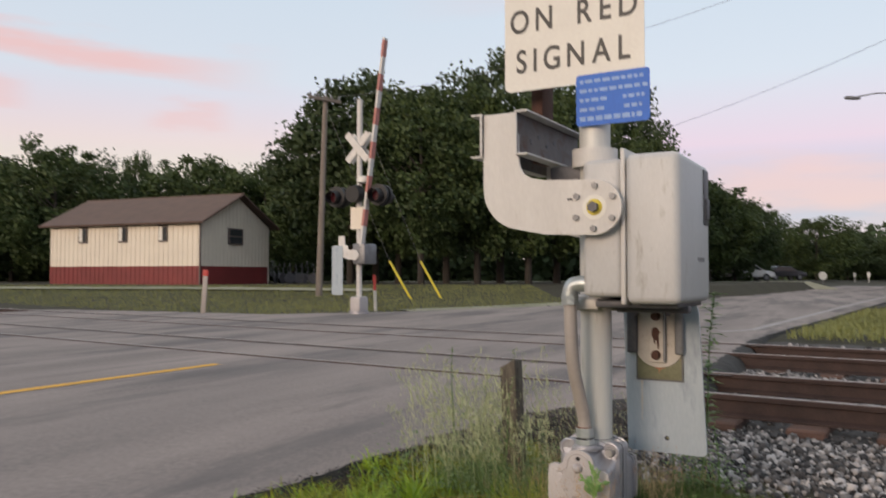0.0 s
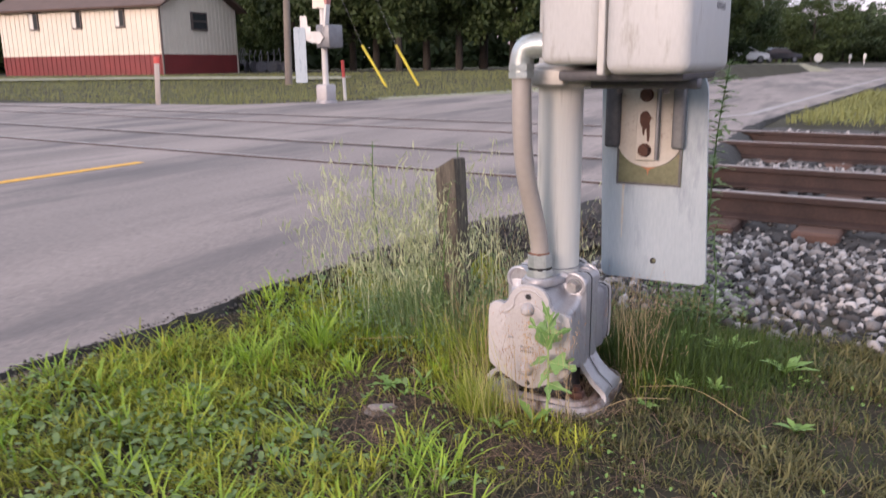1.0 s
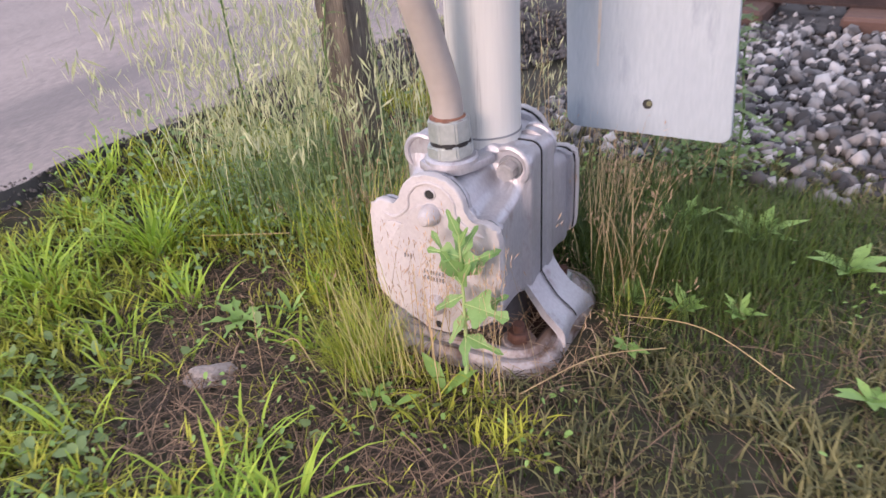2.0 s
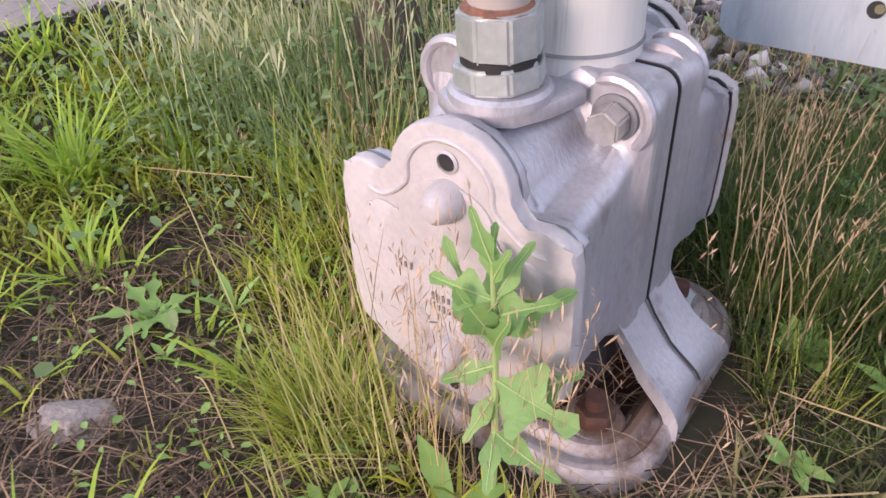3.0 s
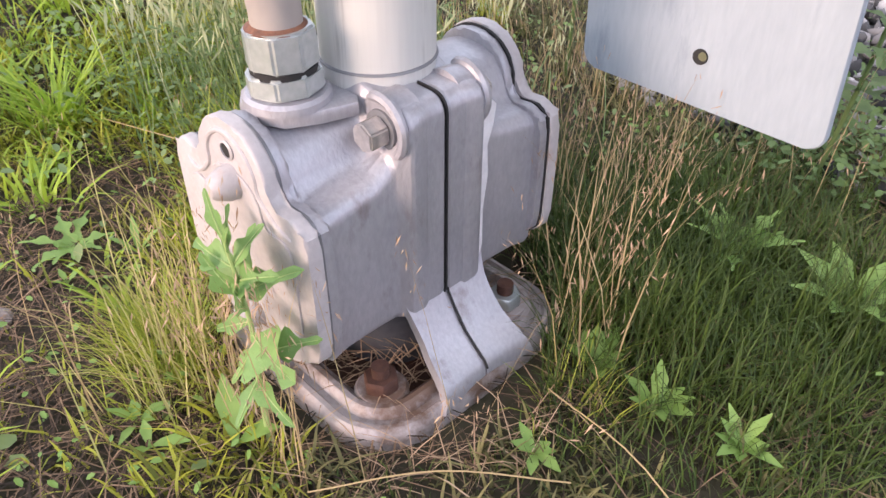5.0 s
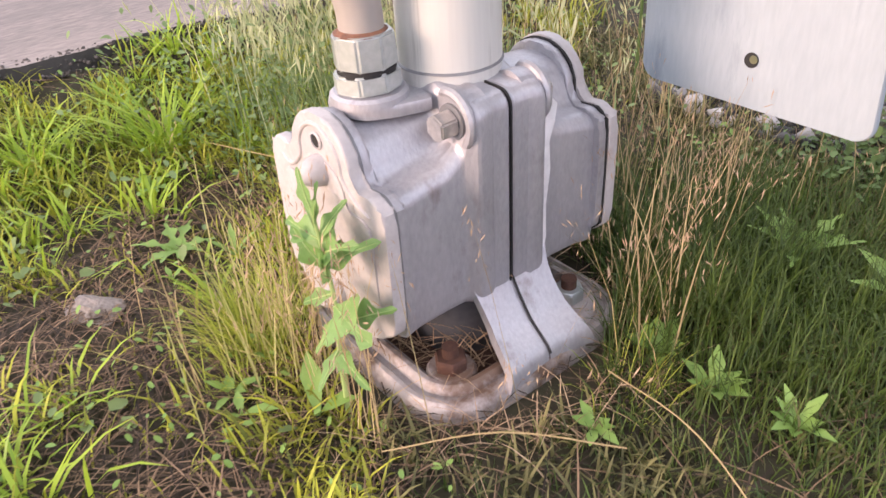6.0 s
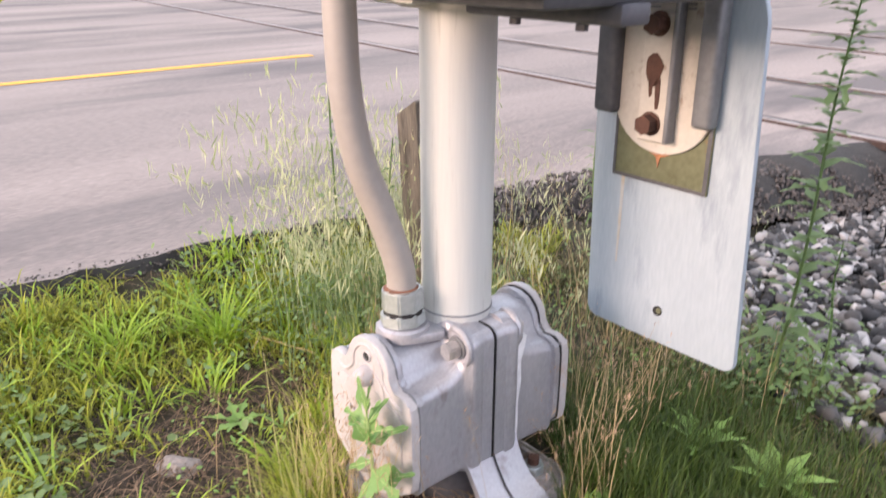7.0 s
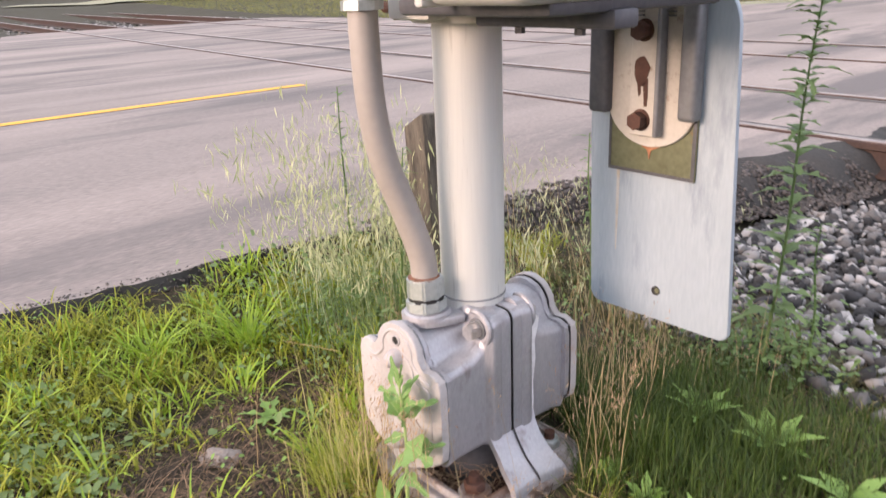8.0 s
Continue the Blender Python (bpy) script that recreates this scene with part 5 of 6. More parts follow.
def clear_of_signal(x, y):
    dx, dy = x - 0.677, y - 3.445
    u, v = 0.866 * dx - 0.5 * dy, 0.5 * dx + 0.866 * dy
    return np.hypot(dx, dy) > 0.232 + 0.045 * sstep(-0.04, 0.06, u) * sstep(0.10, 0.0, v)


def on_grass(x, y, nmax=4.30):
    m, n = mn(x, y)
    right = np.interp(n, EDGE_N, EDGE_R)
    edge = nmax + 0.16 * fbm(x, y, 6, 5)
    e = m - right
    shoulder = 0.03 + 0.14 * sstep(3.6, 4.4, n)
    return (e > shoulder - 0.02 + 0.04 * fbm(x, y, 14, 2)) & (n < edge)


def scatter(count, x0, x1, y0, y1, seed, keep):
    r = np.random.default_rng(seed)
    x, y = r.uniform(x0, x1, count), r.uniform(y0, y1, count)
    k = keep(x, y, r)
    return x[k], y[k], r


# lush lawn, thinner on the bare patches
x, y, r = scatter(330000, -2.6, 2.9, 1.9, 5.6, 21, lambda x, y, r: on_grass(x, y) & clear_of_signal(x, y) & (r.uniform(0, 1, len(x)) < np.clip(0.44 + 1.0 * fbm(x, y, 12, 1) + 0.45 * fbm(x, y, 4, 7), 0.05, 1.0) * (1 - 0.86 * bare(x, y)) * np.where(np.hypot(x - 0.5, y - 3.3) < 1.5, 1.0, 0.55)))
lush = np.clip(0.42 + 0.55 * fbm(x, y, 11, 1) + 0.45 * fbm(x, y, 4, 8) + 0.30 * sstep(0.6, -0.6, x), 0, 1)
h = r.uniform(0.018, 0.068, len(x)) * (0.5 + 1.2 * lush)
v1, f1 = blades(x, y, ground_z(x, y) - 0.004, h, r.uniform(0.0022, 0.0055, len(x)) * (0.8 + 0.6 * lush), r.uniform(0, 6.283, len(x)), r.uniform(0.0, 0.6, len(x)), r.uniform(0.1, 0.9, len(x)))
dull = (x + 0.25 * fbm(x, y, 5, 6) > 0.62) | ((y < 2.75 + 0.2 * fbm(x, y, 5, 9)) & (x > 0.1))
vv, ff = v1.reshape(-1, 7, 3), f1.reshape(-1, 5, 3)
for sel, mt, nm, lb in ((~dull, M_GRASS, "lawn_grass", "short bright green lawn grass beside the road"), (dull, M_DULL, "trampled_grass", "short dull brownish-green grass near the track")):
    cnt = int(sel.sum())
    vs_ = vv[sel].copy()
    if mt is M_DULL:
        low_z = vs_[:, :1, 2]
        vs_[:, :, 2] = low_z + (vs_[:, :, 2] - low_z) * 0.9
    fs_ = ff[0][None] + (np.arange(cnt) * 7)[:, None, None]
    from_arrays(nm, vs_.reshape(-1, 3), fs_.reshape(-1, 3), mt, lb, "grass")

# the rest of the verge, towards and behind the camera
def keep_verge(x, y, r):
    inner = (x > -2.6) & (x < 2.9) & (y > 1.9) & (y < 5.6)
    return on_grass(x, y) & ~inner & (r.uniform(0, 1, len(x)) < 0.7 + 0.4 * fbm(x, y, 3, 1))


x, y, r = scatter(85000, -6.5, 6.5, -4.5, 4.5, 26, keep_verge)
v, f = blades(x, y, ground_z(x, y) - 0.004, r.uniform(0.03, 0.09, len(x)), r.uniform(0.004, 0.009, len(x)), r.uniform(0, 6.283, len(x)), r.uniform(0.0, 0.6, len(x)), r.uniform(0.1, 0.9, len(x)))
from_arrays("verge_lawn", v, f, M_GRASS, "green grass verge along the road", "grass")

# bright tufts of broad blades
TUFTS = [(-0.14, 3.77, 0.16, 90), (-0.36, 3.58, 0.13, 60), (0.00, 3.52, 0.09, 30)]
rt = random.Random(17)
while len(TUFTS) < 210:
    tx, ty = rt.uniform(-1.5, 0.35), rt.uniform(2.5, 4.3)
    if on_grass(np.array([tx]), np.array([ty]))[0] and bare(np.array([tx]), np.array([ty]))[0] < 0.4:
        TUFTS.append((tx, ty, rt.uniform(0.05, 0.12), rt.randint(6, 26)))
pieces = []
r = np.random.default_rng(31)
for tx, ty, th, tn in TUFTS:
    a = r.uniform(0, 6.283, tn)
    rad = np.abs(r.normal(0, 0.03, tn))
    x, y = tx + rad * np.cos(a), ty + rad * np.sin(a)
    pieces.append(blades(x, y, ground_z(x, y) - 0.003, th * r.uniform(0.6, 1.25, tn), r.uniform(0.004, 0.0085, tn), a + r.normal(0, 1.0, tn), r.uniform(0.05, 0.9, tn), r.uniform(0.1, 0.9, tn)))
v, f = merge(pieces)
from_arrays("crabgrass_tufts", v, f, material("bright_tuft_grass", (0.46, 0.60, 0.06), 0.5, 0, (0.15, 0.30, 0.035), 3, 12, 0, 0.8, island=0.6, translucent=0.4), "bright yellow-green tufts of broad grass blades", "grass")

# flat brown thatch
x, y, r = scatter(90000, -2.2, 2.7, 2.0, 5.2, 22, lambda x, y, r: on_grass(x, y) & (np.hypot(x - 0.677, y - 3.445) > 0.226) & (r.uniform(0, 1, len(x)) < (0.25 + 0.75 * np.maximum(bare(x, y), np.hypot(x - 0.677, y - 3.445) < 0.30)) * np.where(x > 0.78, 0.5, 1.0)))
v, f = blades(x, y, ground_z(x, y) + r.uniform(-0.002, 0.010, len(x)), r.uniform(0.02, 0.075, len(x)), r.uniform(0.0012, 0.0028, len(x)), r.uniform(0, 6.283, len(x)), r.uniform(1.0, 2.5, len(x)), r.uniform(0.9, 1.7, len(x)))
v[:, 2] = np.minimum(v[:, 2], ground_z(v[:, 0], v[:, 1]) + 0.022)
from_arrays("thatch", v, f, material("brown_thatch", (0.36, 0.23, 0.14), 0.9, 0, (0.014, 0.009, 0.006), 5, 20, 0, 0.9, island=0.8, skew=2.2), "dry brown thatch on bare soil", "grass")

# tall fine dark grass on the track side of the mast
x, y, r = scatter(170000, 0.6, 2.6, 2.8, 5.0, 23, lambda x, y, r: on_grass(x, y, 4.25) & clear_of_signal(x, y) & (r.uniform(0, 1, len(x)) < 0.9 * np.exp(-((x - 1.12) / 0.40) ** 2 - ((y - 3.62) / 0.32) ** 2) * (0.7 + 0.6 * fbm(x, y, 6, 4)) + 0.06))
hh = 0.035 + 0.10 * np.exp(-((x - 1.12) / 0.42) ** 2 - ((y - 3.65) / 0.34) ** 2) * (1 + 0.5 * fbm(x, y, 10, 2)) + 0.05 * np.exp(-((x - 1.04) / 0.10) ** 2 - ((y - 3.46) / 0.10) ** 2)
v, f = blades(x, y, ground_z(x, y) - 0.004, hh * r.uniform(0.6, 1.25, len(x)), r.uniform(0.0014, 0.0030, len(x)), r.uniform(0, 6.283, len(x)), r.uniform(0.0, 0.45, len(x)), r.uniform(0.0, 0.7, len(x)))
from_arrays("tall_grass", v, f, M_TALLGRASS, "tall fine dark green grass behind the mast base", "grass")

# yellow-green tuft at the foot of the base, and a fringe round the ring
r = np.random.default_rng(33)
pieces = []
for tx, ty, th, tn, sp in ((0.405, 3.275, 0.13, 420, 0.030), (0.45, 3.19, 0.07, 120, 0.035), (0.40, 3.40, 0.10, 130, 0.04), (0.44, 3.62, 0.22, 400, 0.08), (0.95, 3.33, 0.09, 70, 0.04)):
    x, y = tx + r.normal(0, sp, tn), ty + r.normal(0, sp, tn)
    k = clear_of_signal(x, y)
    x, y = x[k], y[k]
    n = len(x)
    pieces.append(blades(x, y, ground_z(x, y) - 0.004, th * r.uniform(0.5, 1.25, n), r.uniform(0.0012, 0.0026, n), np.arctan2(y - ty, x - tx) + r.normal(0, 0.7, n), r.uniform(0.05, 0.5, n), r.uniform(0.1, 0.7, n)))
v, f = merge(pieces)
from_arrays("base_tuft", v, f, material("yellow_green_tuft", (0.54, 0.58, 0.09), 0.6, 0, (0.14, 0.22, 0.03), 3, 12, 0, 0.8, island=0.7, translucent=0.4), "yellow-green fine tuft at the foot of the base", "grass")


def seed_stems(name, xs_, ys_, hs_, lean_az, lean, droop, r, mat_stem, mat_head, label, heads=16, spread=0.020, hsize=(0.0035, 0.0085), width=0.0016):
    """Thin arching stems with drooping spikelets near the tip."""
    n = len(xs_)
    zs = ground_z(xs_, ys_) - 0.01
    v, f = blades(xs_, ys_, zs, hs_, np.full(n, width), lean_az, lean, droop)
    from_arrays(name + "_stalks", v, f, mat_stem, label + ", stalks", "grass")
    k = np.repeat(np.arange(n), heads)
    t = r.uniform(0.72, 1.03, len(k))
    hgt, az = hs_[k], lean_az[k]
    out = hgt * (lean[k] * t + droop[k] * t * t * 0.8)
    cx_, cy_ = xs_[k] + np.cos(az) * out, ys_[k] + np.sin(az) * out
    cz_ = zs[k] + hgt * t * np.clip(1 - droop[k] * t * t * 0.55, 0.1, 1)
    cen = np.stack([cx_, cy_, cz_], 1) + r.normal(0, spread, (len(k), 3)) * np.array([1, 1, 0.7])
    cen[:, 2] -= np.abs(r.normal(0, spread * 0.6, len(k)))
    L = r.uniform(*hsize, len(k))
    d = r.normal(0, 0.35, (len(k), 3)) + np.array([0, 0, -1.0])
    d /= np.linalg.norm(d, axis=1)[:, None]
    s = np.cross(d, r.normal(0, 1, (len(k), 3)))
    s /= np.linalg.norm(s, axis=1)[:, None]
    v = np.stack([cen - d * L[:, None], cen + s * (L * 0.14)[:, None], cen + d * L[:, None] * 1.4, cen - s * (L * 0.14)[:, None]], 1).reshape(-1, 3)
    i = np.arange(len(k))[:, None] * 4
    f = np.concatenate([i + np.array([[0, 1, 2]]), i + np.array([[0, 2, 3]])], 1).reshape(-1, 3)
    from_arrays(name + "_heads", v, f, mat_head, label + ", seed heads", "grass")


# dry brome round the base
r = np.random.default_rng(41)
px_, py_ = [], []
for cx_, cy_, sx, sy, cnt in ((0.66, 3.17, 0.08, 0.03, 8), (0.82, 3.20, 0.05, 0.03, 11), (0.95, 3.48, 0.03, 0.07, 26), (0.95, 3.74, 0.08, 0.06, 34), (1.15, 3.86, 0.12, 0.05, 16), (0.46, 3.44, 0.05, 0.10, 14), (0.38, 3.27, 0.05, 0.05, 4), (0.55, 3.75, 0.14, 0.10, 70)):
    px_.append(r.normal(cx_, sx, cnt))
    py_.append(r.normal(cy_, sy, cnt))
x, y = np.concatenate(px_), np.concatenate(py_)
k = clear_of_signal(x, y)
x, y = x[k], y[k]
n = len(x)
seed_stems("dry_brome", x, y, r.uniform(0.16, 0.42, n), np.where(r.uniform(0, 1, n) < 0.5, r.uniform(0, 6.283, n), np.arctan2(y - 3.445, x - 0.677) + r.normal(0, 0.9, n)), r.uniform(0.02, 0.24, n), r.uniform(0.05, 0.45, n), r, M_DRY, M_SEED, "dry straw-coloured brome grass round the base", heads=17, spread=0.011, hsize=(0.003, 0.0075))
r2 = np.random.default_rng(47)
x = np.concatenate([r2.normal(0.97, 0.04, 28), r2.normal(0.95, 0.10, 40), r2.normal(0.47, 0.06, 45)])
y = np.concatenate([r2.normal(3.50, 0.07, 28), r2.normal(3.75, 0.07, 40), r2.normal(3.40, 0.10, 45)])
k = clear_of_signal(x, y)
x, y = x[k], y[k]
n = len(x)
v, f = blades(x, y, ground_z(x, y), r2.uniform(0.12, 0.32, n), r2.uniform(0.0014, 0.003, n), r2.uniform(0, 6.283, n), r2.uniform(0.0, 0.2, n), r2.uniform(0.0, 0.4, n))
from_arrays("straw_stalks", v, f, M_DRY, "bare dry straw stalks beside the base", "grass")
# straw litter caught in the ring foot and round it
r2 = np.random.default_rng(48)
a_ = r2.uniform(0, 6.283, 620)
d_ = np.where(np.arange(620) < 320, r2.uniform(0.095, 0.160, 620), 0.255 + np.abs(r2.normal(0, 0.05, 620)))
x, y = 0.677 + d_ * np.cos(a_), 3.445 + d_ * np.sin(a_)
z = np.where(d_ < 0.17, -0.018 + r2.uniform(0, 0.03, 620), np.maximum(ground_z(x, y), -0.01) + 0.004)
v, f = blades(x, y, z, r2.uniform(0.02, 0.055, 620), r2.uniform(0.0012, 0.0024, 620), r2.uniform(0, 6.283, 620), r2.uniform(0.6, 2.4, 620), r2.uniform(0.2, 1.2, 620))
from_arrays("straw_litter", v, f, M_SEED, "dry straw litter caught in the ring foot", "grass")
# brome standing right before the cover
u_ = r.uniform(-0.05, 0.17, 34)
q_ = [BASE @ Vector((a, -0.235 - 0.05 * r.uniform(), 0)) for a in u_]
x, y = np.array([p.x for p in q_]), np.array([p.y for p in q_])
seed_stems("cover_brome", x, y, r.uniform(0.20, 0.40, 34), r.uniform(0, 6.283, 34), r.uniform(0.0, 0.12, 34), r.uniform(0.0, 0.25, 34), r, M_DRY, M_SEED, "dry pinkish brome grass before the cover", heads=22, spread=0.011)
# longer green-yellow stalks leaning off to both sides
x, y = r.normal(0.46, 0.05, 80), r.normal(3.27, 0.08, 80)
k = clear_of_signal(x, y)
x, y = x[k], y[k]
n = len(x)
v, f = blades(x, y, ground_z(x, y), r.uniform(0.13, 0.32, n), np.full(n, 0.0020), r.uniform(1.8, 5.2, n), r.uniform(0.0, 0.5, n), r.uniform(0.0, 0.5, n))
from_arrays("leaning_stalks", v, f, material("straw_stalk", (0.66, 0.56, 0.26), 0.7, 0, (0.40, 0.40, 0.13), 3, 12, 0, 0.8, island=0.8, translucent=0.3), "long pale green stalks leaning from the base", "grass")
# pale tall oat grass round the timber post
r = np.random.default_rng(43)
n = 210
x, y = r.normal(0.26, 0.17, n), r.normal(4.06, 0.14, n)
k = on_grass(x, y, 4.42)
x, y = x[k], y[k]
n = len(x)
seed_stems("oat_grass", x, y, r.uniform(0.28, 0.76, n), r.uniform(1.2, 4.9, n), r.uniform(0.02, 0.26, n), r.uniform(0.0, 0.4, n), r, M_OAT, M_OAT, "tall pale green oat grass round the timber post", heads=18, spread=0.022, hsize=(0.008, 0.023), width=0.0024)
n = 90
x, y = r.normal(0.72, 0.22, n), r.normal(4.20, 0.14, n)
k = on_grass(x, y, 4.42)
x, y = x[k], y[k]
n = len(x)
seed_stems("straw_grass", x, y, r.uniform(0.25, 0.62, n), r.uniform(0, 6.283, n), r.uniform(0.02, 0.3, n), r.uniform(0.0, 0.5, n), r, M_DRY, M_OAT, "tall straw grass behind the mast", heads=14, spread=0.018, hsize=(0.006, 0.015), width=0.002)
# leafy undergrowth by the post
r = np.random.default_rng(45)
n = 3400
x, y = r.normal(0.25, 0.25, n), r.normal(4.00, 0.17, n)
k = on_grass(x, y, 4.42)
x, y = x[k], y[k]
z = ground_z(x, y) + np.abs(r.normal(0, 0.13, len(x)))
v, f = round_leaves(np.stack([x, y, z], 1), r.uniform(0.005, 0.011, len(x)), r)
from_arrays("undergrowth", v, f, material("grey_green_leaf", (0.26, 0.36, 0.16), 0.7, 0, (0.11, 0.19, 0.07), 3, 12, 0, 0.8, island=0.6, translucent=0.35), "grey-green leafy undergrowth by the post", "weeds")
n = 1500
x, y = r.normal(0.33, 0.16, n), r.normal(4.00, 0.13, n)
k = on_grass(x, y, 4.42) & clear_of_signal(x, y)
x, y = x[k], y[k]
n = len(x)
v, f = blades(x, y, ground_z(x, y), r.uniform(0.06, 0.26, n), r.uniform(0.0015, 0.004, n), r.uniform(0, 6.283, n), r.uniform(0.0, 0.35, n), r.uniform(0.0, 0.6, n))
from_arrays("feathery_grass", v, f, bpy.data.materials["grey_green_leaf"], "fine grey-green upright grass by the post", "grass")
n = 1100
x, y = r.normal(1.32, 0.10, n), r.normal(4.05, 0.09, n)
z = ground_z(x, y) + np.abs(r.normal(0, 0.10, len(x)))
v, f = round_leaves(np.stack([x, y, z], 1), r.uniform(0.005, 0.013, len(x)), r)
from_arrays("undergrowth", v, f, M_WEEDDARK, "green leafy undergrowth beside the ballast", "weeds")
# small round leaves in the lawn
x, y, r = scatter(15000, -1.8, 2.4, 2.2, 5.0, 46, lambda x, y, r: on_grass(x, y) & clear_of_signal(x, y) & (fbm(x, y, 4, 12) + 0.4 * r.uniform(-1, 1, len(x)) > 0.12 + 0.5 * (x > 0.8)))
cen = np.stack([x, y, ground_z(x, y) + r.uniform(0.015, 0.05, len(x))], 1)
v, f = round_leaves(cen, r.uniform(0.004, 0.009, len(x)), r)
from_arrays("clover", v, f, M_WEED, "small green clover leaves in the lawn", "weeds")
# far verge grass and field
for nm, cnt, box_, hmin, hmax, seed in (("verge_grass", 26000, (-4.0, 13.5, 40.0, 19.0), 0.06, 0.22, 51), ("field_grass", 45000, (-40.0, 16.0, 2.0, 40.0), 0.05, 0.16, 52)):
    if nm == "verge_grass":
        def keep(x, y, r):
            m, n = mn(x, y)
            return (m > np.interp(n, EDGE_N, EDGE_R) + 0.25) & (n > 12.9) & (n < 24)
        x, y, r = scatter(cnt * 5, 3, 22, 4, 26, seed, keep)
    else:
        def keep(x, y, r):
            m, n = mn(x, y)
            return (m < np.interp(n, LEFT_N, LEFT_M) - 0.1) & (n > 13.0)
        x, y, r = scatter(cnt * 2, -34, 4, 14, 36, seed, keep)
    v, f = blades(x, y, ground_z(x, y) - 0.01, r.uniform(hmin, hmax, len(x)), r.uniform(0.007, 0.018, len(x)), r.uniform(0, 6.283, len(x)), r.uniform(0, 0.6, len(x)), r.uniform(0, 0.8, len(x)))
    from_arrays(nm, v, f, M_FIELD, "mown dry green grass beyond the tracks", "grass")


# ---- single weeds ----
def lobed_leaf(bm, root, direction, up, length, width, lobes=3, bend=0.3, deep=0.30, sweep=0.15):
    """A leaf with jagged lobes on both sides of its midrib."""
    d = Vector(direction).normalized()
    s = d.cross(Vector(up)).normalized()
    nrm = s.cross(d)
    n = lobes * 7 + 3
    mid, lft, rgt = [], [], []
    for k in range(n + 1):
        t = k / n
        env = math.sin(math.pi * min(1, 0.12 + t * 0.88)) ** 0.7 if lobes else 0.18 + 0.82 * math.sin(math.pi * t ** 1.7) ** 0.8
        tooth = (deep + (1 - deep) * abs(math.sin(math.pi * t * (lobes + 0.5))) ** 2.6) if lobes else 1.0
        w = width * 0.5 * env * tooth if k < n else 0.001
        p = Vector(root) + d * (length * t) - nrm * (bend * length * t * t)
        mid.append(bm.verts.new(p))
        lft.append(bm.verts.new(p + s * w + nrm * 0.25 * w + d * (w * sweep if lobes else 0)))
        rgt.append(bm.verts.new(p - s * w + nrm * 0.25 * w + d * (w * sweep if lobes else 0)))
    for k in range(n):
        bm.faces.new((mid[k], mid[k + 1], lft[k + 1], lft[k]))
        bm.faces.new((mid[k + 1], mid[k], rgt[k], rgt[k + 1]))


def tall_weed(name, label, root, top, leaves, leaf, group="", mat=M_WEED):
    """A stem with leaves spiralling up it. leaves: (height share, bearing, length, width, lobes)."""
    w = thing(name, label, "weed", Matrix.Translation(root), group)
    tip = Vector(top) - Vector(root)
    pts = curve_points([(0, 0, -0.02), tip * 0.4 + Vector((0.008, -0.004, 0)), tip * 0.75 + Vector((-0.004, 0.006, 0)), tip], 5)
    part("stem", tube(pts, [0.0048 - 0.0034 * i / (len(pts) - 1) for i in range(len(pts))], 7), mat, w)
    for t, a, L, W, lo in leaves:
        g = min(t, 0.999) * (len(pts) - 1)
        i = int(g)
        bm = bmesh.new()
        lobed_leaf(bm, pts[i].lerp(pts[i + 1], g - i), (math.cos(radians(a)), math.sin(radians(a)), leaf * (0.6 + 0.8 * ((a * 7.3) % 1.0))), (0, 0, 1), L, W, lo, 0.25 + 0.4 * ((a * 3.1) % 1.0))
        part("leaf", bm, mat, w)
    return w


LF = BASE @ Vector((0.072, -0.262, 0.0))
LT = BASE @ Vector((0.078, -0.272, 0.345))
M_RIB = material("pale_leaf_rib", (0.38, 0.50, 0.20), 0.5, 0.0, (0.30, 0.42, 0.15), 20, 60, 0.1, translucent=0.2)
M_LETTUCE = material("lettuce_leaf", (0.24, 0.40, 0.13), 0.5, 0.0, (0.13, 0.26, 0.07), 30, 140, 0.3, 0.8, ob_rand=0.4, translucent=0.3)
lettuce = thing("prickly_lettuce", "green prickly lettuce with jagged leaves before the cover", "weed", BASE @ pose(0.072, -0.262, 0.0))
stem = curve_points([(0, 0, -0.02), (0.006, -0.002, 0.10), (0.002, 0.004, 0.20), (0.006, -0.008, 0.325)], 6)
part("stem", tube(stem, [0.0050 - 0.0030 * i / (len(stem) - 1) for i in range(len(stem))], 8), M_RIB, lettuce, "pale green stem")
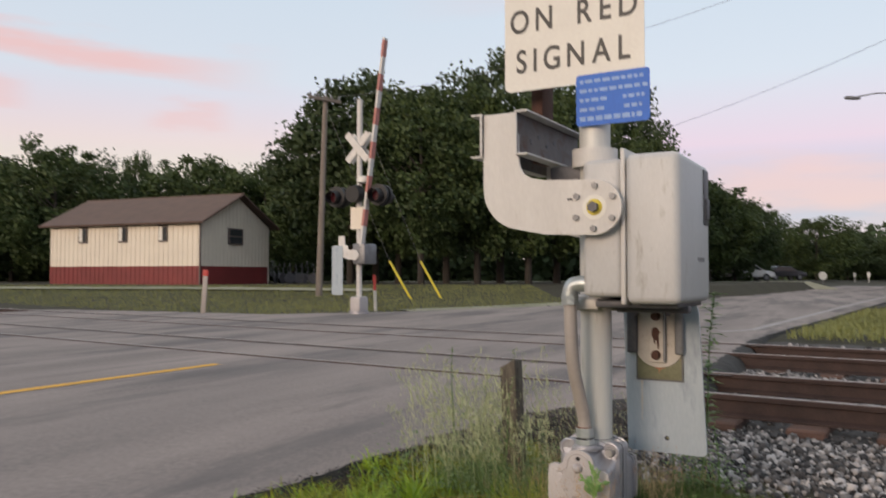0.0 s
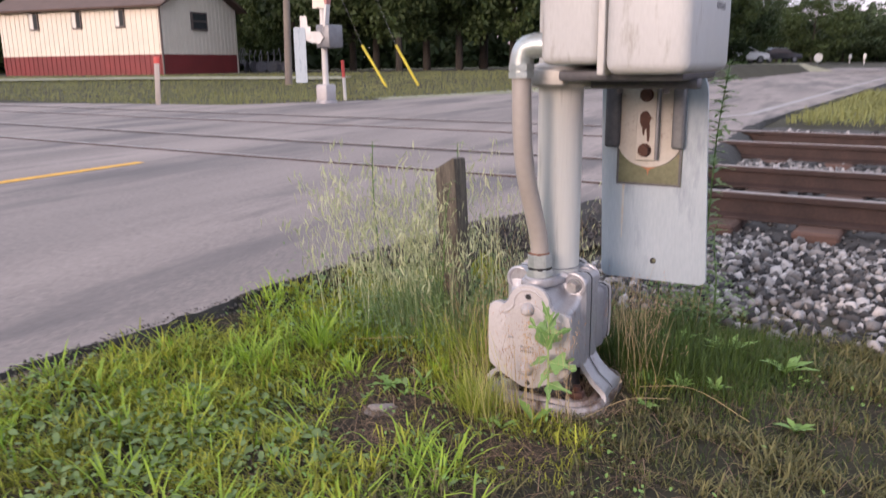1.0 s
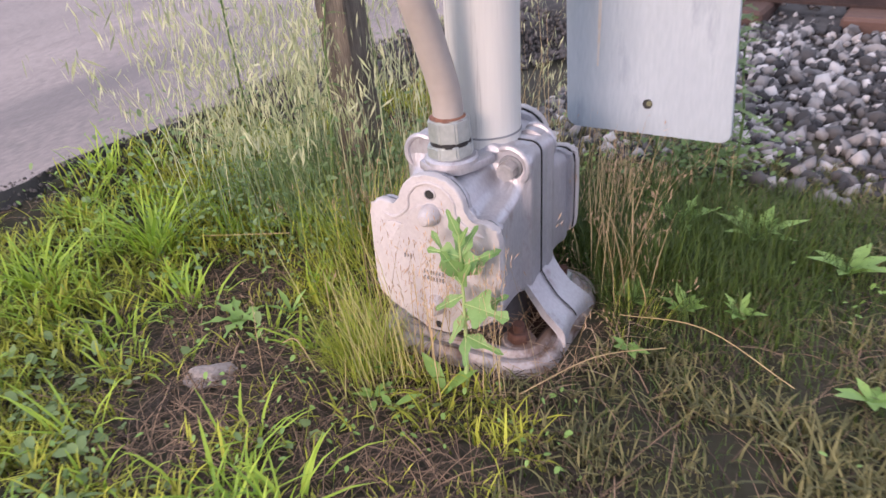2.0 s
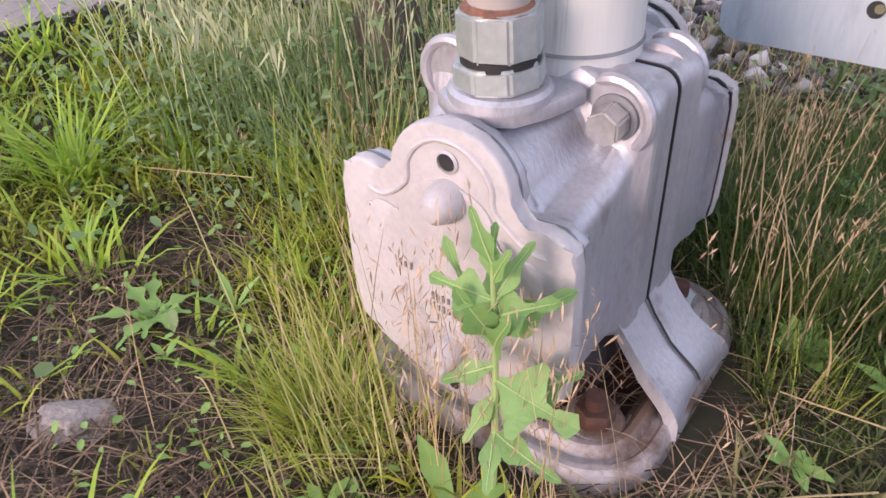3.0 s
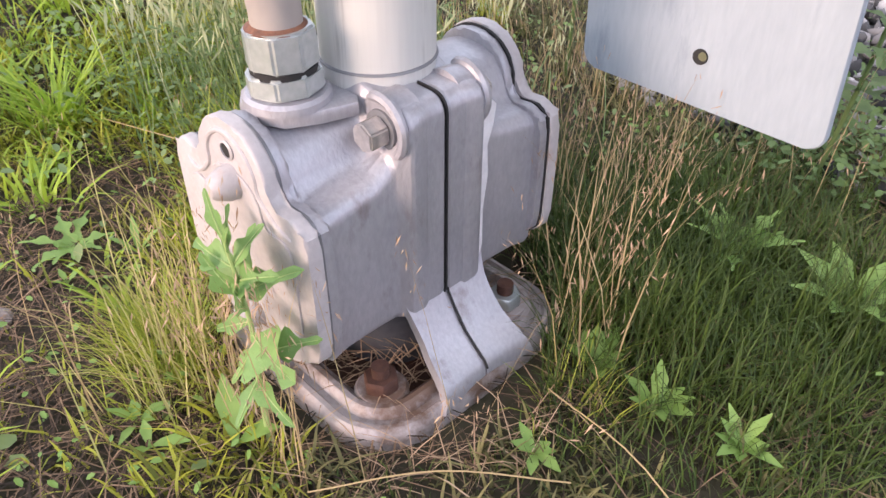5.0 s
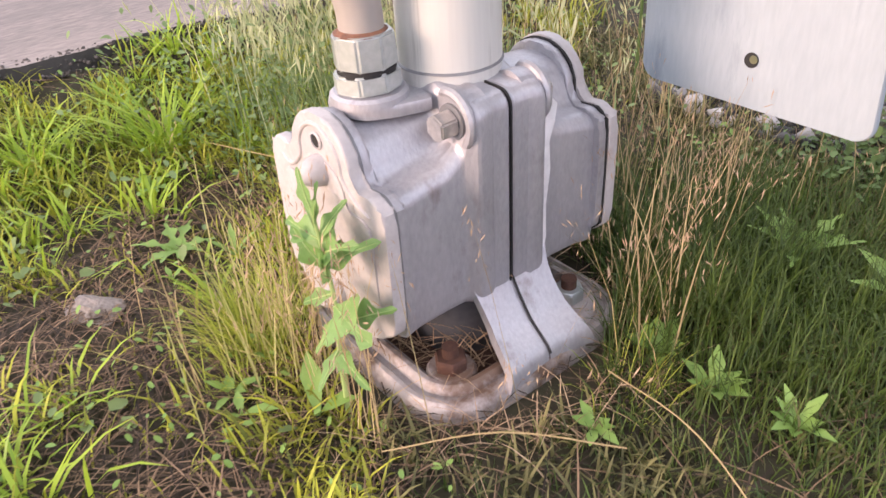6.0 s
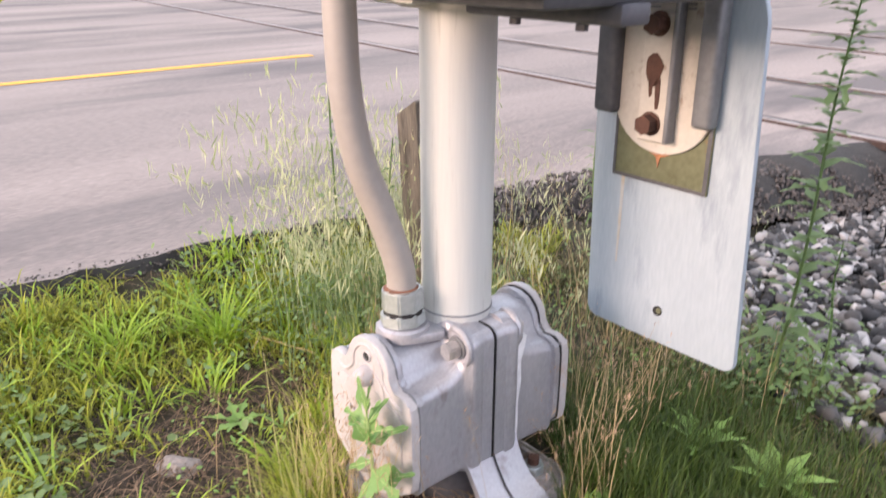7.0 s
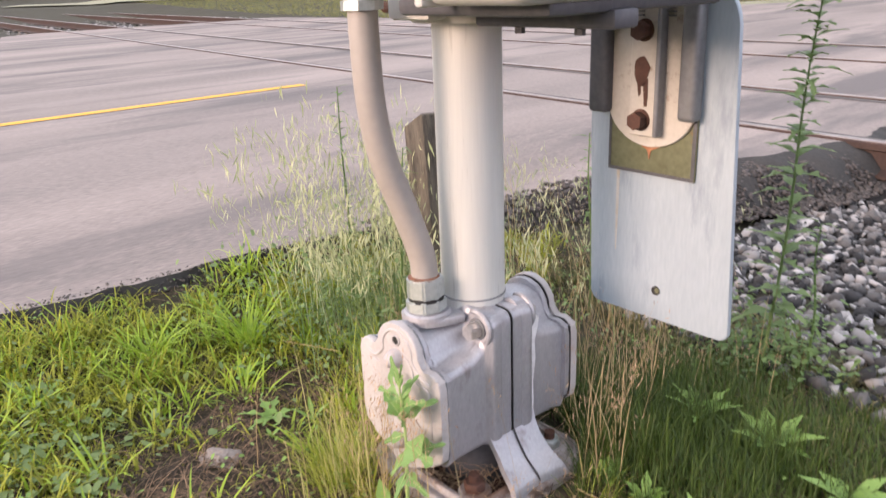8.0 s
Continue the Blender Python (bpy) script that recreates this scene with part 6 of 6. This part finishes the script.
# height on the stem, direction (across, away, up), length, width, lobes, bend, depth of the lobes
for z, d, L, W, lo, bend, deep in ((0.175, (0.95, -0.25, 0.12), 0.088, 0.080, 1, 0.25, 0.16), (0.300, (-0.10, 0.10, 1.0), 0.050, 0.024, 1, 0.20, 0.20), (0.215, (-0.55, 0.05, 0.85), 0.110, 0.040, 1, 0.15, 0.14),
                               (0.268, (0.62, -0.10, 0.60), 0.055, 0.046, 1, 0.55, 0.18), (0.275, (-0.75, -0.40, 0.35), 0.055, 0.040, 1, 0.50, 0.18), (0.240, (0.60, 0.20, 0.70), 0.075, 0.040, 1, 0.45, 0.35),
                               (0.225, (0.25, -0.45, 0.75), 0.070, 0.034, 1, 0.25, 0.40), (0.250, (-0.15, -0.55, 0.80), 0.065, 0.036, 1, 0.30, 0.40), (0.200, (-0.60, -0.30, -0.35), 0.060, 0.026, 1, 0.10, 0.50),
                               (0.170, (-0.25, -0.30, -0.80), 0.065, 0.022, 1, -0.10, 0.50), (0.150, (0.55, 0.15, 0.55), 0.080, 0.045, 2, 0.50, 0.30), (0.290, (0.30, 0.35, 0.85), 0.060, 0.026, 1, 0.20, 0.40),
                               (0.315, (-0.35, -0.10, 0.90), 0.050, 0.020, 1, 0.15, 0.50), (0.310, (0.35, -0.25, 0.90), 0.045, 0.018, 1, 0.20, 0.50), (0.110, (0.70, -0.30, 0.10), 0.070, 0.030, 1, 0.50, 0.40),
                               (0.120, (0.25, -0.60, -0.30), 0.060, 0.024, 1, 0.10, 0.50), (0.230, (-0.30, 0.30, 0.80), 0.075, 0.034, 1, 0.30, 0.35)):
    bm = bmesh.new()
    k = min(range(len(stem)), key=lambda i: abs(stem[i].z - z))
    d = Vector(d).normalized()
    up = Vector((0.1, -0.8, 0.75))
    lobed_leaf(bm, stem[k], d, up, L, W, lo, bend, deep, 0.45)
    leaf = part("leaf", bm, M_LETTUCE, lettuce)
    s_ = d.cross(up).normalized()
    nrm = s_.cross(d)
    part("midrib", tube([stem[k] + d * (L * t) - nrm * (bend * L * t * t - 0.0006) for t in (0, 0.2, 0.4, 0.6, 0.8, 0.96)], [0.0015, 0.0012, 0.0010, 0.0008, 0.0006, 0.0003], 5), M_RIB, leaf, "pale midrib")
rr = random.Random(9)
M_WEEDTALL = material("soft_green_weed_leaf", (0.24, 0.33, 0.13), 0.6, 0.0, (0.10, 0.17, 0.05), 12, 60, 0.1, 0.8, ob_rand=0.4, translucent=0.35)
tall_weed("tall_lettuce", "tall thin leafy weed standing beside the ballast", (1.30, 3.98, 0.0), (1.34, 3.84, 1.04),
          [(0.15 + 0.85 * i / 88 + rr.uniform(-0.012, 0.012), i * 137.5 + rr.uniform(-40, 40), rr.uniform(0.045, 0.11) * (1.1 - 0.5 * i / 88), rr.uniform(0.028, 0.052), rr.choice((1, 1, 2))) for i in range(89)], 0.45, "", M_WEEDTALL)
for i, (x, y, hgt) in enumerate(((0.42, 4.30, 0.72), (0.05, 4.10, 0.75), (0.28, 3.92, 0.62), (0.80, 4.28, 0.60), (1.42, 4.05, 0.42), (1.20, 4.10, 0.35))):
    rr = random.Random(60 + i)
    tall_weed("tall_weed", "slender grey-green weed with small leaves", (x, y, float(ground_z(x, y))), (x + rr.uniform(-0.08, 0.08), y + rr.uniform(-0.06, 0.06), hgt),
              [(0.2 + 0.8 * k / 26 + rr.uniform(-0.012, 0.012), k * 137.5 + rr.uniform(-40, 40), rr.uniform(0.025, 0.055), rr.uniform(0.010, 0.018), 1) for k in range(27)], 0.4, "slender weeds", M_WEEDDARK)


def rosette(x, y, n, L, W, lobes, lift, seed, label):
    rr = random.Random(seed)
    w = thing("rosette_weed", label, "weed", pose(x, y, float(ground_z(x, y)) + 0.01), "low weeds")
    for k in range(n):
        a = radians(k * 137.5 + rr.uniform(-15, 15))
        bm = bmesh.new()
        lobed_leaf(bm, (0, 0, 0.005), (math.cos(a), math.sin(a), lift * rr.uniform(0.7, 1.5)), (0, 0, 1), L * rr.uniform(0.65, 1.15), W * rr.uniform(0.8, 1.2), lobes, 0.45)
        part("leaf", bm, M_WEED, w)


for i, (x, y, n, L, W, lo, li) in enumerate(((1.066, 3.35, 7, 0.055, 0.020, 0, 1.6), (1.166, 3.31, 8, 0.052, 0.017, 0, 1.5), (1.32, 3.62, 9, 0.10, 0.034, 0, 1.2), (1.16, 3.70, 9, 0.11, 0.040, 3, 1.4), (0.93, 3.25, 6, 0.035, 0.016, 0, 0.8), (0.13, 3.44, 8, 0.08, 0.030, 2, 0.7), (0.435, 3.16, 5, 0.04, 0.014, 0, 1.0), (0.57, 3.165, 2, 0.09, 0.030, 0, 1.8), (0.47, 3.13, 3, 0.05, 0.018, 0, 1.3), (-0.05, 3.60, 7, 0.07, 0.026, 2, 0.7), (1.45, 3.45, 8, 0.09, 0.03, 0, 1.1), (1.30, 3.05, 8, 0.06, 0.02, 0, 0.9), (-0.45, 3.30, 8, 0.07, 0.03, 2, 0.7), (0.98, 3.42, 7, 0.06, 0.028, 0, 1.2), (0.18, 3.36, 4, 0.035, 0.010, 0, 1.8), (0.24, 3.46, 5, 0.06, 0.012, 0, 2.0))):
    rosette(x, y, n, L, W, lo, li, 70 + i, "low green weed with jagged leaves" if lo else "low green weed with smooth oval leaves")

# a pale stone, twigs and long fallen stalks on the bare patch
bm = bmesh.new()
bmesh.ops.create_icosphere(bm, subdivisions=3, radius=1.0)
for vert in bm.verts:
    p = vert.co
    rough = 1 + 0.16 * math.sin(5 * p.x + 2 * p.y) * math.cos(4 * p.z + 1) + 0.10 * math.sin(11 * p.y + 7 * p.z) + 0.05 * math.sin(23 * p.x + 19 * p.y)
    vert.co = Vector((p.x * 0.048, p.y * 0.030, max(p.z, -0.4) * 0.020)) * rough
st = part("pale_stone", bm, material("pale_rough_stone", (0.34, 0.30, 0.28), 0.95, 0.0, (0.15, 0.125, 0.11), 22, 160, 0.9, 0.9, stain=(0.10, 0.075, 0.06), stain_scale=26, stain_cut=0.58), None)
tagged(st, "rough pale stone lying on bare soil", "stone")
st.matrix_world = pose(0.112, 3.250, 0.008, 5, 4, 15)
for i, (x0, y0, x1, y1, z1) in enumerate(((0.25, 3.30, 0.33, 3.20, 0.04), (0.93, 3.33, 1.18, 3.08, 0.03), (0.70, 3.10, 0.98, 3.18, 0.06), (-0.02, 3.75, 0.22, 3.66, 0.10))):
    tw = part("fallen_stalk", tube(curve_points([(x0, y0, float(ground_z(x0, y0)) + 0.05), ((x0 + x1) / 2, (y0 + y1) / 2, 0.08), (x1, y1, z1)], 5), 0.0010, 5), M_DRY, None)
    tagged(tw, "long dry stalk fallen over the ground", "stalk", "fallen stalks")

# ---- far details beyond the crossing ----
def strip(name, pts, width, mat, label, lift=0.015):
    """A flat lane laid on the ground along points (x, y)."""
    bm = bmesh.new()
    rows = []
    for i, (x, y) in enumerate(pts):
        a, b = pts[max(i - 1, 0)], pts[min(i + 1, len(pts) - 1)]
        dx, dy = b[0] - a[0], b[1] - a[1]
        L = math.hypot(dx, dy)
        rows.append([bm.verts.new((x + q * dy / L * width / 2, y - q * dx / L * width / 2, float(ground_z(x + q * dy / L * width / 2, y - q * dx / L * width / 2)) + lift)) for q in (-1, 0, 1)])
    for a, b in zip(rows, rows[1:]):
        for k in range(2):
            bm.faces.new((a[k], a[k + 1], b[k + 1], b[k]))
    return tagged(part(name, bm, mat, None, soft=False), label, "path", "", "structure")


M_GRAVEL = material("pale_gravel", (0.36, 0.34, 0.27), 0.95, 0.0, (0.17, 0.18, 0.10), 0.6, 20, 0.3, 0.6)
strip("gravel_lane", [(-34 + 1.2 * k, 34.5 - 0.12 * k + 0.3 * math.sin(k * 0.4)) for k in range(27)], 1.6, M_GRAVEL, "pale gravel lane before the building", 0.07)
strip("gravel_lane", [(-14 + 1.5 * k, 56 + 0.3 * math.sin(k)) for k in range(30)], 5.0, M_GRAVEL, "pale gravel drive behind the trees", 0.03)
strip("footpath", [(-1.0 + 0.9 * k, 20.6 + 0.75 * k) for k in range(16)], 0.9, M_GRAVEL, "narrow pale footpath beside the road", 0.03)
stripe("stop_bar", [(-6.2, 9.35), (-5.95, 9.75), (-5.75, 10.1)], 0.10, M_ROADWHITE, "short worn white mark between the tracks")

# grass corner on the far side of the road
def keep_corner(x, y, r):
    m, n = mn(x, y)
    return (m < np.interp(n, LEFT_N, LEFT_M) - 0.15) & (n < 4.3) & (m > -26)


x, y, r = scatter(60000, -22, -7, 5, 19, 61, keep_corner)
v, f = blades(x, y, ground_z(x, y) - 0.01, r.uniform(0.05, 0.16, len(x)), r.uniform(0.008, 0.02, len(x)), r.uniform(0, 6.283, len(x)), r.uniform(0, 0.6, len(x)), r.uniform(0, 0.8, len(x)))
from_arrays("corner_grass", v, f, M_GRASS, "green grass corner across the road", "grass")
stones("ballast_stones", 3500, -19.4, -40.0, 4.4, 12.2, 0.03, 0.06, 7, "pale ballast stones along the far tracks", 1.3)


def car(x, y, yaw, paint, label):
    c = thing("parked_car", label, "car", pose(x, y, float(ground_z(x, y)), 0, 0, yaw))
    side = [(-2.1, 0.35), (2.1, 0.35), (2.15, 0.70), (1.95, 0.82), (1.05, 0.92), (0.45, 1.38), (-0.95, 1.42), (-1.65, 1.00), (-2.1, 0.92)]
    part("body", prism(side, lambda a, b, d: (a, d, b), -0.85, 0.85, 0.06, 2), paint, c)
    glass = [(0.95, 0.94), (0.43, 1.32), (-0.90, 1.35), (-1.45, 1.00)]
    for d in (-0.862, 0.85):
        part("side_glass", prism(glass, lambda a, b, e: (a, e, b), d, d + 0.012), M_GLASS, c, soft=False)
    for wx in (-1.3, 1.3):
        for wy in (-0.78, 0.78):
            wheel = part("wheel", rod((wx, wy - 0.11, 0.32), (wx, wy + 0.11, 0.32), 0.32, seg=20), M_GASKET, c)
            part("rim", rod((wx, wy - 0.118, 0.32), (wx, wy + 0.118, 0.32), 0.19, seg=14), M_GREY, wheel)


M_CARWHITE = material("white_car_paint", (0.75, 0.75, 0.75), 0.25, 0.0, bump=0)
M_CARDARK = material("dark_car_paint", (0.03, 0.032, 0.038), 0.2, 0.0, bump=0)
xc, yc, _ = far_place(1385, 78)
car(xc, yc, 8, M_CARDARK, "dark parked car under the roadside trees")
for px, d in ((1276, 66), (1322, 68)):
    xc, yc, _ = far_place(px, d)
    car(xc, yc, 5, M_CARWHITE, "white parked car behind the trees")

rs = thing("round_road_sign", "round pale road sign on a thin post", "sign", pose(*far_place(1456, 78)[:2], 0.2))
part("post", rod((0, 0, 0), (0, 0, 1.0), 0.03, seg=8), M_GREY, rs)
part("disc", rod((0, -0.03, 0.95), (0, 0, 0.95), 0.42, seg=24), M_SIGN, rs)
for px, d in ((1537, 100), (1512, 110)):
    dp = thing("roadside_post", "small white roadside marker post", "marker post", pose(*far_place(px, d)[:2], 0.2), "roadside posts")
    part("post", rod((0, 0, 0), (0, 0, 1.3), 0.07, seg=8), M_WHITE, dp)
    part("plate", box((0, -0.05, 1.1), (0.4, 0.03, 0.6), 0.02, 1), M_SIGN, dp)

# unidentified dark clutter beside the building, made up as wheeled steel frames
rr = random.Random(23)
for k in range(4):
    x0, y0, _ = far_place(486 + k * 19, 45)
    fi = thing("dark_clutter", "unidentified dark clutter on the grass, given a made-up wheeled shape", "farm implement", pose(x0, y0, float(ground_z(x0, y0)), 0, 0, rr.uniform(0, 90)), "parked implements")
    part("frame", box((0, 0, 0.45), (0.9, 0.35, 0.12), 0.02, 1), M_DARK, fi)
    for q in (-0.35, 0.0, 0.35):
        part("tine", tube([(q, 0.1, 0.45), (q + 0.05, 0.25, 0.85), (q, 0.05, rr.uniform(1.0, 1.35)), (q - 0.08, -0.1, 0.95)], 0.03, 6), M_GREY, fi)
    for q in (-0.4, 0.4):
        part("wheel", rod((q, -0.25, 0.3), (q, -0.15, 0.3), 0.3, seg=18), M_DARK, fi)

# roadside hedge past the lamp pole
hd = thing("hedge_bush", "dense dark green roadside bush", "bush", pose(14.2, 21.5, 0.15))
r = np.random.default_rng(91)
c = r.normal(0, 1, (9000, 3))
c /= np.linalg.norm(c, axis=1)[:, None]
c *= (r.uniform(0.55, 1.0, 9000) ** 0.4)[:, None] * (1 + 0.12 * np.sin(5 * c[:, :1]) * np.cos(4 * c[:, 1:2]))
v, f = leaf_cards(c * np.array([1.3, 1.1, 1.0]) + np.array([0, 0, 1.0]), r.uniform(0.04, 0.09, 9000), r)
from_arrays("foliage", v, f, M_LEAF, kind="", parent=hd)
part("stem", rod((0, 0, -0.1), (0, 0, 1.2), 0.08, 0.03, 8), M_BARK, hd)
# dark clods and small stones on the crumbling shoulder
r = np.random.default_rng(95)
n = 5200
n_ = r.uniform(3.7, 6.3, n)
m_ = np.interp(n_, EDGE_N, EDGE_R) + r.uniform(-0.03, 0.34, n)
x, y = plan(m_, n_)
z = np.interp(m_ - np.interp(n_, EDGE_N, EDGE_R), [-0.03, 0.0, 0.12, 0.24, 0.4], [0.19, 0.185, 0.15, 0.03, 0.01]) - 0.02 * (n_ < 4.5)
s_ = r.uniform(0.004, 0.013, n)
v = (ICO_V[None] * r.uniform(0.5, 1.2, (n, 12, 1)) * s_[:, None, None] + np.stack([x, y, z], 1)[:, None, :]).reshape(-1, 3)
f = (ICO_F[None] + (np.arange(n) * 12)[:, None, None]).reshape(-1, 3)
from_arrays("shoulder_rubble", v, f, material("dark_rubble", (0.13, 0.115, 0.11), 0.95, 0, (0.025, 0.023, 0.022), 10, 60, 0.4, 0.8, island=0.8), "dark crumbled asphalt and soil on the shoulder", "rubble")
# pale grit on the bare strip in the verge
n = 2600
t_ = r.uniform(0, 1, n)
x, y = -1.20 + 0.30 * t_ + r.normal(0, 0.035, n), 2.90 + 0.66 * t_ + r.normal(0, 0.03, n)
s_ = r.uniform(0.002, 0.007, n)
v = (ICO_V[None] * r.uniform(0.5, 1.2, (n, 12, 1)) * s_[:, None, None] + np.stack([x, y, ground_z(x, y) + 0.002], 1)[:, None, :]).reshape(-1, 3)
f = (ICO_F[None] + (np.arange(n) * 12)[:, None, None]).reshape(-1, 3)
from_arrays("verge_grit", v, f, material("pale_grit", (0.42, 0.38, 0.34), 0.95, 0, (0.18, 0.15, 0.13), 10, 60, 0.4, 0.8, island=0.8), "pale grit on a bare strip in the verge", "grit")
# broad low leaves in the near lawn
n = 1500
x, y = r.normal(-0.50, 0.35, n), r.normal(3.02, 0.20, n)
k = on_grass(x, y) & (bare(x, y) < 0.5)
x, y = x[k], y[k]
v, f = round_leaves(np.stack([x, y, ground_z(x, y) + r.uniform(0.015, 0.05, len(x))], 1), r.uniform(0.008, 0.018, len(x)), r)
from_arrays("broad_weeds", v, f, M_WEEDTALL, "broad dull green weed leaves in the lawn", "weeds")
# crumbs along the broken road edge
n = 2600
n_ = r.uniform(-1.0, 4.2, n)
e_ = r.normal(0.01, 0.030, n)
m_ = np.interp(n_, EDGE_N, EDGE_R) + e_
x, y = plan(m_, n_)
z = np.where(e_ < 0.005, road_z(m_, n_), np.interp(e_, [0.005, 0.03, 0.10], [0.14, 0.112, 0.085]))
s_ = r.uniform(0.002, 0.007, n)
v = (ICO_V[None] * r.uniform(0.5, 1.2, (n, 12, 1)) * s_[:, None, None] + np.stack([x, y, z], 1)[:, None, :]).reshape(-1, 3)
f = (ICO_F[None] + (np.arange(n) * 12)[:, None, None]).reshape(-1, 3)
from_arrays("edge_crumbs", v, f, bpy.data.materials["dark_rubble"], "small crumbs along the broken asphalt edge", "rubble")
